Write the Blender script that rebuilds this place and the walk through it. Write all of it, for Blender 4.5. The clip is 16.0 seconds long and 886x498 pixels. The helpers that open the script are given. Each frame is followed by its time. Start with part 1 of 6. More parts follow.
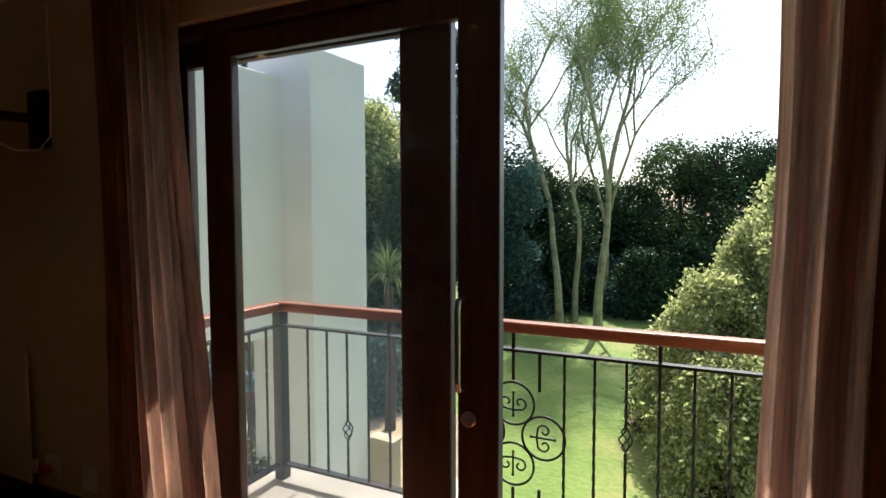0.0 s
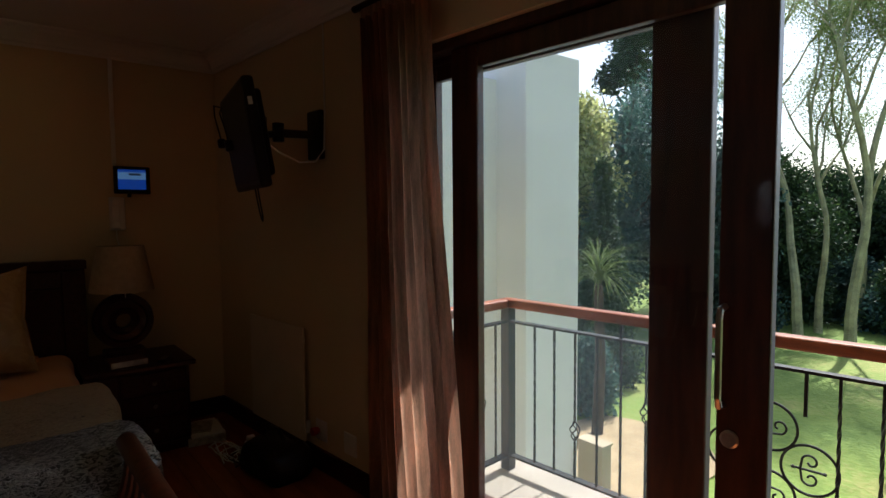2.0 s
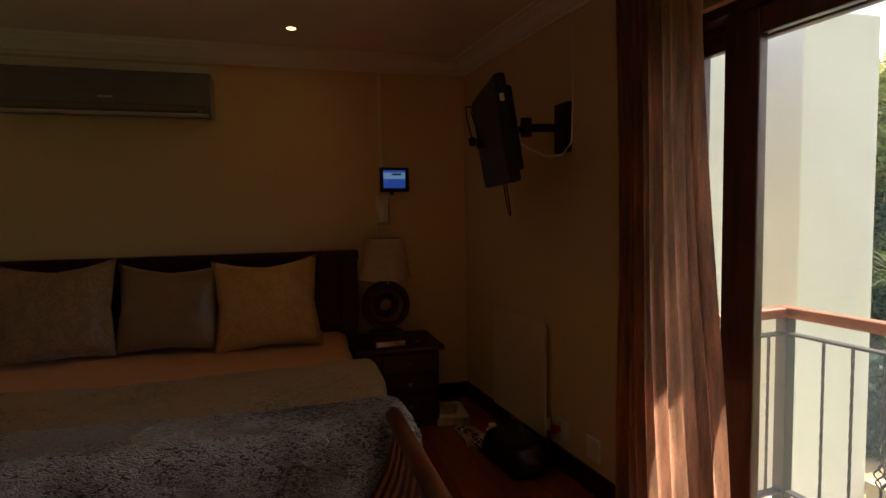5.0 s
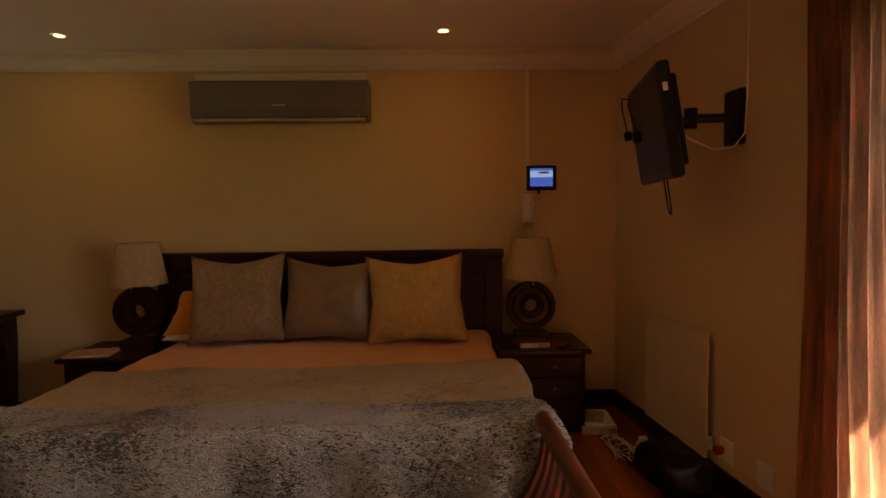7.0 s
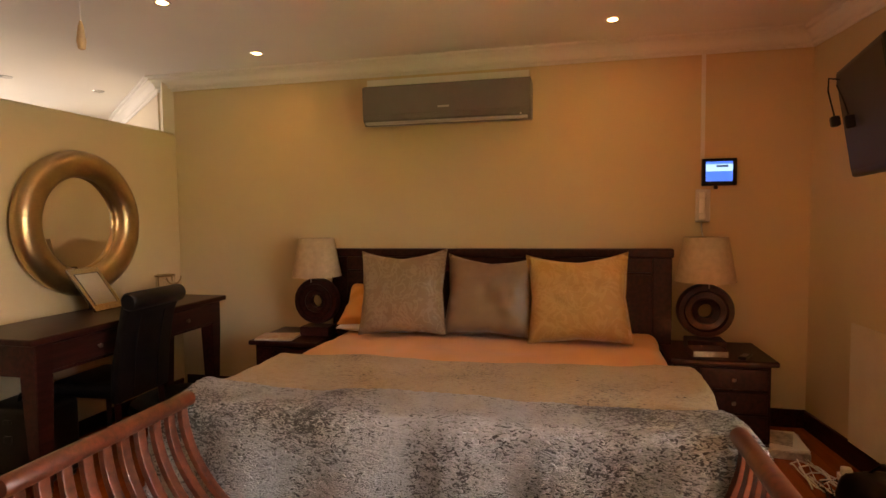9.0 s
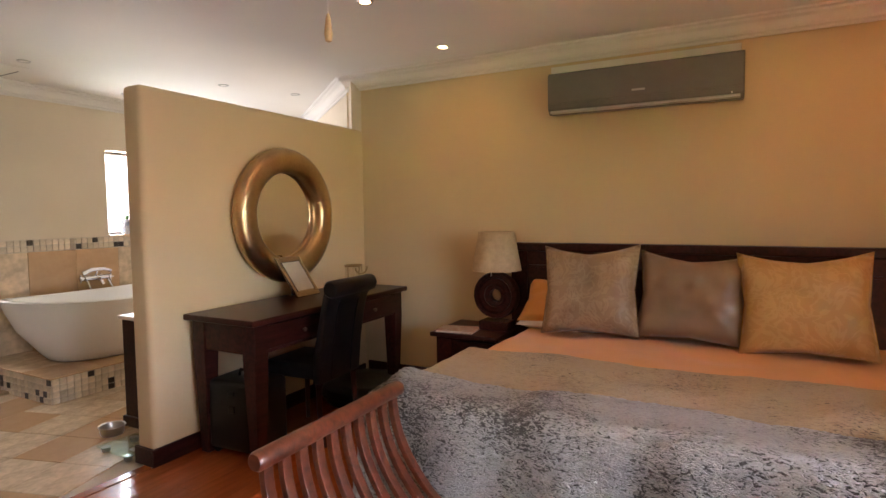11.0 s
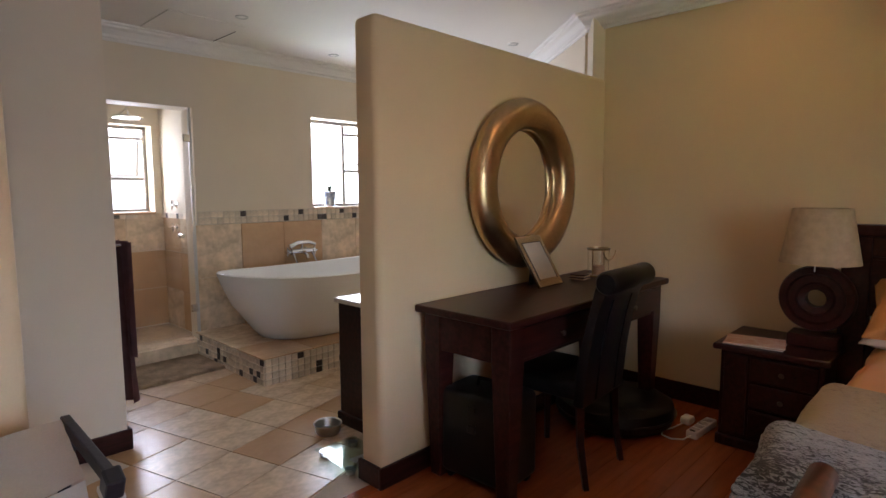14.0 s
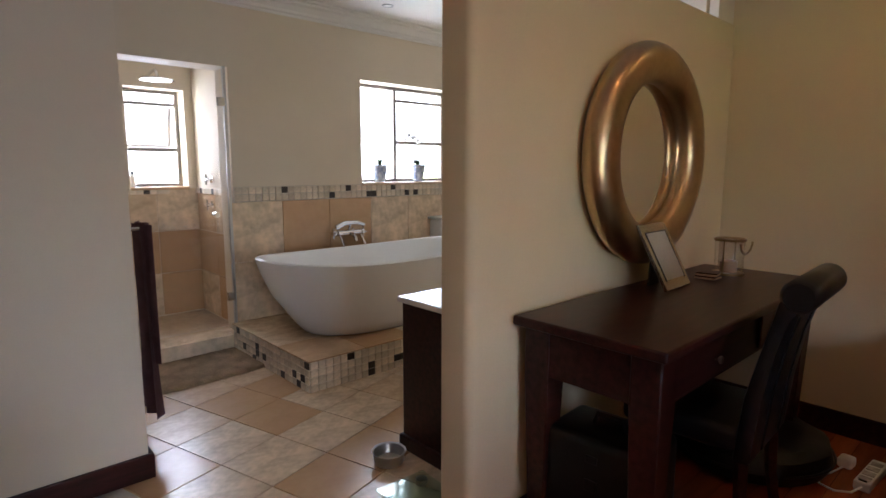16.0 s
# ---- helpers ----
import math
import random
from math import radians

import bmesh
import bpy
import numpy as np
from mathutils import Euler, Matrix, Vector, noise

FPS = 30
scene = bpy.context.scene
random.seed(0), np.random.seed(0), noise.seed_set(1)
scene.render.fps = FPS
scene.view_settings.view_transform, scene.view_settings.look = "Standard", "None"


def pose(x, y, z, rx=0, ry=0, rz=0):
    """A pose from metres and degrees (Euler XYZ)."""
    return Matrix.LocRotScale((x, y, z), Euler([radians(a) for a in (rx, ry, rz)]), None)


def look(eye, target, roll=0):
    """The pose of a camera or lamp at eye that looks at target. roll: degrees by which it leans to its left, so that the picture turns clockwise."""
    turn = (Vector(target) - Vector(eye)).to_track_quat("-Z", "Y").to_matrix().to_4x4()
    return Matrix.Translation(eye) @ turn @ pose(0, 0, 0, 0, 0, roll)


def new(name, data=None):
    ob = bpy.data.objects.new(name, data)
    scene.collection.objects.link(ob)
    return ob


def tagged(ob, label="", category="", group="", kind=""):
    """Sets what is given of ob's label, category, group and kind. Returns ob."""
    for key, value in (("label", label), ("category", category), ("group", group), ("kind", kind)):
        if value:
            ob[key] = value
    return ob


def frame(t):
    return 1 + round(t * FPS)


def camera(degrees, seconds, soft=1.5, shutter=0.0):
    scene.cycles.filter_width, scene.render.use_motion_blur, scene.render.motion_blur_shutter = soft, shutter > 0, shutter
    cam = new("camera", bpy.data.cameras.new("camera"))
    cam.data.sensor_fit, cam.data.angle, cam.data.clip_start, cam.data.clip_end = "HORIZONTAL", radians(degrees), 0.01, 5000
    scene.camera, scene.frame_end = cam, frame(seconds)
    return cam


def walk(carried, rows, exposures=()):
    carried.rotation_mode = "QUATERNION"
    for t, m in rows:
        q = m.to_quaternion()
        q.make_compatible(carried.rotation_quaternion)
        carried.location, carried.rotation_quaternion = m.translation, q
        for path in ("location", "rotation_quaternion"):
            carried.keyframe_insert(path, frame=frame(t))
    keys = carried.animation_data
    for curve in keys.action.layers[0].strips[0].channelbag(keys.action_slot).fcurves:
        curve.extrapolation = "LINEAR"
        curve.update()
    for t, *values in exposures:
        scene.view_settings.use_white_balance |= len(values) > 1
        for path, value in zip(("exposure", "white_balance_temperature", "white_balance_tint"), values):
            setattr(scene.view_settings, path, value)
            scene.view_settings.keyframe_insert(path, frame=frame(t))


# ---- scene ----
cam = camera(76.9, 16.0)
METRES, EYE, TILT, LEAN, TURN = 2.5, 1.416, 0.0, 0.0, 30.4
ROWS = [
    (0.0, 0.0, 0.0, 0.0, -0.01, -3.35, 0.13),
    (0.5, -0.0174, -0.0041, 0.0012, 5.15, -3.39, 0.27),
    (1.0, -0.0312, -0.0083, 0.0031, 10.21, -3.41, 0.38),
    (1.5, -0.0459, -0.0122, 0.0052, 15.42, -3.52, 0.47),
    (2.0, -0.0562, -0.0137, 0.0066, 20.43, -3.59, 0.5),
    (2.5, -0.0667, -0.015, 0.0062, 25.27, -3.67, 0.48),
    (3.0, -0.0771, -0.0187, 0.0045, 29.55, -3.63, 0.66),
    (3.5, -0.0853, -0.019, 0.005, 33.53, -3.6, 0.77),
    (6.0, -0.1037, -0.0007, 0.004, 50.58, -3.6, 1.01),
    (6.5, -0.1094, -0.0024, -0.0004, 54.36, -3.42, 0.99),
    (7.0, -0.1214, -0.0117, 0.0014, 57.93, -3.55, 0.7),
    (7.5, -0.1306, -0.0201, 0.0004, 61.54, -3.52, 0.65),
    (8.0, -0.137, -0.0292, 0.0, 65.07, -3.51, 0.61),
    (8.5, -0.144, -0.0402, -0.0023, 68.7, -3.43, 0.64),
    (9.0, -0.1507, -0.053, -0.0048, 72.39, -3.37, 0.67),
    (9.5, -0.1597, -0.0718, -0.0072, 76.25, -3.35, 0.65),
    (10.0, -0.1728, -0.0937, -0.0083, 80.32, -3.44, 0.63),
    (12.5, -0.3595, -0.2409, -0.0151, 97.02, -4.48, 0.5),
    (13.0, -0.4203, -0.2902, -0.0205, 100.43, -4.85, 0.45),
    (13.5, -0.4847, -0.3539, -0.0228, 102.2, -5.21, 0.3),
    (14.0, -0.5424, -0.3976, -0.0283, 103.26, -5.87, 0.23),
    (14.5, -0.6119, -0.4415, -0.0306, 104.51, -6.26, 0.1),
    (15.0, -0.6691, -0.4808, -0.0324, 105.78, -7.02, 0.08),
    (15.5, -0.728, -0.5244, -0.0292, 106.62, -7.72, 0.06),
    (16.0, -0.7741, -0.5588, -0.0342, 106.88, -8.28, -0.14),
]
EXPO = [(0.0, 0.8, 6200, 7), (3.2, 0.9, 6000, 8), (4.6, 1.4, 7200, 14), (6.0, 2.0, 9600, 26), (7.0, 2.75, 10600, 30), (8.0, 3.7, 10300, 29), (9.0, 4.25, 8600, 24), (10.0, 4.65, 7200, 20), (12.5, 4.18, 6000, 19), (16.0, 3.87, 5600, 17)]
walk(cam, [(t, pose(0, 0, EYE, TILT, LEAN, TURN) @ pose(METRES * x, METRES * y, METRES * z, 90 + pitch, roll, yaw)) for t, x, y, z, yaw, pitch, roll in ROWS], EXPO)

# ---- light ----
SUN_DIR = Vector((-0.06, 0.62, 0.80)).normalized()   # towards the sun
world = bpy.data.worlds.new("sky")
scene.world = world
world.use_nodes = True
wn = world.node_tree
sky = wn.nodes.new("ShaderNodeTexSky")
sky.sky_type, sky.sun_disc = "NISHITA", False
sky.sun_elevation = math.asin(SUN_DIR.z)
sky.sun_rotation = math.atan2(SUN_DIR.x, SUN_DIR.y)
sky.dust_density, sky.air_density = 2.5, 1.0
wn.links.new(sky.outputs[0], wn.nodes["Background"].inputs[0])
wn.nodes["Background"].inputs[1].default_value = 0.15
sun = new("sun", bpy.data.lights.new("sun", "SUN"))
sun.data.energy, sun.data.angle, sun.data.color = 4.9, radians(0.6), (1.0, 0.95, 0.86)
sun.matrix_world = look(SUN_DIR * 30, (0, 0, 0))


def area_lamp(name, m, w, h, energy, color, spread=180):
    ld = bpy.data.lights.new(name, "AREA")
    ld.shape, ld.size, ld.size_y, ld.energy, ld.color = "RECTANGLE", w, h, energy, color
    ld.spread = radians(spread)
    ob = new(name, ld)
    ob.matrix_world = m
    return ob


def spot_lamp(name, x, y, z, energy, color, size=110):
    ld = bpy.data.lights.new(name, "SPOT")
    ld.energy, ld.color, ld.spot_size, ld.spot_blend, ld.shadow_soft_size = energy, color, radians(size), 1.0, 0.04
    ob = new(name, ld)
    ob.location = (x, y, z)
    return ob


# ---- materials ----
def mat(name, color, rough=0.6, metal=0.0, var=0.12, scale=6.0, fine=90.0, bump=0.15, bump_d=0.004, spec=0.5, stretch=(1, 1, 1), island=0.0, sheen=0.0, coat=0.0, color2=None, alt=None):
    """Two scales of tint variation and a fine relief, at real size."""
    m = bpy.data.materials.new(name)
    m.use_nodes = True
    t = m.node_tree
    b = t.nodes["Principled BSDF"]
    co = t.nodes.new("ShaderNodeTexCoord")
    mp = t.nodes.new("ShaderNodeMapping")
    mp.inputs["Scale"].default_value = stretch
    t.links.new(co.outputs["Object"], mp.inputs[0])
    n1 = t.nodes.new("ShaderNodeTexNoise")
    n1.inputs["Scale"].default_value, n1.inputs["Detail"].default_value = scale, 5
    n2 = t.nodes.new("ShaderNodeTexNoise")
    n2.inputs["Scale"].default_value, n2.inputs["Detail"].default_value = fine, 3
    t.links.new(mp.outputs[0], n1.inputs[0])
    t.links.new(mp.outputs[0], n2.inputs[0])
    r = t.nodes.new("ShaderNodeValToRGB")
    c2 = color2 or tuple(max(0, c * (1 - 2.2 * var)) for c in color)
    r.color_ramp.elements[0].position, r.color_ramp.elements[1].position = 0.3, 0.7
    r.color_ramp.elements[0].color = (*c2, 1)
    r.color_ramp.elements[1].color = (*(color if color2 else [min(1, c * (1 + var)) for c in color]), 1)
    mixv = t.nodes.new("ShaderNodeMath")
    mixv.operation = "MULTIPLY_ADD"
    mixv.inputs[1].default_value = 0.35
    t.links.new(n2.outputs[0], mixv.inputs[0])
    sc = t.nodes.new("ShaderNodeMath")
    sc.operation = "MULTIPLY_ADD"
    sc.inputs[1].default_value, sc.inputs[2].default_value = 0.75, -0.05
    t.links.new(n1.outputs[0], sc.inputs[0])
    t.links.new(sc.outputs[0], mixv.inputs[2])
    t.links.new(mixv.outputs[0], r.inputs[0])
    out = r.outputs[0]
    if alt:
        oi, pick, mixc = t.nodes.new("ShaderNodeObjectInfo"), t.nodes.new("ShaderNodeValToRGB"), t.nodes.new("ShaderNodeMixRGB")
        pick.color_ramp.interpolation = "EASE"
        pick.color_ramp.elements[0].position, pick.color_ramp.elements[1].position = 0.40, 0.66
        pick.color_ramp.elements[1].color = (0.85, 0.85, 0.85, 1)
        mixc.inputs[2].default_value = (*alt, 1)
        t.links.new(oi.outputs["Random"], pick.inputs[0])
        t.links.new(pick.outputs[0], mixc.inputs[0])
        t.links.new(out, mixc.inputs[1])
        out = mixc.outputs[0]
    if island:
        rnd = t.nodes.new("ShaderNodeObjectInfo" if island > 0 else "ShaderNodeNewGeometry")
        sock = rnd.outputs["Random"] if island > 0 else rnd.outputs["Random Per Island"]
        hs = t.nodes.new("ShaderNodeHueSaturation")
        mv = t.nodes.new("ShaderNodeMath")
        mv.operation = "MULTIPLY_ADD"
        mv.inputs[1].default_value, mv.inputs[2].default_value = abs(island), 1 - abs(island) / 2
        t.links.new(sock, mv.inputs[0])
        t.links.new(mv.outputs[0], hs.inputs["Value"])
        t.links.new(out, hs.inputs["Color"])
        out = hs.outputs[0]
    t.links.new(out, b.inputs["Base Color"])
    b.inputs["Roughness"].default_value, b.inputs["Metallic"].default_value = rough, metal
    b.inputs["Specular IOR Level"].default_value = spec
    b.inputs["Sheen Weight"].default_value = sheen
    b.inputs["Coat Weight"].default_value = coat
    if bump:
        bp = t.nodes.new("ShaderNodeBump")
        bp.inputs["Strength"].default_value, bp.inputs["Distance"].default_value = bump, bump_d
        t.links.new(n2.outputs[0], bp.inputs["Height"])
        t.links.new(bp.outputs[0], b.inputs["Normal"])
    return m


def glass_mat(name, tint=(1, 1, 1), rough=0.0, veil=0.0):
    m = bpy.data.materials.new(name)
    m.use_nodes = True
    t = m.node_tree
    t.nodes.remove(t.nodes["Principled BSDF"])
    lw, pw, fr, tr, gl, mx = (t.nodes.new(n) for n in ("ShaderNodeLayerWeight", "ShaderNodeMath", "ShaderNodeMath", "ShaderNodeBsdfTransparent", "ShaderNodeBsdfGlossy", "ShaderNodeMixShader"))
    lw.inputs[0].default_value = 0.5
    pw.operation, fr.operation = "POWER", "MULTIPLY_ADD"
    pw.inputs[1].default_value = 4.0
    fr.inputs[1].default_value, fr.inputs[2].default_value = 0.55, 0.03
    t.links.new(lw.outputs["Facing"], pw.inputs[0])
    t.links.new(pw.outputs[0], fr.inputs[0])
    tr.inputs[0].default_value = (*tint, 1)
    gl.inputs["Roughness"].default_value = rough
    t.links.new(fr.outputs[0], mx.inputs[0])
    t.links.new(tr.outputs[0], mx.inputs[1])
    t.links.new(gl.outputs[0], mx.inputs[2])
    out = mx
    # pale blue scatter that paints glare haze over the view behind
    if veil:
        df, tl, am, out = (t.nodes.new(n) for n in ("ShaderNodeBsdfDiffuse", "ShaderNodeBsdfTranslucent", "ShaderNodeMixShader", "ShaderNodeMixShader"))
        df.inputs[0].default_value = tl.inputs[0].default_value = (0.70, 0.84, 0.95, 1)
        am.inputs[0].default_value, out.inputs[0].default_value = 0.7, veil
        t.links.new(df.outputs[0], am.inputs[1])
        t.links.new(tl.outputs[0], am.inputs[2])
        t.links.new(mx.outputs[0], out.inputs[1])
        t.links.new(am.outputs[0], out.inputs[2])
    t.links.new(out.outputs[0], t.nodes["Material Output"].inputs[0])
    return m


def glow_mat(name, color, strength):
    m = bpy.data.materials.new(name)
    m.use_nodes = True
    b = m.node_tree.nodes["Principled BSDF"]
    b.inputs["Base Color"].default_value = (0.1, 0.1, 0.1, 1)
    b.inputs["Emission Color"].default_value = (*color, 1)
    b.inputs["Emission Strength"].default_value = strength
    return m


def fur_mat(name, pale, mid, dark, fine, cloud, lo, hi, depth):
    """Pile in fine crimped strands, darker where the tips part, in clouds."""
    m = bpy.data.materials.new(name)
    m.use_nodes = True
    t = m.node_tree
    b = t.nodes["Principled BSDF"]
    b.inputs["Roughness"].default_value, b.inputs["Sheen Weight"].default_value, b.inputs["Specular IOR Level"].default_value = 0.9, 0.12, 0.2
    co, mp, n1, n2, n3, ad, rp, bp = (t.nodes.new(n) for n in ("ShaderNodeTexCoord", "ShaderNodeMapping", "ShaderNodeTexNoise", "ShaderNodeTexNoise", "ShaderNodeTexNoise", "ShaderNodeMath", "ShaderNodeValToRGB", "ShaderNodeBump"))
    mp.inputs["Scale"].default_value = (2.0, 0.7, 1.6)
    n1.inputs["Scale"].default_value, n1.inputs["Detail"].default_value, n1.inputs["Roughness"].default_value = 2.3, 6, 0.6
    n2.inputs["Scale"].default_value, n2.inputs["Detail"].default_value, n2.inputs["Distortion"].default_value = fine, 2.5, 2.0
    n2.inputs["Roughness"].default_value = 0.5
    ad.operation = "MULTIPLY_ADD"
    ad.inputs[1].default_value = cloud
    el = rp.color_ramp.elements
    el[0].position, el[1].position = lo, hi
    el[0].color, el[1].color = (*pale, 1), (*dark, 1)
    e = el.new((lo * 0.55 + hi * 0.45))
    e.color = (*mid, 1)
    n3.inputs["Scale"].default_value, n3.inputs["Detail"].default_value = fine * 2.5, 3
    bp.inputs["Strength"].default_value, bp.inputs["Distance"].default_value, bp.invert = 1.0, depth, True
    t.links.new(co.outputs["Object"], mp.inputs[0])
    t.links.new(co.outputs["Object"], n1.inputs[0])
    t.links.new(mp.outputs[0], n2.inputs[0])
    t.links.new(mp.outputs[0], n3.inputs[0])
    t.links.new(n1.outputs[0], ad.inputs[0])
    t.links.new(n2.outputs[0], ad.inputs[2])
    t.links.new(ad.outputs[0], rp.inputs[0])
    t.links.new(rp.outputs[0], b.inputs["Base Color"])
    half = t.nodes.new("ShaderNodeMath")
    half.operation = "MULTIPLY_ADD"
    half.inputs[1].default_value = 0.5
    t.links.new(n3.outputs[0], half.inputs[0])
    t.links.new(n2.outputs[0], half.inputs[2])
    t.links.new(half.outputs[0], bp.inputs["Height"])
    t.links.new(bp.outputs[0], b.inputs["Normal"])
    return m


PLASTER = mat("cream_plaster", (0.68, 0.54, 0.33), 0.75, var=0.03, scale=1.5, fine=160, bump=0.08, bump_d=0.002)
BATHPLASTER = mat("pale_plaster", (0.70, 0.60, 0.45), 0.75, var=0.03, scale=1.5, fine=160, bump=0.08, bump_d=0.002)
CEILING = mat("ceiling_paint", (0.78, 0.75, 0.70), 0.8, var=0.02, scale=1.2, fine=120, bump=0.05, bump_d=0.002)
EXTERIOR = mat("exterior_plaster", (0.66, 0.655, 0.64), 0.85, var=0.05, scale=0.8, fine=60, bump=0.25, bump_d=0.004)
SHOWERTILE = mat("shower_stone", (0.55, 0.42, 0.28), 0.4, var=0.2, scale=3, fine=30, bump=0.05)
DARKWOOD = mat("dark_stained_wood", (0.040, 0.009, 0.007), 0.36, spec=0.25, var=0.35, scale=5, fine=60, bump=0.06, stretch=(1, 8, 8), coat=0.15)
REDWOOD = mat("red_brown_wood", (0.13, 0.032, 0.014), 0.33, var=0.3, scale=5, fine=60, bump=0.06, stretch=(8, 1, 8), coat=0.25)
DOORWOOD = mat("door_wood", (0.075, 0.024, 0.013), 0.4, var=0.3, scale=4, fine=50, bump=0.06, stretch=(8, 8, 1), coat=0.1)
RAILWOOD = mat("handrail_wood", (0.30, 0.085, 0.035), 0.45, var=0.25, scale=4, fine=60, bump=0.1, stretch=(1, 8, 8))
FLOORWOOD = mat("floor_wood", (0.33, 0.088, 0.026), 0.24, var=0.12, scale=3, fine=50, bump=0.04, stretch=(1, 9, 9), coat=0.3, island=0.18)
JOINT = mat("dark_joint", (0.02, 0.012, 0.008), 0.7)
GROUT = mat("grout", (0.62, 0.54, 0.43), 0.8, var=0.1)
TRAVERTINE = mat("travertine", (0.76, 0.585, 0.395), 0.26, var=0.16, scale=7, fine=26, bump=0.05, alt=(0.48, 0.285, 0.135), island=0.14, stretch=(1, 1.4, 1))
MOSAIC = mat("mosaic_stone", (0.72, 0.60, 0.44), 0.4, var=0.12, scale=10, fine=60, island=0.30)
MOSAICDARK = mat("dark_mosaic_stone", (0.035, 0.02, 0.014), 0.3, var=0.2, scale=10)
IRON = mat("black_iron", (0.012, 0.012, 0.012), 0.45, metal=0.3, var=0.2, scale=20, bump=0.1)
CHROME = mat("chrome", (0.75, 0.75, 0.75), 0.12, metal=1.0, var=0.02, bump=0)
STEEL = mat("brushed_steel", (0.55, 0.54, 0.52), 0.28, metal=1.0, var=0.05, bump=0.05)
DULLMETAL = mat("dull_bronze", (0.20, 0.16, 0.13), 0.4, metal=0.8, var=0.1)
GOLD = mat("champagne_gold_leaf", (0.50, 0.36, 0.20), 0.30, metal=1.0, var=0.08, scale=8, fine=40, bump=0.06)
MIRROR = mat("mirror_silver", (0.85, 0.85, 0.83), 0.02, metal=1.0, var=0.0, bump=0)
GLASS = glass_mat("clear_glass")
# door pane with the glare haze mixed into its glass
VEILGLASS = glass_mat("veiled_glass", veil=0.017)
GREENGLASS = glass_mat("tinted_glass", (0.86, 0.95, 0.92))
WHITEPAINT = mat("white_enamel", (0.78, 0.76, 0.72), 0.35, var=0.02)
WHITETUB = mat("bath_acrylic", (0.80, 0.79, 0.76), 0.22, var=0.015, scale=2, bump=0)
ACGREY = mat("silver_grey_plastic", (0.20, 0.19, 0.18), 0.4, var=0.05, metal=0.3)
BLACKPLASTIC = mat("black_plastic", (0.008, 0.007, 0.007), 0.38, spec=0.35, var=0.1)
LEATHER = mat("black_leather", (0.007, 0.006, 0.007), 0.36, spec=0.35, var=0.3, scale=12, fine=140, bump=0.25, bump_d=0.003)
LINENSHADE = mat("linen_shade", (0.50, 0.385, 0.25), 0.85, var=0.08, scale=30, fine=250, bump=0.3, bump_d=0.002)
ORANGECOTTON = mat("peach_cotton", (0.74, 0.35, 0.10), 0.8, var=0.05, scale=3, fine=200, bump=0.15, bump_d=0.003, sheen=0.2)


def damask_mat(name, ground, figure, scale):
    """Woven satin with curling tone-on-tone figures that shine where the ground is matt."""
    m = bpy.data.materials.new(name)
    m.use_nodes = True
    t = m.node_tree
    b = t.nodes["Principled BSDF"]
    b.inputs["Sheen Weight"].default_value = 0.12
    co, wv, no, rp, rr, fine, bp = (t.nodes.new(n) for n in ("ShaderNodeTexCoord", "ShaderNodeTexVoronoi", "ShaderNodeTexNoise", "ShaderNodeValToRGB", "ShaderNodeMapRange", "ShaderNodeTexNoise", "ShaderNodeBump"))
    no.inputs["Scale"].default_value, no.inputs["Detail"].default_value, no.inputs["Distortion"].default_value = scale, 2, 3.2
    wv.feature = "SMOOTH_F1"
    wv.inputs["Scale"].default_value = scale * 0.8
    fine.inputs["Scale"].default_value, fine.inputs["Detail"].default_value = 260, 2
    mixer = t.nodes.new("ShaderNodeMath")
    mixer.operation = "MULTIPLY_ADD"
    mixer.inputs[1].default_value = 0.35
    t.links.new(co.outputs["Object"], no.inputs[0])
    t.links.new(co.outputs["Object"], wv.inputs[0])
    t.links.new(co.outputs["Object"], fine.inputs[0])
    t.links.new(wv.outputs["Distance"], mixer.inputs[0])
    t.links.new(no.outputs[0], mixer.inputs[2])
    el = rp.color_ramp.elements
    el[0].position, el[1].position = 0.56, 0.60
    el[0].color, el[1].color = (*ground, 1), (*figure, 1)
    e2 = el.new(0.68)
    e2.color = (*figure, 1)
    e3 = el.new(0.72)
    e3.color = (*ground, 1)
    t.links.new(mixer.outputs[0], rp.inputs[0])
    t.links.new(rp.outputs[0], b.inputs["Base Color"])
    rr.inputs["From Min"].default_value, rr.inputs["From Max"].default_value = 0.55, 0.65
    rr.inputs["To Min"].default_value, rr.inputs["To Max"].default_value = 0.50, 0.30
    t.links.new(mixer.outputs[0], rr.inputs[0])
    t.links.new(rr.outputs[0], b.inputs["Roughness"])
    bp.inputs["Strength"].default_value, bp.inputs["Distance"].default_value = 0.12, 0.002
    t.links.new(fine.outputs[0], bp.inputs["Height"])
    t.links.new(bp.outputs[0], b.inputs["Normal"])
    return m


SILVERSATIN = mat("taupe_satin", (0.24, 0.155, 0.09), 0.34, var=0.03, scale=22, fine=160, bump=0.05, bump_d=0.003, sheen=0.12)
SILVERDAMASK = damask_mat("taupe_damask", (0.27, 0.18, 0.105), (0.32, 0.225, 0.14), 8)
GOLDDAMASK = damask_mat("gold_damask", (0.48, 0.275, 0.09), (0.53, 0.32, 0.115), 7)
CURTAIN = mat("curtain_cloth", (0.52, 0.35, 0.26), 0.45, var=0.24, scale=6, fine=70, bump=0.2, stretch=(6, 6, 0.6), sheen=0.3)
ct = CURTAIN.node_tree
ct_tr, ct_mx = ct.nodes.new("ShaderNodeBsdfTranslucent"), ct.nodes.new("ShaderNodeMixShader")
ct_mx.inputs[0].default_value = 0.8
ct_hs = ct.nodes.new("ShaderNodeHueSaturation")
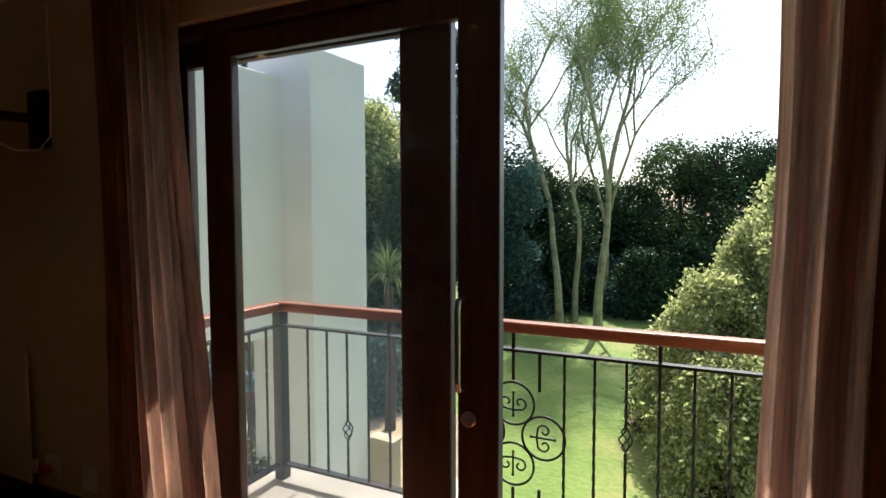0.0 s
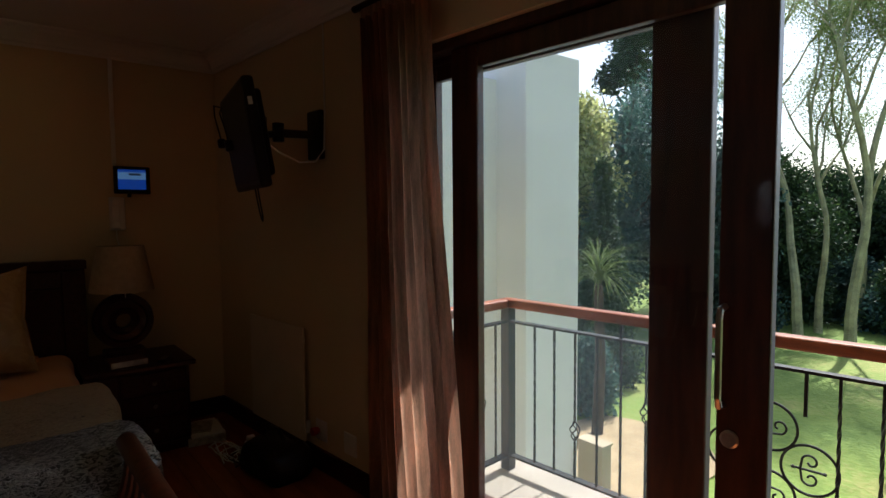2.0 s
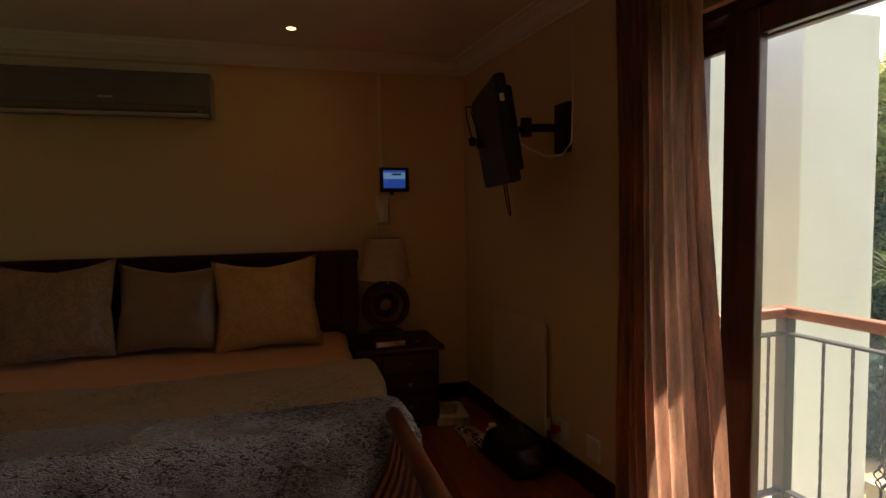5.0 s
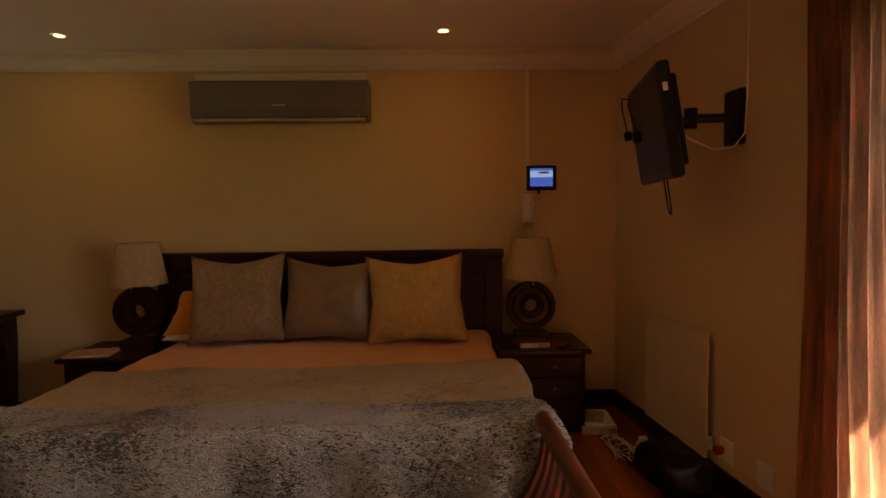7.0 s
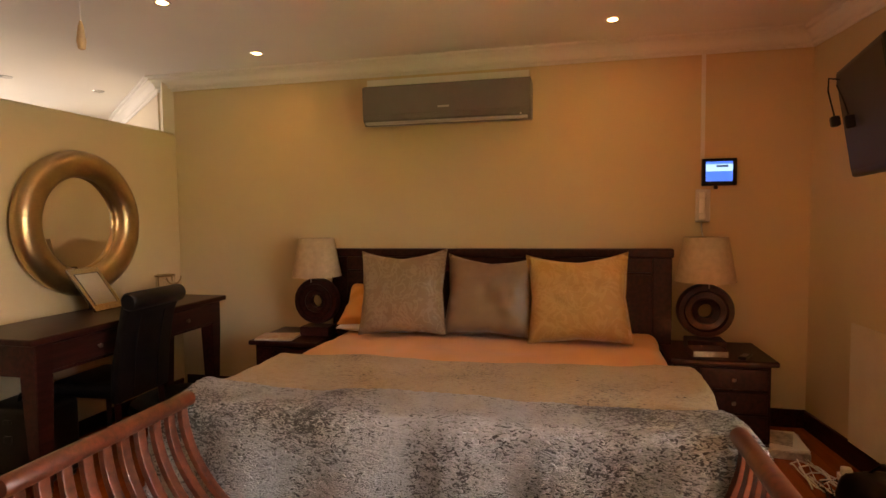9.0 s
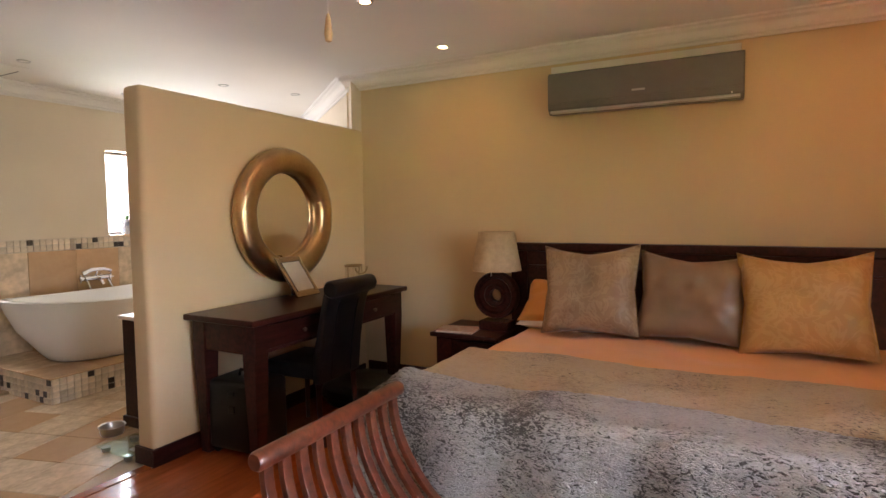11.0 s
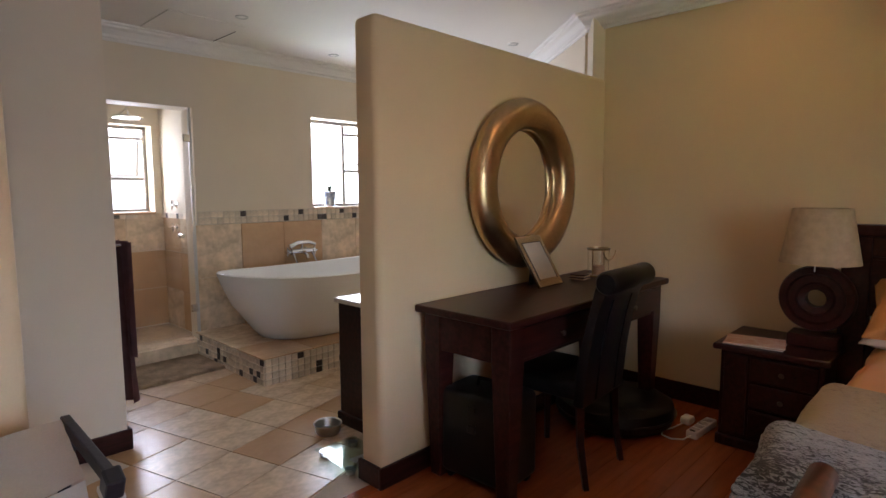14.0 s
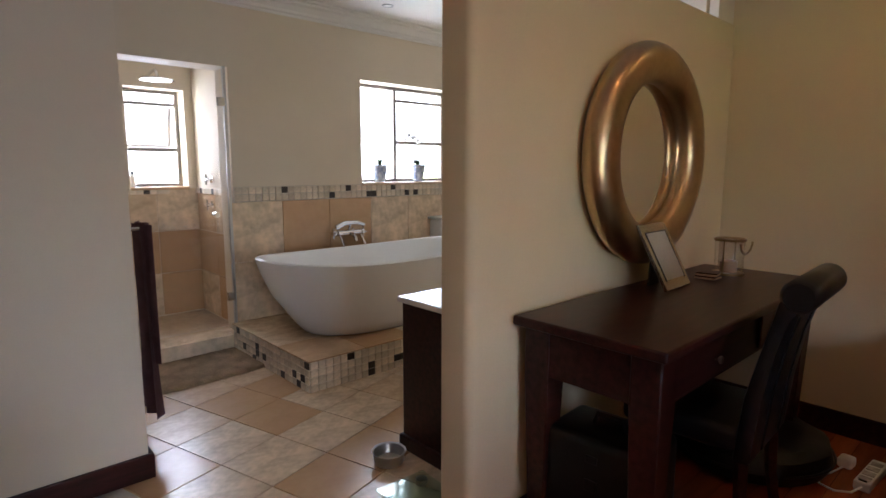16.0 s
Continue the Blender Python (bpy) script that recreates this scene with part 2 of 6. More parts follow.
ct_hs.inputs["Value"].default_value, ct_hs.inputs["Saturation"].default_value = 1.65, 1.1
ct.links.new(ct.nodes["Principled BSDF"].inputs["Base Color"].links[0].from_socket, ct_hs.inputs["Color"])
ct.links.new(ct_hs.outputs[0], ct_tr.inputs[0])
ct.links.new(ct.nodes["Principled BSDF"].outputs[0], ct_mx.inputs[1])
ct.links.new(ct_tr.outputs[0], ct_mx.inputs[2])
ct.links.new(ct_mx.outputs[0], ct.nodes["Material Output"].inputs[0])
TOWEL = mat("brown_towel", (0.15, 0.065, 0.065), 0.95, var=0.15, scale=20, fine=300, bump=0.5, bump_d=0.004)


# ---- builders ----
def thing(name, m=None, label="", category="", group="", kind=""):
    e = new(name)
    e.empty_display_size = 0.1
    if m is not None:
        e.matrix_world = m
    return tagged(e, label, category, group, kind)


def part(name, bm, material, parent=None, label="", smooth=False, kind="", m=None):
    me = bpy.data.meshes.new(name)
    if smooth:
        for f in bm.faces:
            f.smooth = True
    bm.to_mesh(me)
    bm.free()
    me.materials.append(material)
    if smooth:
        me.set_sharp_from_angle(angle=radians(40))
    ob = new(name, me)
    if parent is not None:
        ob.parent = parent
    if m is not None:
        ob.matrix_basis = m
    return tagged(ob, label, "", "", kind)


def bevel(bm, w, seg=2):
    bmesh.ops.bevel(bm, geom=bm.edges[:], offset=w, segments=seg, affect="EDGES", profile=0.5, clamp_overlap=True)


def box(*dims, bev=0.0, seg=2, m=None, bm=None):
    """dims: any number of (x0, x1, y0, y1, z0, z1)."""
    bm = bm or bmesh.new()
    for x0, x1, y0, y1, z0, z1 in dims:
        t = bmesh.new()
        bmesh.ops.create_cube(t, size=1.0, matrix=Matrix.LocRotScale(((x0 + x1) / 2, (y0 + y1) / 2, (z0 + z1) / 2), None, (x1 - x0, y1 - y0, z1 - z0)))
        if bev:
            bevel(t, min(bev, 0.45 * min(x1 - x0, y1 - y0, z1 - z0)), seg)
        join(bm, t)
    if m is not None:
        bm.transform(m)
    return bm


def join(bm, other):
    me = bpy.data.meshes.new("tmp")
    other.to_mesh(me)
    other.free()
    bm.from_mesh(me)
    bpy.data.meshes.remove(me)
    return bm


def lathe(profile, seg=32, axis="z", close=False):
    """profile: (radius, height) rows."""
    bm = bmesh.new()
    rings = []
    for r, z in profile:
        rings.append([bm.verts.new((r * math.cos(2 * math.pi * k / seg), r * math.sin(2 * math.pi * k / seg), z)) for k in range(seg)])
    pairs = list(zip(rings, rings[1:])) + ([(rings[-1], rings[0])] if close else [])
    for a, b in pairs:
        for k in range(seg):
            bm.faces.new((a[k], a[(k + 1) % seg], b[(k + 1) % seg], b[k]))
    if not close:
        for ring, flip in ((rings[0], True), (rings[-1], False)):
            if profile[0 if flip else -1][0] > 1e-4:
                bm.faces.new(ring[::-1] if flip else ring)
    bmesh.ops.remove_doubles(bm, verts=bm.verts[:], dist=1e-5)
    if axis == "x":
        bm.transform(pose(0, 0, 0, 0, 90, 0))
    if axis == "y":
        bm.transform(pose(0, 0, 0, -90, 0, 0))
    bmesh.ops.recalc_face_normals(bm, faces=bm.faces[:])
    return bm


def tube(points, r, seg=8, bm=None, taper=None, flat=1.0):
    """A round bar along points; taper: radius at the end."""
    bm = bm or bmesh.new()
    pts = [Vector(p) for p in points]
    up = Vector((0, 0, 1))
    rings = []
    n0 = None
    for i, p in enumerate(pts):
        d = (pts[min(i + 1, len(pts) - 1)] - pts[max(i - 1, 0)]).normalized()
        if n0 is None:
            n0 = d.cross(up if abs(d.z) < 0.9 else Vector((1, 0, 0))).normalized()
        n0 = (n0 - d * n0.dot(d)).normalized()
        b0 = d.cross(n0)
        rr = r if taper is None else r + (taper - r) * i / (len(pts) - 1)
        rings.append([bm.verts.new(p + rr * (math.cos(2 * math.pi * k / seg) * n0 + flat * math.sin(2 * math.pi * k / seg) * b0)) for k in range(seg)])
    for a, b in zip(rings, rings[1:]):
        for k in range(seg):
            bm.faces.new((a[k], a[(k + 1) % seg], b[(k + 1) % seg], b[k]))
    bm.faces.new(rings[0][::-1])
    bm.faces.new(rings[-1])
    return bm


def prism(outline, d0, d1, axis="y", bev=0.0):
    """An outline of (a, b) pairs, pushed from d0 to d1 along an axis. x: (y, z); y: (x, z); z: (x, y)."""
    bm = bmesh.new()
    place = {"x": lambda a, b, d: (d, a, b), "y": lambda a, b, d: (a, d, b), "z": lambda a, b, d: (a, b, d)}[axis]
    v0 = [bm.verts.new(place(a, b, d0)) for a, b in outline]
    v1 = [bm.verts.new(place(a, b, d1)) for a, b in outline]
    n = len(outline)
    bm.faces.new(v0)
    bm.faces.new(v1[::-1])
    for k in range(n):
        bm.faces.new((v0[k], v1[k], v1[(k + 1) % n], v0[(k + 1) % n]))
    bmesh.ops.recalc_face_normals(bm, faces=bm.faces[:])
    if bev:
        bevel(bm, bev)
    return bm


def structure(name, bm, material, label, category, smooth=False):
    ob = part(name, bm, material, None, label, smooth, "structure")
    return tagged(ob, category=category)


# ---- the plan ----
WEST = -4.25            # bed wall
SOUTH = -6.15           # bathroom's far wall
CEIL = 2.55
PART_Y = -3.42          # face of the low dividing wall
DOORWALL = pose(-4.25, 1.19, 0, 0, 0, 4.8)   # along u, outwards v

T = 0.22                # wall thickness
# floors
structure("floor_bedroom", prism([(-4.25, PART_Y - 0.02), (1.9, PART_Y - 0.02), (1.9, 1.80), (-4.25, 1.285)], -0.3, -0.012, "z"), JOINT, "dark bed under the reddish hardwood floor boards", "floor")
structure("floor_bathroom", box((-6.9, 1.9, SOUTH - 1.6, PART_Y - 0.02, -0.3, -0.008)), GROUT, "grey grout bed under the travertine bathroom floor tiles", "floor")
# west wall, south wall with window opening and shower opening
structure("wall_west", box((WEST - T, WEST, PART_Y - 0.17, 1.19 + 0.4, -0.3, CEIL + 0.2)), PLASTER, "warm cream plastered wall behind the bed", "wall")
WX0, WX1, WZ0, WZ1 = -4.77, -3.69, 1.20, 2.05      # bathroom window opening
SX0, SX1, SZ1 = -2.58, -1.62, 2.02                 # shower opening
structure("wall_south", box((-6.9, WX0, SOUTH - T, SOUTH, 0, CEIL), (WX0, WX1, SOUTH - T, SOUTH, 0, WZ0), (WX0, WX1, SOUTH - T, SOUTH, WZ1, CEIL), (WX1, SX0, SOUTH - T, SOUTH, 0, CEIL), (SX0, SX1, SOUTH - T, SOUTH, SZ1, CEIL), (SX1, 1.9, SOUTH - T, SOUTH, 0, CEIL)), BATHPLASTER, "pale cream plastered bathroom wall with a window and a shower niche", "wall")
# shower niche
SB = -7.30
NX0, NX1, NZ0, NZ1 = -2.66, -2.20, 1.16, 1.98
structure("wall_shower", box((SX0 - 0.35, NX0, SB - T, SB, 0, 2.3), (NX1, SX1 + 0.25, SB - T, SB, 0, 2.3), (NX0, NX1, SB - T, SB, 0, NZ0), (NX0, NX1, SB - T, SB, NZ1, 2.3), (SX0 - 0.35, SX0 - 0.15, SB, SOUTH - T, 0, 2.3), (SX1 + 0.05, SX1 + 0.25, SB, SOUTH - T, 0, 2.3)), BATHPLASTER, "cream walls of the shower niche", "wall")
structure("ceiling_shower", box((SX0 - 0.35, SX1 + 0.25, SB - T, SOUTH - T, 2.3, 2.4)), CEILING, "white ceiling over the shower niche", "ceiling")
# dividing wall with rounded plaster edges
bm = box((WEST, -2.22, PART_Y - 0.15, PART_Y, 0, 2.10), bev=0.03, seg=4)
structure("wall_divider", bm, PLASTER, "low cream plastered dividing wall with rounded edges", "wall", smooth=True)
# return wall beside the bathroom passage
structure("wall_passage", box((-1.56, 1.9, -4.90, -4.70, 0, CEIL)), BATHPLASTER, "cream plastered wall beside the bathroom passage", "wall")
structure("wall_return", box((-0.955, 1.9, PART_Y - 0.15, PART_Y, 0, CEIL), bev=0.02, seg=3), PLASTER, "cream plastered wall on the other side of the bathroom opening", "wall", smooth=True)
structure("wall_east", box((1.9, 1.9 + T, -7.9, 2.2, -0.3, CEIL + 0.2)), PLASTER, "plain cream plastered wall", "wall")
structure("wall_diagonal", box((-0.1, 3.9, -T, 0, -0.3, CEIL + 0.2), m=pose(WEST, PART_Y - 0.15, 0, 0, 0, 230)), BATHPLASTER, "pale cream plastered diagonal bathroom wall", "wall")
structure("ceiling", box((-7.0, 1.9, SOUTH - 0.1, 2.2, CEIL, CEIL + 0.15)), CEILING, "white painted flat ceiling", "ceiling")
# door wall, along u
U0, U1, DH = 1.98, 4.42, 2.16
structure("wall_north", box((-0.05, U0, 0, 0.25, -0.3, CEIL + 0.2), (U0, U1, 0, 0.25, DH, CEIL + 0.2), (U1, 6.4, 0, 0.25, -0.3, CEIL + 0.2), m=DOORWALL), PLASTER, "warm cream plastered wall with a sliding door opening", "wall")


def cornice(path, name):
    """A stepped plaster moulding swept along straight runs; the room lies to the left of the run."""
    prof = [(0, -0.115), (0.012, -0.115), (0.016, -0.10), (0.030, -0.092), (0.034, -0.075), (0.060, -0.045), (0.085, -0.032), (0.088, -0.018), (0.108, -0.012), (0.112, 0), (0, 0)]
    bm = bmesh.new()
    n = len(path)
    rows = []
    for i, p in enumerate(path):
        p = Vector(p)
        dirs = []
        if i > 0:
            dirs.append((p - Vector(path[i - 1])).normalized())
        if i < n - 1:
            dirs.append((Vector(path[i + 1]) - p).normalized())
        nrm = Vector((0, 0))
        for d in dirs:
            nrm += Vector((-d.y, d.x))
        nrm = nrm / len(dirs)
        nrm = nrm / nrm.length_squared
        rows.append([bm.verts.new((p.x + nrm.x * a, p.y + nrm.y * a, CEIL + b)) for a, b in prof])
    for a, b in zip(rows, rows[1:]):
        for k in range(len(prof)):
            k2 = (k + 1) % len(prof)
            bm.faces.new((a[k], a[k2], b[k2], b[k]))
    bm.faces.new(rows[0][::-1])
    bm.faces.new(rows[-1])
    bmesh.ops.recalc_face_normals(bm, faces=bm.faces[:])
    return structure(name, bm, CEILING, "white moulded plaster cornice under the ceiling", "cornice")


def wall_pt(u, v=0.0):
    p = DOORWALL @ Vector((u, v, 0))
    return (p.x, p.y)


cornice([wall_pt(6.1), wall_pt(0), (WEST, PART_Y - 0.15), (WEST - 2.586 * 0.8391, SOUTH), (1.9, SOUTH)], "trim_cornice")
cornice([(1.9, -4.90), (-1.56, -4.90), (-1.56, -4.70), (1.9, -4.70)][::-1], "trim_cornice_passage")


def skirting(bm, label="dark stained wooden skirting board"):
    return structure("baseboard", bm, DARKWOOD, label, "skirting")


skirting(box((WEST, WEST + 0.018, PART_Y + 0.02, 1.19, 0, 0.12), bev=0.004))
skirting(box((0.02, U0 - 0.05, -0.018, 0, 0, 0.12), bev=0.004, m=DOORWALL))
skirting(box((-2.60, -2.20, PART_Y, PART_Y + 0.018, 0, 0.10), (-2.22, -2.202, PART_Y - 0.15, PART_Y, 0, 0.10), bev=0.004))
skirting(box((-0.955, 1.9, PART_Y, PART_Y + 0.018, 0, 0.10), (-0.973, -0.955, PART_Y - 0.15, PART_Y, 0, 0.10), bev=0.004))
skirting(box((-4.2, -2.60, PART_Y, PART_Y + 0.018, 0, 0.10), bev=0.004))
skirting(box((-1.58, 1.9, -4.70, -4.682, 0, 0.11), (-1.58, -1.56, -4.9, -4.70, 0, 0.11), bev=0.004))
structure("trim_threshold", box((-2.2, -0.957, PART_Y - 0.06, PART_Y + 0.0, -0.01, 0.006), bev=0.003), FLOORWOOD, "reddish hardwood threshold strip between boards and tiles", "threshold")

structure("roof_eave", box((-1.0, 7.5, 0.255, 1.60, 2.90, 3.05), (-1.0, 7.5, 0.03, 0.254, 2.752, 2.90), m=DOORWALL), CEILING, "white boarded roof eave over the balcony", "eave")
structure("roof", box((-7.2, 2.4, -8.2, 2.4, 2.86, 3.0)), EXTERIOR, "flat roof slab over the rooms", "roof")

# ---- sliding door ----
LEAFW = 0.145


def door_leaf(name, u0, u1, v0, v1, label, wl, wr, glass):
    leaf = thing(name, DOORWALL, label, "door", "sliding door leaves", "structure")
    part("stile", box((u0, u0 + wl, v0, v1, 0.03, DH - 0.04), bev=0.006), DOORWOOD, leaf)
    part("stile", box((u1 - wr, u1, v0, v1, 0.03, DH - 0.04), bev=0.006), DOORWOOD, leaf)
    part("top_rail", box((u0 + wl, u1 - wr, v0 + 0.003, v1 - 0.003, DH - 0.135, DH - 0.043), bev=0.006), DOORWOOD, leaf)
    part("bottom_rail", box((u0 + wl, u1 - wr, v0 + 0.003, v1 - 0.003, 0.033, 0.20), bev=0.006), DOORWOOD, leaf)
    g = part("pane", box((u0 + wl - 0.01, u1 - wr + 0.01, (v0 + v1) / 2 - 0.003, (v0 + v1) / 2 + 0.003, 0.19, DH - 0.125)), glass, leaf)
    g.visible_shadow = False
    return leaf


fixed = door_leaf("door_1", 2.03, 3.37, 0.115, 0.16, "dark stained wooden fixed glass door leaf", 0.14, 0.19, VEILGLASS)
slid = door_leaf("door_2", 2.33, 3.56, 0.055, 0.10, "dark stained wooden sliding glass door leaf, slid open", 0.145, 0.14, GLASS)
part("handle", tube([(3.44, 0.055, 1.16), (3.44, 0.02, 1.155), (3.44, 0.012, 1.13), (3.44, 0.012, 0.90), (3.44, 0.02, 0.875), (3.44, 0.055, 0.87)], 0.010), STEEL, slid, "dark metal pull handle")
part("lock", join(lathe([(0.026, 0), (0.026, 0.006), (0.020, 0.010), (0.0, 0.010)], 20), box((-0.003, 0.003, -0.009, 0.009, 0.009, 0.013))), STEEL, slid, "round brushed metal lock plate", m=pose(3.46, 0.055, 0.775, 90, 0, 0))
frame_ob = thing("door_frame", DOORWALL, "dark stained wooden frame of the sliding door", "door frame", "", "structure")
part("jamb", box((U0, U0 + 0.05, 0.03, 0.2, 0, DH), bev=0.005), DOORWOOD, frame_ob)
part("jamb", box((U1 - 0.06, U1, 0.03, 0.2, 0, DH), bev=0.005), DOORWOOD, frame_ob)
part("head", box((U0 + 0.05, U1 - 0.06, 0.03, 0.2, DH - 0.04, DH), bev=0.005), DOORWOOD, frame_ob)
part("sill", box((U0 + 0.05, U1 - 0.06, 0.03, 0.24, -0.01, 0.028), bev=0.005), DOORWOOD, frame_ob)
part("stop", box((U0 + 0.05, U1 - 0.06, 0.104, 0.112, DH - 0.07, DH - 0.041)), DOORWOOD, frame_ob)


def curtain(name, u0, u1, v, ztop, folds, lean, label):
    """A gathered curtain: folds whose depth and spacing wander from top to hem."""
    bm = bmesh.new()
    nu, nz = folds * 14, 34
    rng = random.Random(folds * 7 + int(u0 * 10))
    ph = [rng.uniform(0, 6.28) for _ in range(6)]
    grid = []
    for j in range(nz + 1):
        k = j / nz
        z = 0.02 + (ztop - 0.02) * (1 - k)
        row = []
        for i in range(nu + 1):
            s = i / nu
            w = math.sin(ph[0] + 5 * s + 1.3 * k) * 0.35 + math.sin(ph[1] + 11 * s - 0.8 * k) * 0.18
            amp = 0.030 + 0.022 * (1 - k) + 0.010 * math.sin(ph[2] + 9 * s)
            y = amp * math.sin(2 * math.pi * folds * s + w * 2) + 0.008 * math.sin(ph[3] + 31 * s + 3 * k)
            spread = 1.0 + lean * k
            uu = u0 + (u1 - u0) * (s * spread) + 0.012 * math.sin(ph[4] + 6 * k + 4 * s)
            row.append(bm.verts.new((uu, v + y, z)))
        grid.append(row)
    for a, b in zip(grid, grid[1:]):
        for i in range(nu):
            bm.faces.new((a[i], a[i + 1], b[i + 1], b[i]))
    bmesh.ops.solidify(bm, geom=bm.faces[:], thickness=0.004)
    c = thing(name, DOORWALL, label, "curtain", "door curtains")
    part("cloth", bm, CURTAIN, c, smooth=True)
    part("heading", box((u0, u1, v - 0.02, v + 0.02, ztop - 0.02, ztop + 0.05), bev=0.008), CURTAIN, c)
    return c


curtain("curtain", 1.93, 2.36, -0.10, 2.30, 9, 0.38, "floor-length brown striped curtain, drawn open beside the sliding door")
curtain("curtain", 4.25, 4.85, -0.10, 2.30, 6, -0.02, "floor-length brown striped curtain, drawn open at the jamb")
rod = thing("curtain_rod", DOORWALL, "dark wooden curtain rod above the sliding door", "curtain rod")
part("rod", tube([(1.86, -0.10, 2.37), (4.9, -0.10, 2.37)], 0.016, 12), DARKWOOD, rod)
for uu in (1.93, 4.8):
    part("bracket", box((uu - 0.012, uu + 0.012, -0.11, 0.0, 2.335, 2.355), bev=0.003), DARKWOOD, rod)

# ---- bed ----
BX0, BX1, BY0, BY1 = -4.12, -2.16, -1.82, 0.19
bed = thing("bed", pose((BX0 + BX1) / 2, (BY0 + BY1) / 2, 0), "wide dark wooden bed with a panelled headboard, made up", "bed")
MI = pose(-(BX0 + BX1) / 2, -(BY0 + BY1) / 2, 0)
hb = part("headboard", box((-4.16, -4.10, -2.02, 0.34, 0.05, 1.12), bev=0.006, m=MI), DARKWOOD, bed)
part("cap_rail", box((-4.17, -4.075, -2.03, 0.35, 1.118, 1.175), bev=0.008, m=MI), DARKWOOD, hb)
for y0, y1 in ((-2.02, -1.90), (0.22, 0.34)):
    part("end_stile", box((-4.099, -4.082, y0, y1, 0.05, 1.116), bev=0.005, m=MI), DARKWOOD, hb)
part("upper_rail", box((-4.099, -4.084, -1.898, 0.218, 1.02, 1.116), bev=0.005, m=MI), DARKWOOD, hb)
part("moulding", box((-4.10, -4.075, -1.895, 0.215, 1.004, 1.019), bev=0.005, m=MI), DARKWOOD, hb)
part("side_rail", box((-4.10, -2.15, BY0 - 0.02, BY0 + 0.02, 0.12, 0.36), bev=0.006, m=MI), DARKWOOD, bed)
part("side_rail", box((-4.10, -2.15, BY1 - 0.02, BY1 + 0.02, 0.12, 0.36), bev=0.006, m=MI), DARKWOOD, bed)
part("foot_rail", box((-2.19, -2.15, BY0, BY1, 0.12, 0.36), bev=0.006, m=MI), DARKWOOD, bed)
for xx in (-4.05, -2.2):
    for yy in (BY0 + 0.03, BY1 - 0.03):
        part("leg", box((xx - 0.035, xx + 0.035, yy - 0.035, yy + 0.035, 0, 0.14), bev=0.005, m=MI), DARKWOOD, bed)
part("mattress", box((-4.08, -2.2, BY0 + 0.03, BY1 - 0.03, 0.36, 0.57), bev=0.06, seg=3, m=MI), WHITEPAINT, bed, smooth=True)

# ---- bedding ----
FUR = fur_mat("grey_faux_fur", (0.50, 0.505, 0.48), (0.36, 0.36, 0.34), (0.10, 0.098, 0.092), 50, 0.8, 0.72, 1.24, 0.018)
TANFUR = fur_mat("tan_short_fur", (0.45, 0.35, 0.205), (0.33, 0.245, 0.14), (0.06, 0.045, 0.028), 48, 0.55, 0.76, 1.14, 0.008)


def drape(x0, x1, y0, y1, top, hem, nx, ny, rough, seed, foot=True):
    """A cloth laid over the bed: flat on top, rounded over the edges and hanging to the hem."""
    bm = bmesh.new()
    off = Vector((seed * 7.3, seed * 3.1, 0))
    drop = top - hem
    hang_y = drop * 0.97
    grid = []
    for i in range(nx + 1):
        row = []
        for j in range(ny + 1):
            sx = x0 + (x1 + (drop if foot else 0) - x0) * i / nx
            sy = (y0 - hang_y) + (y1 - y0 + 2 * hang_y) * j / ny
            ox = max(0.0, sx - x1)
            oy = max(0.0, y0 - sy, sy - y1)
            side = -1 if sy < y0 else 1
            r = 0.07
            def curl(o):
                if o <= 0:
                    return 0.0, 0.0
                a = min(o / r, math.pi / 2)
                return r * math.sin(a), r * (1 - math.cos(a)) + max(0.0, o - r * math.pi / 2)
            cx, dx = curl(ox)
            cy, dy = curl(oy)
            p = Vector((min(sx, x1) + cx, min(max(sy, y0), y1) + side * cy, top - max(dx, dy)))
            q = Vector((sx, sy, 0)) + off
            wave = noise.noise(q * 2.1) * 0.030 + noise.noise(q * 5.5) * 0.012
            fold = 0.018 * math.sin(sx * 17 + 3 * noise.noise(q)) * min(1, dy * 4) + 0.018 * math.sin(sy * 15 + 3 * noise.noise(q)) * min(1, dx * 4)
            p.z += wave * (1 - 0.6 * min(1, max(dx, dy) * 5))
            p.y += side * (fold if oy > 0 else 0) + (side * wave * 0.6 if oy > 0 else 0)
            p.x += (fold + 0.6 * wave) if ox > 0 else 0
            if rough:
                n = rough * (noise.noise(q * 38) + 0.7 * noise.noise(q * 80) + 0.5 * noise.noise(q * 15))
                p.z += n * (0.5 if max(dx, dy) > 0.06 else 1)
                p.y += side * n if oy > 0.04 else 0
                p.x += n if ox > 0.04 else 0
            row.append(bm.verts.new(p))
        grid.append(row)
    for a, b in zip(grid, grid[1:]):
        for j in range(ny):
            bm.faces.new((a[j], b[j], b[j + 1], a[j + 1]))
    under = {}
    for row in grid:
        for v in row:
            under[v] = bm.verts.new(v.co + Vector((-0.006 if v.co.x > x1 else 0, 0.006 if v.co.y < y0 else -0.006 if v.co.y > y1 else 0, -0.006)))
    for a, b in zip(grid, grid[1:]):
        for j in range(ny):
            bm.faces.new((under[a[j + 1]], under[b[j + 1]], under[b[j]], under[a[j]]))
    rim = grid[0] + [r[-1] for r in grid[1:]] + grid[-1][-2::-1] + [r[0] for r in grid[-2:0:-1]]
    for a, b in zip(rim, rim[1:] + rim[:1]):
        bm.faces.new((a, b, under[b], under[a]))
    return bm


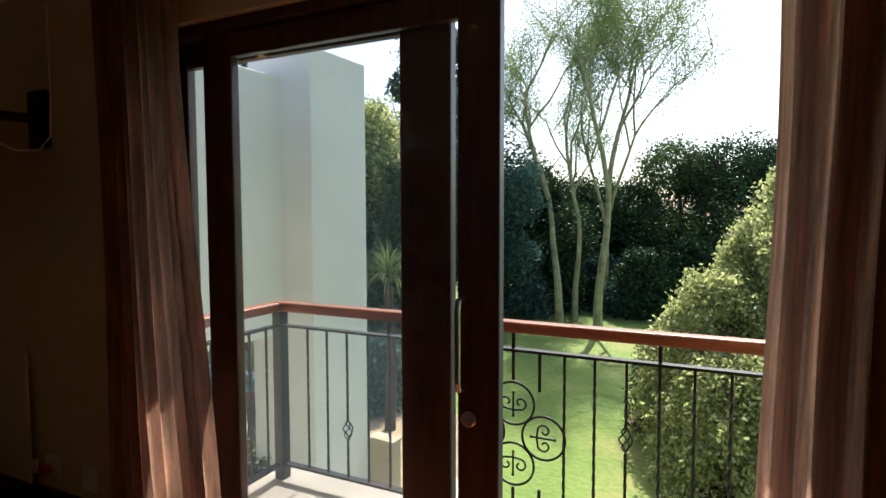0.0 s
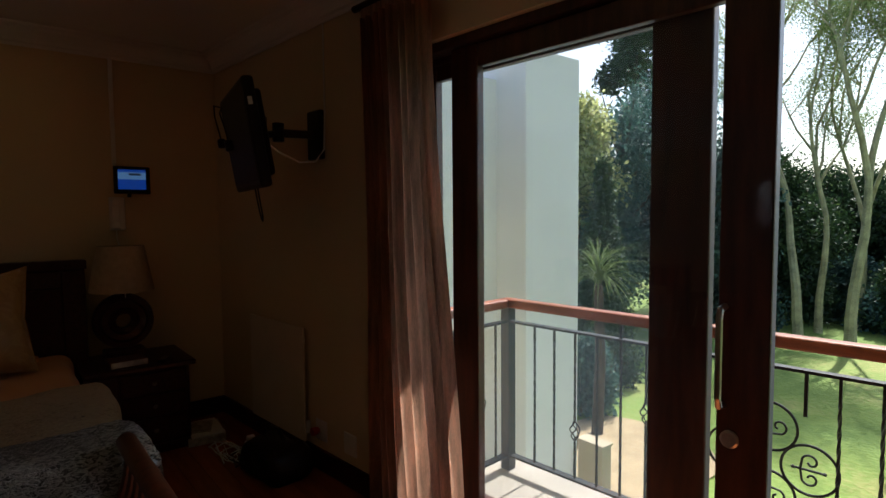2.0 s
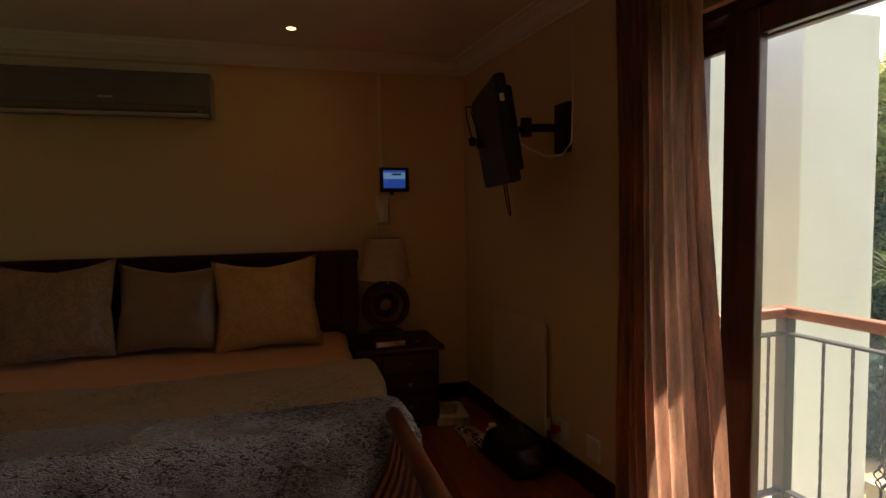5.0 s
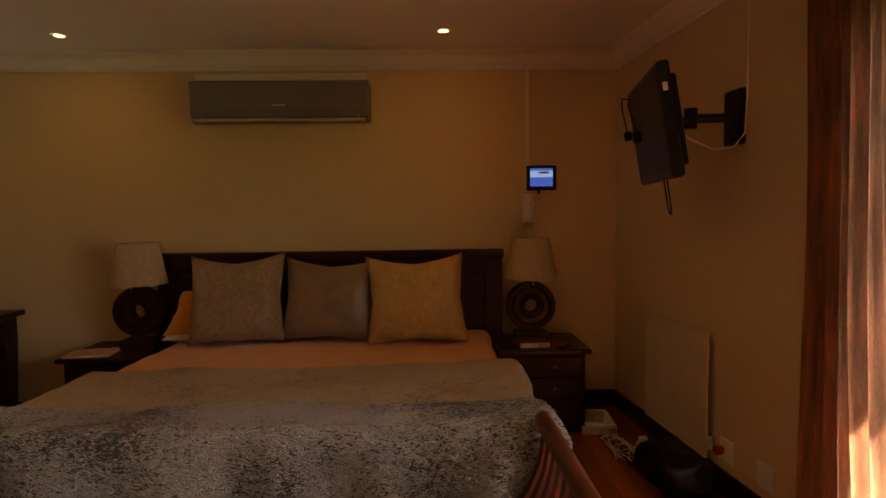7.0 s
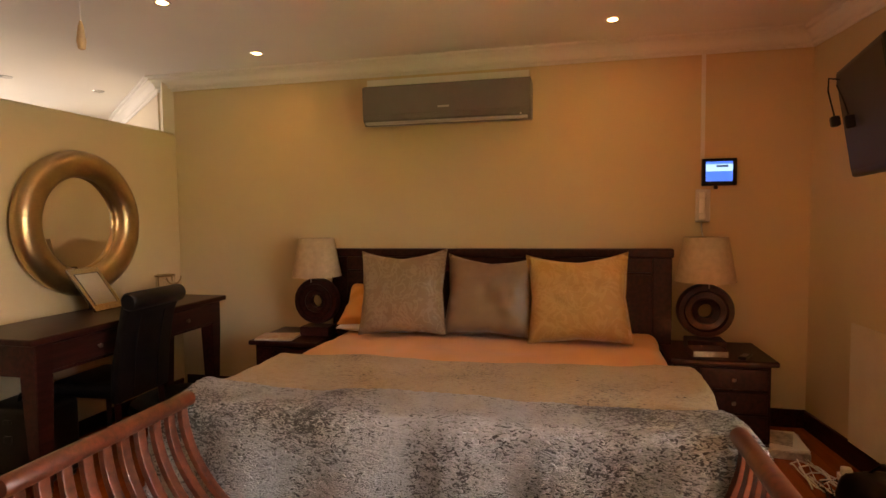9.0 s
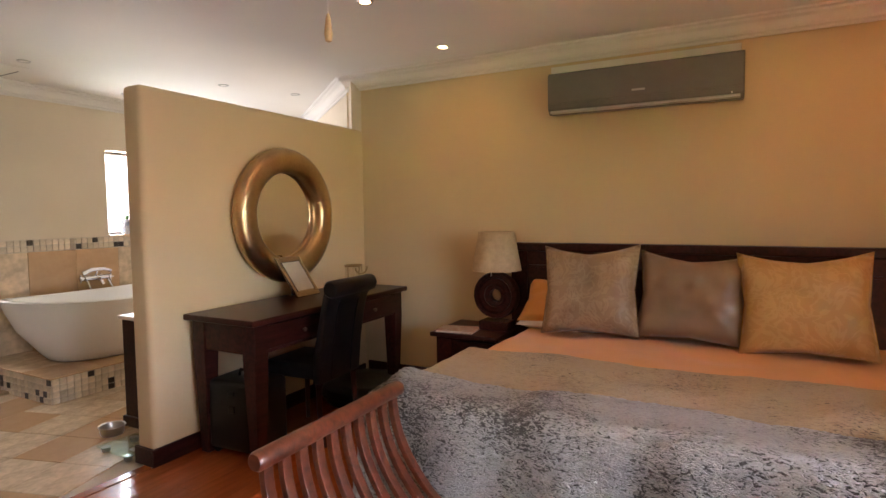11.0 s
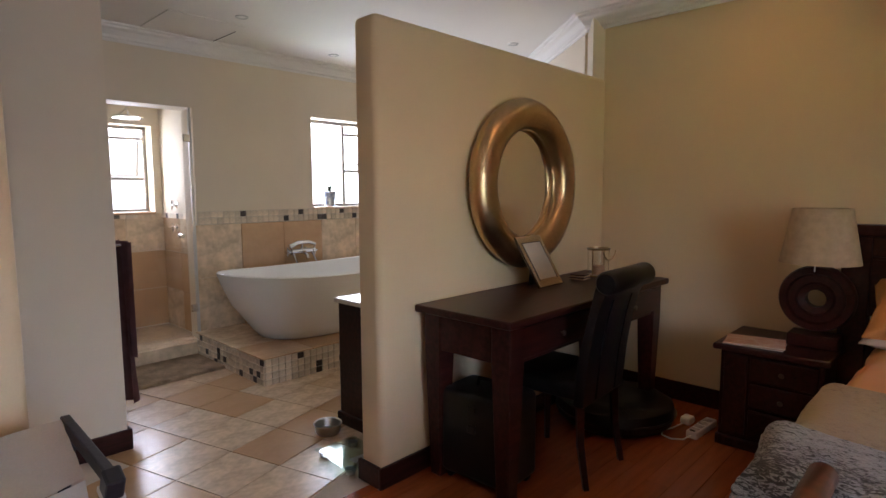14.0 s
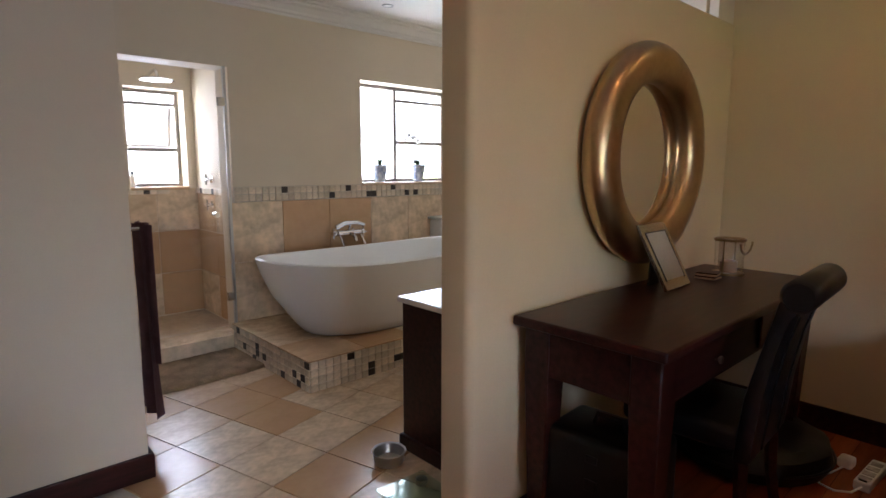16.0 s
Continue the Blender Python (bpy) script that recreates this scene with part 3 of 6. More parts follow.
duvet = thing("duvet", pose(-3.1, -0.8, 0.6), "peach orange cotton duvet spread over the bed", "duvet")
part("cover", drape(-4.06, -2.22, BY0 + 0.02, BY1 - 0.02, 0.605, 0.30, 60, 90, 0, 2), ORANGECOTTON, duvet, smooth=True, m=pose(3.1, 0.8, -0.6))
part("top_hem", box((-4.07, -3.98, BY0 + 0.10, BY1 - 0.10, 0.612, 0.634), bev=0.009, seg=3), ORANGECOTTON, duvet, "folded peach orange hem", smooth=True, m=pose(3.1, 0.8, -0.6))
throw = thing("fur_throw", pose(-2.7, -0.8, 0.62), "grey and tan faux fur throw over the foot of the bed", "throw")
MT = pose(2.7, 0.8, -0.62)
part("fur_field", drape(-2.44, -2.19, BY0 - 0.045, BY1 + 0.045, 0.684, 0.16, 130, 320, 0.004, 2), FUR, throw, "long grey and charcoal faux fur", smooth=True, m=MT)
# the seam's shadow line, laid in as a dark tube
seam_pts = [(-2.437, BY0 - 0.02 + (BY1 - BY0 + 0.04) * k / 60, 0.667 + 0.030 * noise.noise((Vector((-2.437, BY0 - 0.02 + (BY1 - BY0 + 0.04) * k / 60, 0)) + Vector((14.6, 6.2, 0))) * 2.1) + 0.012 * noise.noise((Vector((-2.437, BY0 - 0.02 + (BY1 - BY0 + 0.04) * k / 60, 0)) + Vector((14.6, 6.2, 0))) * 5.5)) for k in range(61)]
part("seam", tube(seam_pts, 0.006, 6), mat("seam_shade_line", (0.07, 0.05, 0.035), 0.9), throw, "seam between the two furs with its shadow line as a dark tube", m=MT)
part("border_band", drape(-3.06, -2.435, BY0 - 0.035, BY1 + 0.035, 0.658, 0.24, 70, 220, 0.0018, 2, foot=False), TANFUR, throw, "short tan and beige fur border", smooth=True, m=MT)


def cushion(name, y, z, x, w, h, thick, lean, roll, material, label, seed):
    """A stuffed square cushion with pinched corners and wrinkles."""
    bm = bmesh.new()
    n = 26
    rows = {}
    for s in (1, -1):
        for i in range(n + 1):
            for j in range(n + 1):
                a, b = 2 * i / n - 1, 2 * j / n - 1
                edge = max(abs(a), abs(b)) > 0.999
                if edge and s == -1:
                    rows[(s, i, j)] = rows[(1, i, j)]
                    continue
                f = max(0, (1 - a ** 4) * (1 - b ** 4)) ** 0.45
                pinch = 1 - 0.12 * (1 - abs(a * b)) * (abs(a) ** 3 + abs(b) ** 3) * 0.9
                q = Vector((a * 2 + seed, b * 2, s))
                wr = noise.noise(q * 1.6) * 0.16 + noise.noise(q * 4.5) * 0.07 + 0.09 * max(abs(a), abs(b)) ** 4 * math.sin(11 * (a - b) + seed)
                sag = 0.028 * max(0, b) ** 2 * (1 - a * a)
                rows[(s, i, j)] = bm.verts.new((s * thick / 2 * f * (1 + wr), a * w / 2 * pinch, b * h / 2 * pinch - sag * 1.3))
    for s in (1, -1):
        for i in range(n):
            for j in range(n):
                q = [rows[(s, i, j)], rows[(s, i + 1, j)], rows[(s, i + 1, j + 1)], rows[(s, i, j + 1)]]
                bm.faces.new(q if s == 1 else q[::-1])
    piping = tube([(0, a * w / 2 * (1 - 0.12 * 0.9 * (1 - abs(a * b)) * (abs(a) ** 3 + abs(b) ** 3)), b * h / 2 * (1 - 0.12 * 0.9 * (1 - abs(a * b)) * (abs(a) ** 3 + abs(b) ** 3)) - 0.028 * max(0, b) ** 2 * (1 - a * a) * 1.3) for a, b in [(-1 + 2 * k / 20, -1) for k in range(20)] + [(1, -1 + 2 * k / 20) for k in range(20)] + [(1 - 2 * k / 20, 1) for k in range(20)] + [(-1, 1 - 2 * k / 20) for k in range(21)]], 0.004, 6)
    c = thing(name, pose(x, y, z, roll, lean, 0), label, "cushion", "cushions on the bed")
    part("cover", bm, material, c, smooth=True, m=pose(0, 0, h / 2))
    part("piping", piping, material, c, m=pose(0, 0, h / 2))
    return c


cushion("cushion", -1.385, 0.628, -3.74, 0.60, 0.57, 0.23, -16, 2, SILVERDAMASK, "taupe damask satin cushion leaning on the headboard", 1.3)
cushion("cushion", -0.82, 0.622, -3.80, 0.61, 0.54, 0.23, -17, -2, SILVERSATIN, "plain taupe satin cushion leaning between two others", 4.1)
cushion("cushion", -0.245, 0.612, -3.72, 0.63, 0.57, 0.24, -17, 2, GOLDDAMASK, "golden damask satin cushion leaning on the headboard", 7.7)
for y, z, ln, mt, lb in ((-1.56, 0.66, -48, ORANGECOTTON, "peach orange bed pillow tucked behind the cushions"), (-0.30, 0.66, -30, ORANGECOTTON, "peach orange bed pillow behind the gold cushion")):
    cushion("bed_pillow", y, z, -3.86, 0.66, 0.38, 0.15, ln, 0, mt, lb, 2.2 + y)
cushion("bed_pillow", -1.60, 0.63, -3.86, 0.60, 0.30, 0.10, -70, 0, WHITEPAINT, "white bed pillow lying under the cushions", 5.5)

# ---- bench at the foot of the bed ----
bench = thing("bench", pose(-1.78, -0.77, 0), "red-brown hardwood bench with curved slatted ends", "bench")
MB = pose(1.78, 0.77, 0)
for side, yr in ((-1, -1.745), (1, 0.205)):
    yi = yr - side * 0.27
    arc = []
    for k in range(13):
        a = k / 12
        arc.append((yi + side * 0.27 * math.sin(a * math.pi / 2) ** 0.85, 0.27 + 0.425 * a ** 1.15))
    outer = [(y, z) for y, z in arc] + [(y + side * 0.022, z - 0.006) for y, z in arc[::-1]]
    n = 10
    for k in range(n):
        xs = -2.085 + 0.66 * k / (n - 1)
        part("end_slat", prism(outer, xs - 0.018, xs + 0.018, "x", bev=0.003), REDWOOD, bench, m=MB)
    rail = lathe([(0.0, -0.375), (0.024, -0.375), (0.030, -0.365), (0.030, 0.365), (0.024, 0.375), (0.0, 0.375)], 18, "x")
    rail.transform(pose(-1.755, yr + side * 0.008, 0.708))
    part("end_rail", rail, REDWOOD, bench, smooth=True, m=MB)
    part("seat_rail", box((-2.12, -1.39, yi - 0.03, yi + 0.03, 0.21, 0.295), bev=0.008, m=MB), REDWOOD, bench)
    for xs in (-2.07, -1.44):
        part("leg", box((xs - 0.03, xs + 0.03, yi - 0.03, yi + 0.03, 0.0, 0.212), bev=0.006, m=MB), REDWOOD, bench)
part("front_rail", box((-1.44, -1.40, -1.44, -0.10, 0.20, 0.28), bev=0.006, m=MB), REDWOOD, bench)
part("back_rail", box((-2.11, -2.07, -1.44, -0.10, 0.20, 0.28), bev=0.006, m=MB), REDWOOD, bench)
for k in range(8):
    xs = -2.02 + 0.08 * k
    part("seat_slat", box((xs - 0.034, xs + 0.034, -1.44, -0.10, 0.282, 0.304), bev=0.005, m=MB), REDWOOD, bench)


# ---- bedside tables ----
def bedside(y0, y1, label):
    b = thing("bedside_table", pose(-3.98, (y0 + y1) / 2, 0), label, "bedside table", "bedside tables")
    w = (y1 - y0) / 2
    part("carcass", box((-0.24, 0.215, -w + 0.03, w - 0.03, 0.05, 0.52), bev=0.004), DARKWOOD, b)
    part("plinth", box((-0.24, 0.23, -w + 0.02, w - 0.02, 0.0, 0.055), bev=0.006), DARKWOOD, b)
    part("tabletop", box((-0.25, 0.265, -w, w, 0.52, 0.552), bev=0.010, seg=3), DARKWOOD, b)
    dw = w - 0.05
    part("door_panel", box((0.216, 0.230, -dw, -dw + 0.11, 0.08, 0.50), bev=0.005), DARKWOOD, b)
    for z0, z1 in ((0.375, 0.50), (0.235, 0.36), (0.08, 0.22)):
        d = part("drawer", box((0.216, 0.234, -dw + 0.125, dw, z0, z1), bev=0.006), DARKWOOD, b)
        part("knob", lathe([(0.006, 0), (0.006, 0.010), (0.013, 0.016), (0.011, 0.024), (0.0, 0.026)], 14, "x"), DULLMETAL, d, "small dull metal knob", smooth=True, m=pose(0.234, 0.06, (z0 + z1) / 2))
    return b


bedside(-2.50, -1.98, "dark wooden bedside table with drawers and a magazine on it")
bedside(0.27, 0.86, "dark wooden bedside table with drawers and a lamp on it")


def ring_lamp(y, zc, label, x=-4.0):
    l = thing("table_lamp", pose(x, y, 0.553), label, "table lamp", "bedside lamps")
    z = zc - 0.553
    part("foot", box((-0.075, 0.075, -0.11, 0.11, 0, 0.065), bev=0.006), DARKWOOD, l)
    ring = lathe([(0.045, -0.03), (0.075, -0.045), (0.085, -0.032), (0.120, -0.030), (0.130, -0.048), (0.160, -0.045), (0.168, -0.02), (0.168, 0.02), (0.160, 0.045), (0.130, 0.048), (0.120, 0.030), (0.085, 0.032), (0.075, 0.045), (0.045, 0.03)], 40, "x", close=True)
    part("ring_body", ring, DARKWOOD, l, "turned dark wooden ring", smooth=True, m=pose(0, 0, z))
    part("neck", lathe([(0.02, 0), (0.02, 0.03), (0.012, 0.04), (0.012, 0.12), (0.0, 0.12)], 16), STEEL, l, m=pose(0, 0, z + 0.16), smooth=True)
    zs = 0.98 - 0.553
    sh = lathe([(0.178, 0), (0.128, 0.275), (0.124, 0.275), (0.174, 0.0)], 40, close=True)
    part("shade", sh, LINENSHADE, l, "tapered beige linen shade", smooth=True, m=pose(0, 0, zs))
    part("pull_chain", tube([(0.10, 0, zs + 0.06), (0.10, 0, zs - 0.035)], 0.003, 6), WHITEPAINT, l)
    part("spider", join(tube([(-0.125, 0, zs + 0.26), (0.125, 0, zs + 0.26)], 0.002, 6), tube([(0, -0.125, zs + 0.26), (0, 0.125, zs + 0.26)], 0.002, 6)), STEEL, l)
    return l


ring_lamp(-2.10, 0.80, "table lamp with a dark wooden ring base and beige linen shade")
ring_lamp(0.52, 0.795, "table lamp with a dark wooden ring base and beige linen shade")
PAPER = mat("printed_paper", (0.55, 0.50, 0.45), 0.5, var=0.3, scale=18, fine=60, bump=0)
REDPAPER = mat("printed_cover", (0.50, 0.22, 0.12), 0.4, var=0.5, scale=22, fine=60, bump=0, color2=(0.65, 0.6, 0.55))
for k, (dz, rz) in enumerate(((0.0, 6), (0.007, 11))):
    mg = thing("magazine", pose(-3.84, -2.33, 0.553 + dz, 0, 0, rz), "glossy magazine lying on the bedside table", "magazine", "magazines on the bedside table")
    part("pages", box((-0.10, 0.10, -0.135, 0.135, 0.0, 0.0055)), WHITEPAINT, mg)
    part("front_cover", box((-0.101, 0.101, -0.136, 0.136, 0.0057, 0.0066)), REDPAPER, mg)
bk = thing("book", pose(-3.84, 0.50, 0.553, 0, 0, 4), "hardback book lying beside the lamp", "book")
part("cover", box((-0.075, 0.075, -0.10, 0.10, 0, 0.04), bev=0.003), mat("maroon_book_cloth", (0.10, 0.035, 0.03), 0.7), bk)
part("page_block", box((-0.071, 0.0765, -0.096, 0.096, 0.004, 0.036)), PAPER, bk)
rc = thing("remote_control", pose(-3.80, 0.70, 0.553, 0, 0, 60), "black remote control lying on the bedside table", "remote control")
part("case", box((-0.022, 0.022, -0.07, 0.07, 0, 0.018), bev=0.006), BLACKPLASTIC, rc)
part("keypad", box((-0.016, 0.016, -0.05, 0.03, 0.018, 0.0195)), ACGREY, rc)

# ---- on the bed wall ----
ac = thing("air_conditioner", pose(-4.25, -1.15, 2.05), "silver-grey wall air conditioner above the bed", "air conditioner")
part("body", prism([(0, 0.02), (0.16, 0.0), (0.205, 0.035), (0.215, 0.255), (0.19, 0.275), (0, 0.275)], -0.59, 0.59, "y", bev=0.006), ACGREY, ac)
part("front_panel", box((0.212, 0.222, -0.585, 0.585, 0.065, 0.262), bev=0.004), ACGREY, ac, "flat silver-grey front panel")
part("outlet_flap", box((0.165, 0.213, -0.57, 0.57, 0.004, 0.022), bev=0.004), STEEL, ac, "lighter silver air outlet flap")
part("badge", box((0.222, 0.2235, -0.04, 0.04, 0.10, 0.112)), STEEL, ac)
part("status_light", box((0.205, 0.218, 0.52, 0.53, 0.030, 0.036)), WHITEPAINT, ac)
part("backing_plate", box((0.0, 0.03, -0.62, 0.57, 0.275, 0.36), bev=0.004), CEILING, ac, "cream boxed pipe cover above the unit")
cd = thing("cable_conduit", pose(-4.25, 0.545, 1.76), "white plastic cable conduit running to the ceiling", "conduit")
part("channel", box((0, 0.016, -0.012, 0.012, 0.0, CEIL - 0.11 - 1.76), bev=0.002), WHITEPAINT, cd)
mo = thing("intercom_monitor", pose(-4.25, 0.635, 1.58), "small black monitor on the wall with a blue picture", "monitor")
part("bracket", box((0, 0.045, -0.025, 0.025, 0.05, 0.10), bev=0.004), BLACKPLASTIC, mo)
part("case", box((0.045, 0.070, -0.105, 0.105, 0.0, 0.175), bev=0.006), BLACKPLASTIC, mo)
part("screen", box((0.070, 0.0715, -0.082, 0.078, 0.028, 0.155)), glow_mat("blue_screen", (0.02, 0.14, 0.85), 0.10), mo, "lit screen in strong blue")
part("bright_band", box((0.0715, 0.0725, -0.082, 0.078, 0.092, 0.138)), glow_mat("pale_screen", (0.20, 0.45, 0.90), 0.13), mo)
part("dark_shape", box((0.0725, 0.073, -0.02, 0.05, 0.118, 0.132)), glow_mat("dark_screen", (0.03, 0.07, 0.16), 0.06), mo)
part("knob", box((0.045, 0.068, -0.03, -0.008, -0.022, 0.001), bev=0.004), BLACKPLASTIC, mo)
ph = thing("intercom_handset", pose(-4.25, 0.55, 1.345), "white intercom handset on a wall cradle", "intercom")
part("cradle", box((0, 0.022, -0.045, 0.045, 0.0, 0.215), bev=0.006), WHITEPAINT, ph)
part("handset", box((0.022, 0.045, -0.036, 0.012, 0.01, 0.205), (0.030, 0.060, -0.036, 0.012, 0.012, 0.058), (0.030, 0.060, -0.036, 0.012, 0.158, 0.203), bev=0.008), WHITEPAINT, ph)
part("cord", tube([(0.03, -0.012, 0.01), (0.035, -0.01, -0.05), (0.03, 0.0, -0.10), (0.02, 0.01, -0.16)], 0.004, 8), WHITEPAINT, ph)

# ---- on the door wall ----
MW = DOORWALL
tv = thing("television", pose(-2.89, 0.90, 1.81, 9, 0, -10), "black flat television on a swivelling wall arm", "television")
part("bezel", box((-0.37, 0.30, -0.02, 0.035, -0.25, 0.25), bev=0.016, seg=3), BLACKPLASTIC, tv)
part("screen", box((-0.35, 0.28, -0.0225, -0.0195, -0.215, 0.225)), mat("dark_screen_glass", (0.03, 0.026, 0.022), 0.55, var=0.1, bump=0), tv)
part("back_cover", box((-0.30, 0.25, 0.035, 0.07, -0.20, 0.20), bev=0.02), BLACKPLASTIC, tv)
part("sticker", box((0.285, 0.3015, -0.0075, 0.012, 0.12, 0.155)), WHITEPAINT, tv)
part("power_lead", tube([(-0.27, -0.03, 0.20), (-0.31, -0.06, 0.22), (-0.355, -0.06, 0.17), (-0.36, -0.05, 0.05)], 0.004, 6), BLACKPLASTIC, tv)
part("plug", box((-0.38, -0.34, -0.07, -0.03, 0.0, 0.05), bev=0.01), BLACKPLASTIC, tv)
part("power_lead", tube([(-0.30, -0.03, 0.20), (-0.24, -0.05, 0.17), (-0.17, -0.05, 0.08), (-0.14, -0.05, 0.02)], 0.004, 6), BLACKPLASTIC, tv)
part("plug", box((-0.16, -0.12, -0.07, -0.03, -0.04, 0.02), bev=0.01), BLACKPLASTIC, tv)
part("loop_cable", tube([(0.05, 0.0, -0.24), (0.05, 0.0, -0.36), (0.065, 0.0, -0.40), (0.085, 0.0, -0.41), (0.105, 0.0, -0.39), (0.11, 0.0, -0.24)], 0.004, 6), BLACKPLASTIC, tv)
wm = thing("tv_bracket", MW @ pose(1.37, 0, 1.86), "black articulated wall bracket holding the television", "wall bracket")
part("wall_plate", box((-0.065, 0.065, -0.035, 0, -0.13, 0.13), bev=0.010), BLACKPLASTIC, wm)
part("lower_arm", tube([(0, -0.04, 0.0), (-0.05, -0.21, 0.0)], 0.022, 10), BLACKPLASTIC, wm)
part("joint", lathe([(0.03, -0.045), (0.03, 0.05), (0.0, 0.05)], 16), BLACKPLASTIC, wm, m=pose(-0.05, -0.21, 0))
part("upper_arm", tube([(-0.05, -0.21, 0.0), (0.0, -0.33, -0.03)], 0.018, 10), BLACKPLASTIC, wm)
part("mount_head", box((-0.05, 0.05, -0.36, -0.32, -0.10, 0.06), bev=0.006), BLACKPLASTIC, wm)
part("aerial_cable", tube([(0.07, -0.005, 0.60), (0.072, -0.006, 0.1), (0.07, -0.012, -0.08), (0.045, -0.05, -0.145), (0.0, -0.12, -0.15), (-0.03, -0.22, -0.10), (-0.03, -0.30, -0.05)], 0.0045, 8), WHITEPAINT, wm, "thin white aerial cable")
he = thing("panel_heater", MW @ pose(0.885, 0, 0.135), "flat white electric panel heater on the wall", "panel heater")
part("panel", box((-0.332, 0.332, -0.042, -0.030, 0, 0.66), bev=0.003), mat("heater_board", (0.70, 0.60, 0.46), 0.7, var=0.04), he)
for uu in (-0.27, 0.27):
    for zz in (0.08, 0.57):
        part("spacer", box((uu - 0.015, uu + 0.015, -0.030, 0, zz - 0.015, zz + 0.015)), WHITEPAINT, he)
part("switch_box", box((0.331, 0.347, -0.035, -0.01, 0.05, 0.12), bev=0.003), WHITEPAINT, he)
for uu, lab in ((1.34, "white double wall socket with a red plug"), (1.62, "white double wall socket")):
    so = thing("wall_socket", MW @ pose(uu, 0, 0.17), lab, "wall socket", "wall sockets")
    part("plate", box((-0.055, 0.055, -0.010, 0, 0, 0.115), bev=0.004), WHITEPAINT, so)
    part("rocker", box((-0.04, -0.02, -0.013, -0.010, 0.07, 0.10), bev=0.001), WHITEPAINT, so)
    if uu < 1.5:
        part("red_plug", lathe([(0.022, 0), (0.024, 0.02), (0.018, 0.04), (0.0, 0.042)], 16, "y"), mat("red_plastic", (0.5, 0.02, 0.01), 0.4), so, "red plastic plug", smooth=True, m=pose(-0.02, -0.054, 0.055))
# clutter along the skirting
bx = thing("paper_box", pose(-3.86, 0.93, 0, 0, 0, -8), "flat white cardboard box with papers on the floor", "box")
part("base", box((-0.16, 0.16, -0.11, 0.11, 0, 0.045), bev=0.004), PAPER, bx)
part("lid", box((-0.15, 0.15, -0.10, 0.10, 0.046, 0.058), bev=0.003, m=pose(0, 0, 0, 0, 0, 4)), WHITEPAINT, bx)
part("booklet", box((-0.10, 0.10, -0.08, 0.05, 0.059, 0.066), m=pose(0, 0, 0, 0, 0, -12)), PAPER, bx)
ps = thing("power_strip", pose(-3.36, 1.07, 0, 0, 0, -12), "cream multi-plug power strip with cables", "power strip")
part("housing", box((-0.15, 0.15, -0.032, 0.032, 0, 0.038), bev=0.006), WHITEPAINT, ps)
for k in range(3):
    part("plug", box((-0.12 + 0.09 * k, -0.07 + 0.09 * k, -0.025, 0.025, 0.038, 0.085), bev=0.01), WHITEPAINT if k != 1 else BLACKPLASTIC, ps)
rng = random.Random(5)
for k in range(5):
    pts, x, y = [], -3.56 + 0.07 * k, 0.95 + 0.02 * k
    for j in range(14):
        a = j * 0.75 + k
        pts.append((x + 0.13 * math.cos(a) + 0.02 * j * rng.uniform(-0.5, 1), y + 0.07 * math.sin(a) + rng.uniform(-0.02, 0.02), 0.006 + 0.012 * rng.random()))
    cb = thing("cable", pose(x, y, 0), "loose tangled power cable on the floor", "cable", "loose cables on the floor")
    part("lead", tube(pts, 0.004, 6), WHITEPAINT if k < 3 else BLACKPLASTIC, cb, m=pose(-x, -y, 0), smooth=True)
bg = thing("black_bag", pose(-3.02, 1.07, 0, 0, 0, 5), "black fabric bag slumped against the wall", "bag")
bm = box((-0.20, 0.20, -0.13, 0.13, 0, 0.20), bev=0.07, seg=4)
bmesh.ops.subdivide_edges(bm, edges=bm.edges[:], cuts=1, use_grid_fill=True)
for v in bm.verts:
    v.co += v.co.normalized() * 0.035 * noise.noise(v.co * 9) * (1 if v.co.z > 0.01 else 0)
part("body", bm, LEATHER, bg, smooth=True)
part("strap", tube([(-0.14, 0, 0.19), (-0.07, 0.01, 0.26), (0.05, 0.0, 0.27), (0.13, 0, 0.19)], 0.012, 8, flat=0.4), LEATHER, bg, smooth=True)

# ---- dressing desk ----
dk = thing("dressing_desk", pose(-3.21, -3.13, 0), "dark wooden desk with tapered legs and drawers", "desk")
part("desktop", box((-0.79, 0.79, -0.275, 0.28, 0.79, 0.825), bev=0.008, seg=3), DARKWOOD, dk)
part("apron", box((-0.74, 0.74, -0.25, 0.235, 0.62, 0.79), bev=0.003), DARKWOOD, dk)
for s in (-1, 1):
    d = part("drawer", box((s * 0.37 - 0.30, s * 0.37 + 0.30, 0.236, 0.25, 0.64, 0.775), bev=0.005), DARKWOOD, dk)
    part("knob", lathe([(0.006, 0), (0.006, 0.010), (0.014, 0.016), (0.012, 0.024), (0.0, 0.026)], 14, "y"), DULLMETAL, d, "small dull metal knob", smooth=True, m=pose(s * 0.37, 0.25, 0.705))
    for t in (-1, 1):
        leg = bmesh.new()
        ring = []
        for z, w in ((0.0, 0.032), (0.60, 0.05), (0.79, 0.05)):
            ring.append([leg.verts.new((s * 0.70 + a * w, t * 0.20 + b * w + (0.0), z)) for a, b in ((-1, -1), (1, -1), (1, 1), (-1, 1))])
        for a, b in zip(ring, ring[1:]):
            for k in range(4):
                leg.faces.new((a[k], a[(k + 1) % 4], b[(k + 1) % 4], b[k]))
        leg.faces.new(ring[0][::-1])
        leg.faces.new(ring[-1])
        bevel(leg, 0.004, 1)
        part("leg", leg, DARKWOOD, dk)

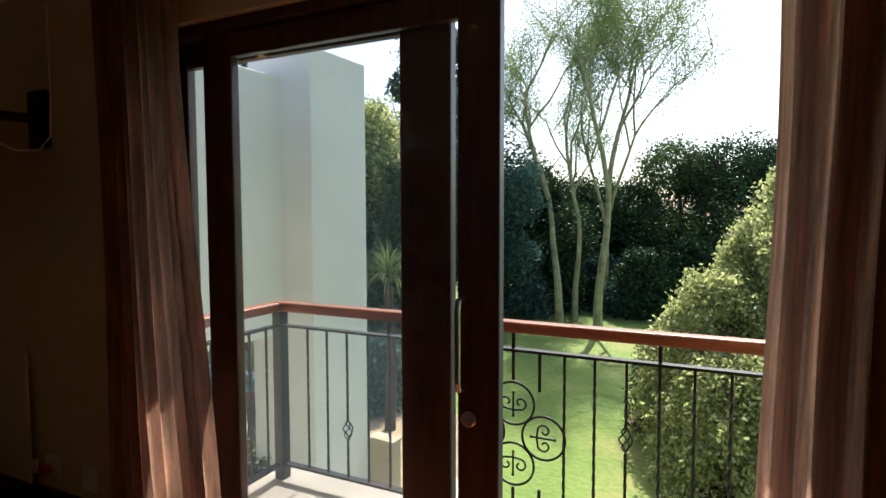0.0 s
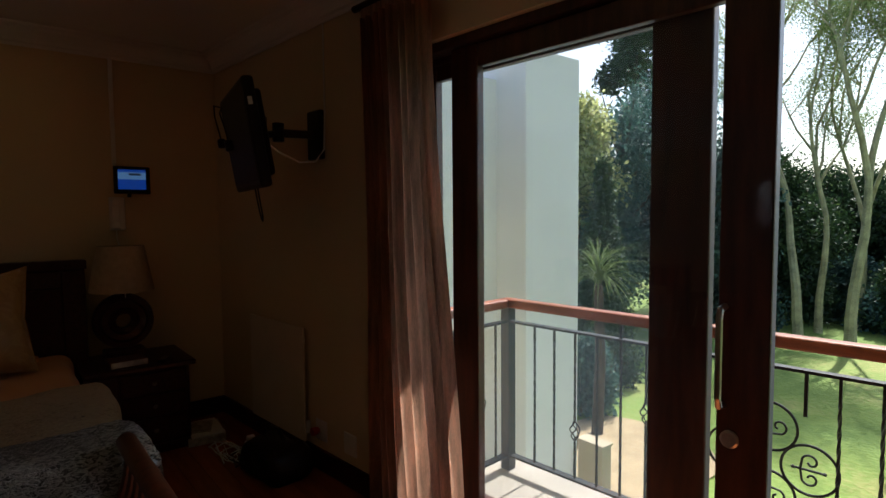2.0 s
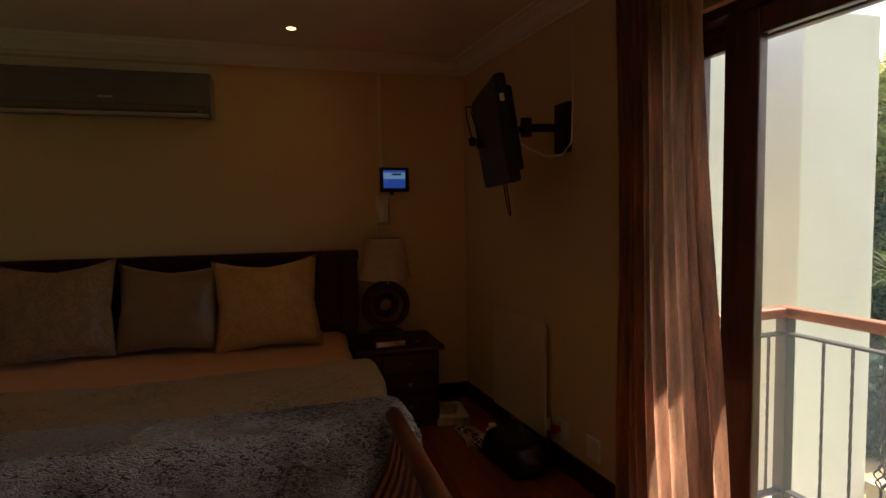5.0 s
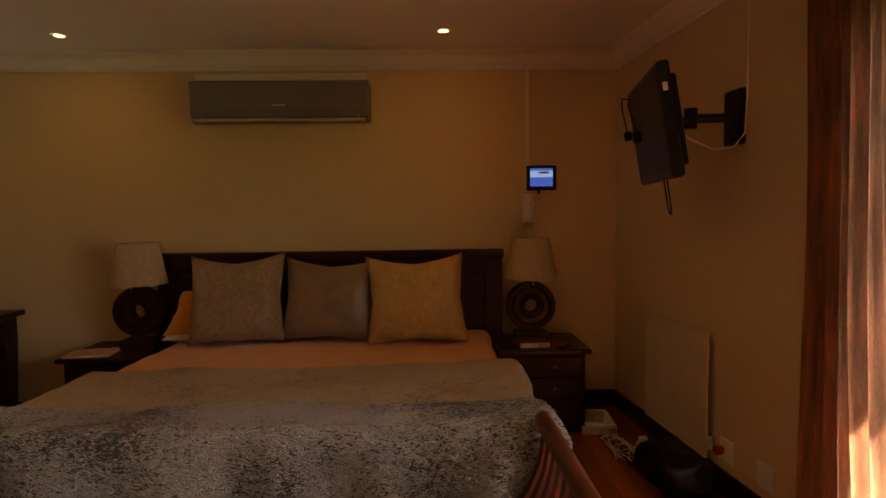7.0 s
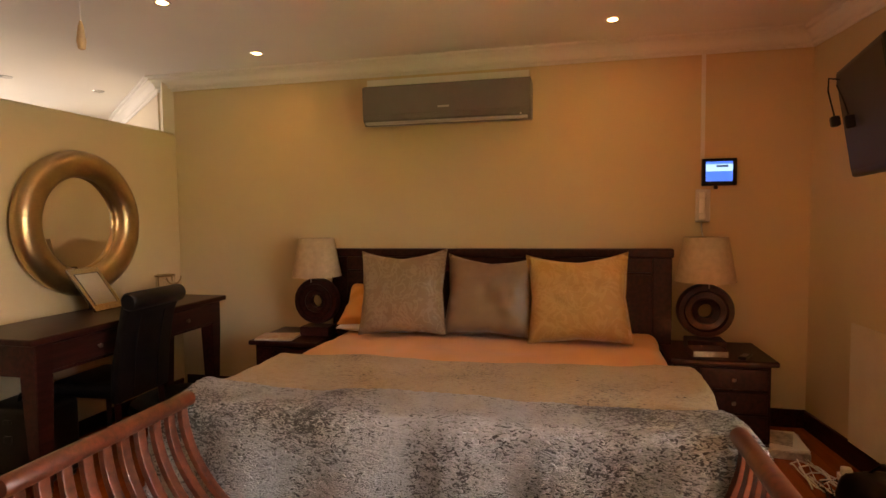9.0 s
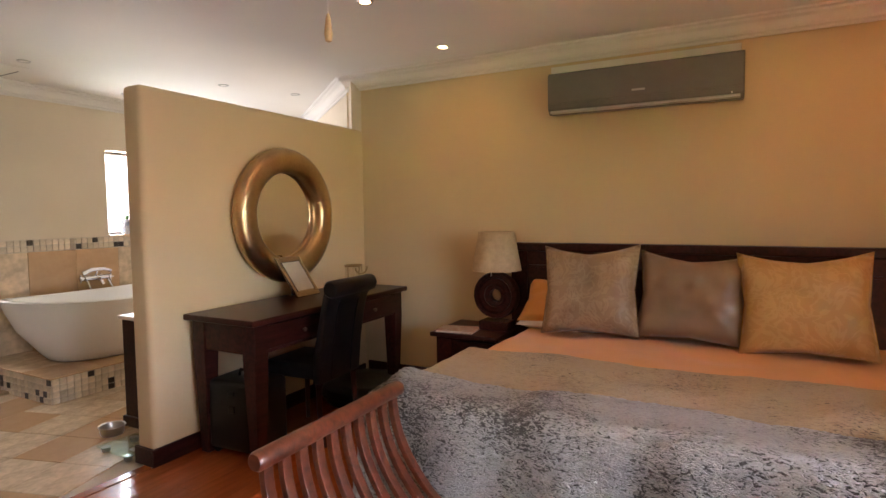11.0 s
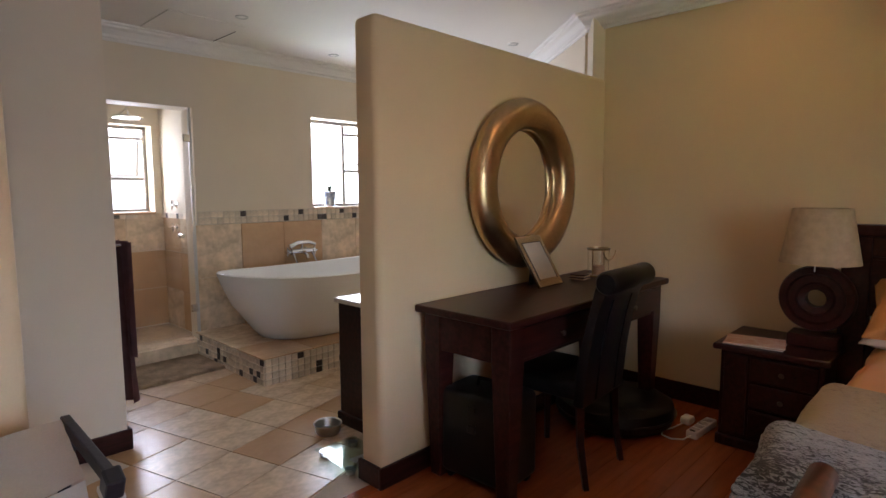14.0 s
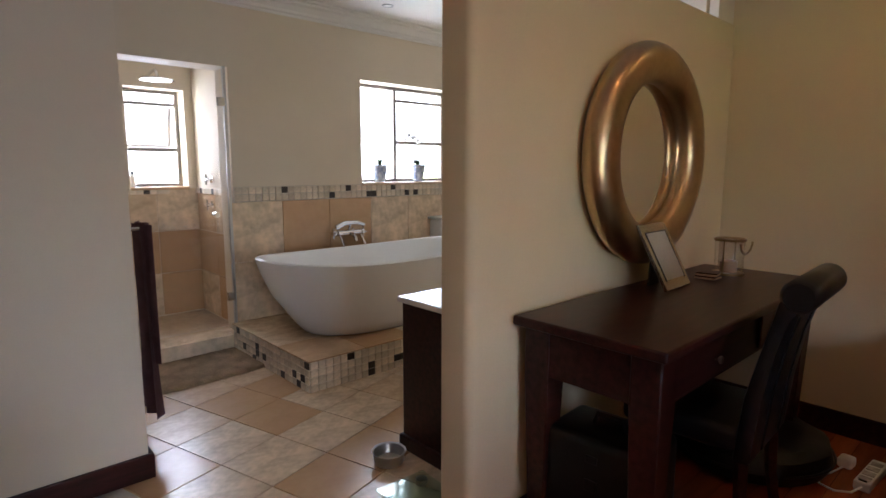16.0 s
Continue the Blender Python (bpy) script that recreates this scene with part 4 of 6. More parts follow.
# ---- chair ----
ch = thing("dining_chair", pose(-3.02, -2.98, 0, 0, 0, 3), "black leather high-back chair with a rolled top, pushed under the desk", "chair")
part("seat", box((-0.21, 0.21, -0.22, 0.20, 0.40, 0.49), bev=0.03, seg=4), LEATHER, ch, smooth=True)
prof = [(0.17, 0.38), (0.19, 0.60), (0.235, 0.80), (0.265, 0.93), (0.30, 0.985), (0.335, 0.985), (0.355, 0.955), (0.345, 0.92), (0.32, 0.905), (0.30, 0.87), (0.275, 0.78), (0.245, 0.60), (0.225, 0.38)]
part("backrest", prism(prof, -0.215, 0.215, "x", bev=0.012), LEATHER, ch, smooth=True)
part("top_roll", lathe([(0.0, -0.222), (0.042, -0.222), (0.052, -0.21), (0.052, 0.21), (0.042, 0.222), (0.0, 0.222)], 22, "x"), LEATHER, ch, smooth=True, m=pose(0, 0.318, 0.955))
for s in (-1, 1):
    part("seam", tube([(s * 0.10, 0.229, 0.40), (s * 0.10, 0.247, 0.60), (s * 0.10, 0.278, 0.78), (s * 0.10, 0.303, 0.87)], 0.004, 6), LEATHER, ch)
    part("rear_leg", tube([(s * 0.18, 0.19, 0.40), (s * 0.185, 0.20, 0.2), (s * 0.19, 0.235, 0.0)], 0.024, 4, taper=0.017), DARKWOOD, ch)
    part("front_leg", tube([(s * 0.18, -0.18, 0.40), (s * 0.18, -0.18, 0.0)], 0.024, 4, taper=0.017), DARKWOOD, ch)

# ---- round mirror and things on the desk ----
mi = thing("round_mirror", pose(-3.235, PART_Y, 1.385), "round mirror in a fat champagne-gold ring frame", "mirror")
tor = lathe([(0.378 + 0.085 * math.cos(2 * math.pi * k / 28), 0.066 + 0.066 * math.sin(2 * math.pi * k / 28)) for k in range(28)], 64, "y", close=True)
part("ring_frame", tor, GOLD, mi, smooth=True)
part("glass", lathe([(0.0, 0.035), (0.315, 0.035), (0.315, 0.045), (0.0, 0.045)], 64, "y"), MIRROR, mi)
part("backing", lathe([(0.0, 0.0), (0.40, 0.0), (0.40, 0.03), (0.0, 0.03)], 48, "y"), BLACKPLASTIC, mi)
pf = thing("picture_frame", pose(-3.28, -3.215, 0.826, 0, 0, 2), "mirrored photo frame leaning back on the desk", "photo frame")
MF = pose(0, 0, 0, 17, 0, 0) @ Matrix(((1, 0, 0.42, 0), (0, 1, 0, 0), (0, 0, 1, 0), (0, 0, 0, 1)))
part("mirror_border", box((-0.12, 0.12, -0.008, 0.008, 0.0, 0.29), bev=0.004, m=MF), mat("aged_mirror", (0.62, 0.55, 0.42), 0.18, metal=0.8, var=0.1), pf)
part("picture", box((-0.085, 0.085, 0.008, 0.0095, 0.045, 0.25), m=MF), mat("pale_print", (0.50, 0.44, 0.34), 0.35, var=0.08), pf)
part("bevel_line", join(join(box((-0.091, -0.087, 0.008, 0.0105, 0.04, 0.255), m=MF), box((0.087, 0.091, 0.008, 0.0105, 0.04, 0.255), m=MF)), box((-0.087, 0.087, 0.008, 0.0105, 0.251, 0.255), m=MF)), BLACKPLASTIC, pf)
part("stand", prism([(-0.02, 0.22), (0.02, 0.22), (0.05, 0.0), (-0.05, 0.0)], -0.115, -0.108, "y"), BLACKPLASTIC, pf)
ln = thing("glass_lantern", pose(-3.78, -3.20, 0.826), "glass candle lantern with a metal rim and handle", "lantern")
part("glass_cylinder", lathe([(0.064, 0), (0.067, 0.17), (0.064, 0.17), (0.061, 0.004)], 32, close=True), GLASS, ln, smooth=True).visible_shadow = False
BRASS = mat("aged_brass", (0.42, 0.30, 0.15), 0.3, metal=1.0, var=0.15, scale=20)
part("rim", lathe([(0.069, 0.162), (0.071, 0.172), (0.066, 0.174), (0.065, 0.162)], 32, close=True), BRASS, ln, smooth=True)
part("base", lathe([(0.0, 0.0), (0.070, 0.0), (0.070, 0.010), (0.0, 0.010)], 32), BRASS, ln, smooth=True)
part("candle", lathe([(0.0, 0.011), (0.038, 0.011), (0.038, 0.062), (0.03, 0.066), (0.0, 0.060)], 24), mat("candle_wax", (0.45, 0.27, 0.15), 0.5, var=0.06), ln, smooth=True)
part("handle", tube([(0.075 * math.cos(a) + 0.0, 0.074, 0.158 - 0.052 * math.sin(a)) for a in [k * math.pi / 12 for k in range(13)]], 0.005, 8), BRASS, ln, smooth=True)
for sx in (-1, 1):
    part("side_bar", tube([(sx * 0.071, 0, 0.008), (sx * 0.071, 0, 0.166)], 0.004, 6), BRASS, ln)
co = thing("coaster_stack", pose(-3.60, -3.22, 0.826), "stack of brown coasters beside the lantern", "coasters")
for k in range(4):
    part("coaster", box((-0.045, 0.045, -0.045, 0.045, 0.008 * k, 0.008 * k + 0.006), bev=0.002, m=pose(0, 0, 0, 0, 0, 4 * k)), DARKWOOD if k % 2 else LINENSHADE, co)

# under the desk
sc = thing("suitcase", pose(-2.63, -3.13, 0, 0, 0, 4), "small glossy black case standing under the desk", "case")
part("shell", box((-0.13, 0.13, -0.19, 0.19, 0.03, 0.44), bev=0.03, seg=3), BLACKPLASTIC, sc, smooth=True)
part("grip", tube([(0, -0.06, 0.44), (0, -0.05, 0.475), (0, 0.05, 0.475), (0, 0.06, 0.44)], 0.010, 8), BLACKPLASTIC, sc)
part("latch", box((0.128, 0.138, -0.022, 0.022, 0.26, 0.30), bev=0.004), BLACKPLASTIC, sc, "small black latch")
part("latch", box((0.128, 0.138, -0.022, 0.022, 0.36, 0.385), bev=0.004), BLACKPLASTIC, sc, "small black latch")
for s in (-1, 1):
    for t in (-1, 1):
        part("wheel", lathe([(0.0, -0.012), (0.022, -0.012), (0.022, 0.012), (0.0, 0.012)], 14, "x"), BLACKPLASTIC, sc, m=pose(s * 0.09, t * 0.15, 0.022))
pfu = thing("pouf", pose(-3.68, -3.02, 0), "round black cushion bed on the floor under the desk", "floor cushion")
bm = lathe([(0.0, 0.0), (0.27, 0.0), (0.32, 0.03), (0.335, 0.08), (0.32, 0.13), (0.27, 0.155), (0.18, 0.14), (0.0, 0.12)], 36)
for v in bm.verts:
    if v.co.z > 0.01:
        v.co += Vector((v.co.x, v.co.y, 0.05)).normalized() * 0.02 * noise.noise(v.co * 7)
part("cushion", bm, LEATHER, pfu, smooth=True)
part("edge_piping", tube([(0.337 * math.cos(a), 0.337 * math.sin(a), 0.08) for a in [2 * math.pi * k / 40 for k in range(41)]], 0.007, 6), LEATHER, pfu, smooth=True)
ad = thing("power_strip", pose(-3.84, -2.575, 0, 0, 0, -4), "white multi-plug power strip with a coiled white cable", "power strip")
part("housing", box((-0.135, 0.135, -0.03, 0.03, 0, 0.042), bev=0.007), WHITEPAINT, ad)
for k in range(4):
    part("socket_face", box((-0.10 + 0.058 * k, -0.06 + 0.058 * k, -0.022, 0.022, 0.042, 0.0445), bev=0.001), PAPER, ad)
part("switch", box((0.115, 0.128, -0.015, 0.015, 0.042, 0.047), bev=0.002), BLACKPLASTIC, ad)
part("plug", box((-0.09, -0.02, -0.135, -0.075, 0.0, 0.045), bev=0.012, seg=3), WHITEPAINT, ad, smooth=True)
part("cable", tube([(0.02, -0.10, 0.025), (0.08, -0.125, 0.008), (0.15, -0.15, 0.006), (0.21, -0.13, 0.006), (0.225, -0.07, 0.006), (0.19, -0.02, 0.008), (0.134, 0.0, 0.02)], 0.004, 6), WHITEPAINT, ad, smooth=True)

# ---- folding canvas seat by the passage ----
CANVAS = mat("white_canvas", (0.68, 0.62, 0.52), 0.9, var=0.06, scale=5, fine=200, bump=0.3, bump_d=0.002)
GREYMETAL = mat("dark_grey_metal", (0.035, 0.035, 0.042), 0.4, metal=0.5, var=0.1)
fs = thing("folding_seat", pose(-0.72, -3.10, 0), "white canvas folding seat with a dark metal frame", "folding seat")


def sheet(rows):
    """A thin cloth through a grid of points."""
    bm = bmesh.new()
    g = [[bm.verts.new(p) for p in r] for r in rows]
    for a, b in zip(g, g[1:]):
        for k in range(len(a) - 1):
            bm.faces.new((a[k], a[k + 1], b[k + 1], b[k]))
    bmesh.ops.solidify(bm, geom=bm.faces[:], thickness=0.006)
    return bm


for sd in (-1, 1):
    x = sd * 0.295
    part("arm", box((x - 0.012, x + 0.012, -0.21, 0.20, -0.018, 0.018), bev=0.004, m=pose(0, 0, 0.715, -2.5, 0, 0)), GREYMETAL, fs)
    part("head_block", box((x - 0.022, x + 0.022, -0.235, -0.165, -0.045, 0.025), bev=0.006, m=pose(0, 0, 0.735, 12, 0, 0)), GREYMETAL, fs)
    part("end_block", box((x - 0.02, x + 0.02, -0.024, 0.024, -0.14, 0.022), bev=0.006, m=pose(0, 0.20, 0.705, -26, 0, 0)), GREYMETAL, fs)
    part("binding", box((x - 0.023, x + 0.023, -0.027, 0.027, -0.048, -0.034), bev=0.002, m=pose(0, 0.20, 0.705, -26, 0, 0)), CANVAS, fs, "white cloth binding")
    part("cross_leg", tube([(x, 0.17, 0.60), (x, -0.20, 0.018)], 0.016, 8), GREYMETAL, fs)
    part("cross_leg", tube([(x * 0.9, -0.20, 0.70), (x * 0.9, 0.22, 0.018)], 0.016, 8), GREYMETAL, fs)
part("foot_bar", tube([(-0.30, -0.20, 0.018), (0.30, -0.20, 0.018)], 0.016, 8), GREYMETAL, fs)
part("foot_bar", tube([(-0.30, 0.22, 0.018), (0.30, 0.22, 0.018)], 0.016, 8), GREYMETAL, fs)
part("seat_canvas", sheet([[(-0.275 + 0.055 * i, -0.15 + 0.02 * j, 0.752 - 0.035 * math.sin(math.pi * i / 10) * (0.4 + 0.06 * j) - 0.0085 * j + 0.004 * math.sin(2.2 * j + i)) for j in range(11)] for i in range(11)]), CANVAS, fs, smooth=True)
part("front_flap", sheet([[(-0.275 + 0.055 * i, 0.052 + 0.014 * j + 0.010 * math.sin(1.1 * i), 0.660 - 0.030 * j - 0.02 * math.sin(math.pi * i / 10)) for j in range(9)] for i in range(11)]), CANVAS, fs, smooth=True)

# ---- bathroom ----
PLX0, PLX1, PLY1, PLH = -4.75, -2.52, -5.03, 0.20     # bath plinth
pl = thing("bath_plinth", pose(-3.6, -5.6, 0), "raised tiled bath plinth with a stone top and mosaic sides", "plinth")
MP = pose(3.6, 5.6, 0)
part("core", box((PLX0, PLX1 - 0.012, SOUTH, PLY1 - 0.012, 0, PLH - 0.012), m=MP), GROUT, pl)
k = 0
for i in range(6):
    for j in range(3):
        x1 = PLX1 - 0.405 * i
        y1 = PLY1 - 0.40 * j
        x0, y0 = max(PLX0, x1 - 0.401), max(SOUTH, y1 - 0.396)
        if x1 - x0 > 0.05 and y1 - y0 > 0.05:
            part("stone_slab", box((x0, x1, y0, y1, PLH - 0.0115, PLH), bev=0.002, seg=1, m=MP), TRAVERTINE, pl)


def bathtub():
    """An egg-shaped freestanding bath: a thin rolled rim over a tapering shell."""
    t = thing("bathtub", pose(-3.40, -5.52, PLH), "white oval freestanding bathtub standing on the tiled plinth", "bathtub")
    bm = bmesh.new()
    prof = [(0.60, 0.0), (0.66, 0.02), (0.72, 0.08), (0.80, 0.18), (0.89, 0.29), (0.965, 0.41), (0.995, 0.485), (1.0, 0.50), (0.985, 0.508), (0.965, 0.50), (0.93, 0.40), (0.84, 0.25), (0.72, 0.12), (0.60, 0.07), (0.0, 0.06)]
    seg = 56
    rings = []
    for f, z in prof:
        ring = []
        for k in range(seg):
            a = 2 * math.pi * k / seg
            c, s = math.cos(a), math.sin(a)
            px = math.copysign(abs(c) ** 0.86, c) * 0.93 * (f if f > 0.7 or f == 0 else f)
            py = math.copysign(abs(s) ** 0.86, s) * 0.44 * f
            rise = 0.045 * abs(c) ** 2 * (z / 0.50) if z > 0.3 else 0
            ring.append(bm.verts.new((px, py, z + rise)))
        rings.append(ring)
    for a, b in zip(rings, rings[1:]):
        for k in range(seg):
            bm.faces.new((a[k], a[(k + 1) % seg], b[(k + 1) % seg], b[k]))
    bm.faces.new(rings[0][::-1])
    bmesh.ops.remove_doubles(bm, verts=bm.verts[:], dist=1e-4)
    bmesh.ops.recalc_face_normals(bm, faces=bm.faces[:])
    part("shell", bm, WHITETUB, t, smooth=True)
    part("drain", lathe([(0.0, 0), (0.03, 0), (0.03, 0.004), (0.0, 0.005)], 20), CHROME, t, m=pose(0.1, 0, 0.061))
    return t


bathtub()
tp = thing("bath_mixer", pose(-3.50, SOUTH + 0.012, 0.80), "chrome wall-mounted bath mixer with a hand shower", "tap")
part("valve_body", tube([(-0.11, 0.06, 0), (0.11, 0.06, 0)], 0.026, 16), CHROME, tp, smooth=True)
for s in (-1, 1):
    h = part("cross_handle", join(join(lathe([(0.024, 0), (0.028, 0.02), (0.018, 0.035), (0.0, 0.035)], 16, "x"), tube([(0.025, -0.04, 0), (0.025, 0.04, 0)], 0.007, 8)), tube([(0.025, 0, -0.04), (0.025, 0, 0.04)], 0.007, 8)), CHROME, tp, smooth=True, m=pose(s * 0.12, 0.06, 0, 0, 0, 0 if s > 0 else 180))
    part("wall_inlet", lathe([(0.032, 0), (0.030, 0.012), (0.016, 0.016), (0.016, 0.05), (0.0, 0.05)], 18, "y"), CHROME, tp, smooth=True, m=pose(s * 0.075, 0, 0))
part("spout", tube([(0, 0.06, -0.01), (0, 0.12, -0.01), (0, 0.16, -0.03), (0, 0.17, -0.06)], 0.016, 12), CHROME, tp, smooth=True)
part("hand_shower", tube([(-0.13, 0.09, 0.06), (-0.05, 0.10, 0.085), (0.06, 0.10, 0.085), (0.14, 0.09, 0.05)], 0.015, 12, taper=0.024), CHROME, tp, smooth=True)
part("cradle", tube([(0, 0.06, 0.02), (0, 0.09, 0.085)], 0.010, 8), CHROME, tp)
for s in (-1, 1):
    part("hose", tube([(s * 0.10, 0.09, -0.02), (s * 0.105, 0.15, -0.10), (s * 0.105, 0.19, -0.24), (s * 0.10, 0.22, -0.32)], 0.009, 8), CHROME, tp, smooth=True)

# brown metal, lightened so the window glare sits in its colour
FRAMEMETAL = mat("glare_washed_brown_metal", (0.28, 0.24, 0.20), 0.45, metal=0.4)


def window(name, x0, x1, y, z0, z1, mull, trans, label, tilt=True):
    w = thing(name, pose((x0 + x1) / 2, y, z0), label, "window", "", "structure")
    dx, h = (x1 - x0) / 2, z1 - z0
    f = 0.03
    part("window_frame", box((-dx, -dx + f, -0.02, 0.02, 0, h), (dx - f, dx, -0.02, 0.02, 0, h), (-dx + f, dx - f, -0.02, 0.02, 0, f), (-dx + f, dx - f, -0.02, 0.02, h - f, h)), FRAMEMETAL, w)
    if mull is not None:
        part("mullion", box((mull - 0.016, mull + 0.016, -0.02, 0.02, f, h - f)), FRAMEMETAL, w)
    a0, a1 = (-dx + f, (mull - 0.016) if mull is not None else dx - f)
    part("transom", box((a0, a1, -0.022, 0.022, trans - 0.016, trans + 0.016)), FRAMEMETAL, w)
    part("top_bar", box((a0, a1, -0.021, 0.021, h - 0.13, h - 0.105)), FRAMEMETAL, w)
    g = part("pane", box((-dx + f, dx - f, -0.003, 0.003, f, h - f)), GLASS, w)
    g.visible_shadow = False
    if tilt:
        s0 = h - 0.13 - trans - 0.02
        part("opening_sash", box((a0 + 0.01, a0 + 0.03, 0.0, 0.02, -s0, 0), (a1 - 0.03, a1 - 0.01, 0.0, 0.02, -s0, 0), (a0 + 0.03, a1 - 0.03, 0.0, 0.02, -s0, -s0 + 0.02), m=pose(0, -0.06, h - 0.13, -12, 0, 0)), FRAMEMETAL, w)
        part("stay", tube([(a1 - 0.03, 0.02, trans + 0.03), (a1 - 0.06, -0.10, trans + 0.10)], 0.006, 6), FRAMEMETAL, w)
    part("window_sill", box((-dx, dx, 0.02, T - 0.02, -0.02, 0.004), bev=0.003), TRAVERTINE, w)
    return w


window("window_1", WX0, WX1, SOUTH - T + 0.04, WZ0, WZ1, 0.06, 0.36, "brown metal framed bathroom window over the bathtub", tilt=False)
window("window_2", NX0, NX1, SB - T + 0.04, NZ0, NZ1, None, 0.32, "brown metal framed shower window with a tilted top sash")

POT = mat("blue_white_ceramic", (0.62, 0.66, 0.72), 0.25, scale=28, fine=60, bump=0, color2=(0.10, 0.16, 0.34))
LEAFGREEN = mat("houseplant_leaf", (0.06, 0.14, 0.035), 0.4, var=0.3)
PETAL = mat("white_petal", (0.82, 0.80, 0.78), 0.5, var=0.05)


def leaf_blade(length, width, bend, seg=7):
    bm = bmesh.new()
    rows = []
    for k in range(seg + 1):
        t = k / seg
        w = width * math.sin(math.pi * min(1, 0.12 + 0.88 * t)) ** 0.8 if k < seg else 0.001
        z = length * t - bend * length * t * t * 0.8
        x = length * bend * t * t
        rows.append([bm.verts.new((x, -w / 2, z)), bm.verts.new((x, 0, z - w * 0.15)), bm.verts.new((x, w / 2, z))])
    for a, b in zip(rows, rows[1:]):
        for j in range(2):
            bm.faces.new((a[j], a[j + 1], b[j + 1], b[j]))
    bmesh.ops.solidify(bm, geom=bm.faces[:], thickness=0.002)
    return bm


def pot(x, orchid, label):
    p = thing("potted_plant", pose(x, SOUTH - 0.07, WZ0 + 0.006), label, "potted plant", "pots on the window sill")
    part("pot", lathe([(0.0, 0.0), (0.045, 0.0), (0.066, 0.14), (0.070, 0.145), (0.066, 0.15), (0.060, 0.148), (0.045, 0.02), (0.0, 0.02)], 28), POT, p, "blue and white ceramic pot", smooth=True)
    part("soil", lathe([(0.0, 0.128), (0.058, 0.128), (0.058, 0.132), (0.0, 0.136)], 20), JOINT, p)
    if orchid:
        for rz, L in ((20, 0.16), (150, 0.17), (265, 0.14), (330, 0.12)):
            part("leaf", leaf_blade(L, 0.05, 0.75), LEAFGREEN, p, smooth=True, m=pose(0, 0, 0.13, 0, 0, rz))
        stem = [(0, 0, 0.13), (-0.01, 0.01, 0.25), (0.02, 0.02, 0.36), (0.09, 0.03, 0.42), (0.17, 0.03, 0.40)]
        part("stem", tube(stem, 0.004, 6), LEAFGREEN, p, smooth=True)
        for fx, fz, s in ((0.06, 0.415, 1.0), (0.10, 0.39, 0.9), (0.14, 0.42, 0.8), (0.18, 0.385, 0.8), (0.03, 0.37, 0.85)):
            fl = bmesh.new()
            for a in range(5):
                pet = leaf_blade(0.045 * s, 0.034 * s, 0.2, 4)
                pet.transform(pose(0, 0, 0, 0, 0, 90) @ pose(0, 0, 0, 0, 0, 0) @ pose(0, 0, 0, 72 * a, 0, 0))
                join(fl, pet)
            part("bloom", fl, PETAL, p, "white orchid bloom", smooth=True, m=pose(fx, 0.04, fz))
    else:
        for rz, L, b in ((0, 0.11, 0.3), (80, 0.10, 0.4), (170, 0.12, 0.2), (250, 0.09, 0.5)):
            part("leaf", leaf_blade(L, 0.035, b), LEAFGREEN, p, smooth=True, m=pose(0, 0, 0.13, 0, 0, rz))
    return p


pot(-3.93, False, "small green succulent in a blue and white pot")
pot(-4.37, True, "white orchid in a blue and white pot")

# shower
sh = thing("shower_screen", pose(-2.55, SOUTH, 0), "clear frameless glass shower screen and door", "shower screen")
part("door_glass", box((0.01, 0.93, -0.005, 0.005, 0.13, 2.0)), GLASS, sh).visible_shadow = False
part("edge_strip", box((-0.012, 0.008, -0.012, 0.012, 0.12, 2.02), bev=0.002), STEEL, sh, "bright metal edge strip")
for z in (0.4, 1.78):
    part("hinge", box((0.0, 0.05, -0.014, 0.014, z - 0.03, z + 0.03), bev=0.003), CHROME, sh)
part("door_knob", lathe([(0.018, -0.03), (0.018, 0.03), (0.0, 0.03)], 16, "y"), CHROME, sh, m=pose(0.10, 0, 1.0))
structure("trim_shower_kerb", box((SX0, SX1, SOUTH - T, SOUTH + 0.02, 0, 0.12), bev=0.006), TRAVERTINE, "stone kerb at the shower entrance", "kerb")
structure("floor_shower", box((SX0 - 0.15, SX1 + 0.05, SB, SOUTH - T, 0, 0.05)), SHOWERTILE, "brown stone shower floor", "floor")
hd = thing("overhead_shower", pose(-2.36, SB, 2.05), "round chrome overhead shower rose on an arm", "shower head")
part("arm", tube([(0, 0, 0), (0, 0.30, 0.03), (0, 0.34, 0.0), (0, 0.34, -0.03)], 0.011, 10), CHROME, hd, smooth=True)
part("rose", lathe([(0.0, 0.02), (0.03, 0.018), (0.12, 0.0), (0.12, -0.010), (0.0, -0.012)], 28), CHROME, hd, smooth=True, m=pose(0, 0.34, -0.045))
for zz in (1.23, 1.02):
    vt = thing("shower_valve", pose(SX0 - 0.15, -6.95, zz), "chrome shower valve handle on the tiled wall", "shower valve", "shower valves")
    part("rosette", lathe([(0.035, 0), (0.033, 0.008), (0.012, 0.012), (0.012, 0.04), (0.0, 0.04)], 18, "x"), CHROME, vt, smooth=True)
    part("cross", join(tube([(0.045, -0.045, 0), (0.045, 0.045, 0)], 0.008, 8), tube([(0.045, 0, -0.045), (0.045, 0, 0.045)], 0.008, 8)), CHROME, vt)
bo = thing("shampoo_bottle", pose(-2.24, SB + 0.0 - 0.08, NZ0 + 0.006), "small shampoo bottle on the shower window sill", "bottle")
part("flask", lathe([(0.0, 0), (0.022, 0), (0.024, 0.08), (0.012, 0.10), (0.0, 0.10)], 16), WHITEPAINT, bo, smooth=True)
part("cap", lathe([(0.0, 0.1), (0.010, 0.1), (0.010, 0.13), (0.0, 0.13)], 12), BLACKPLASTIC, bo)

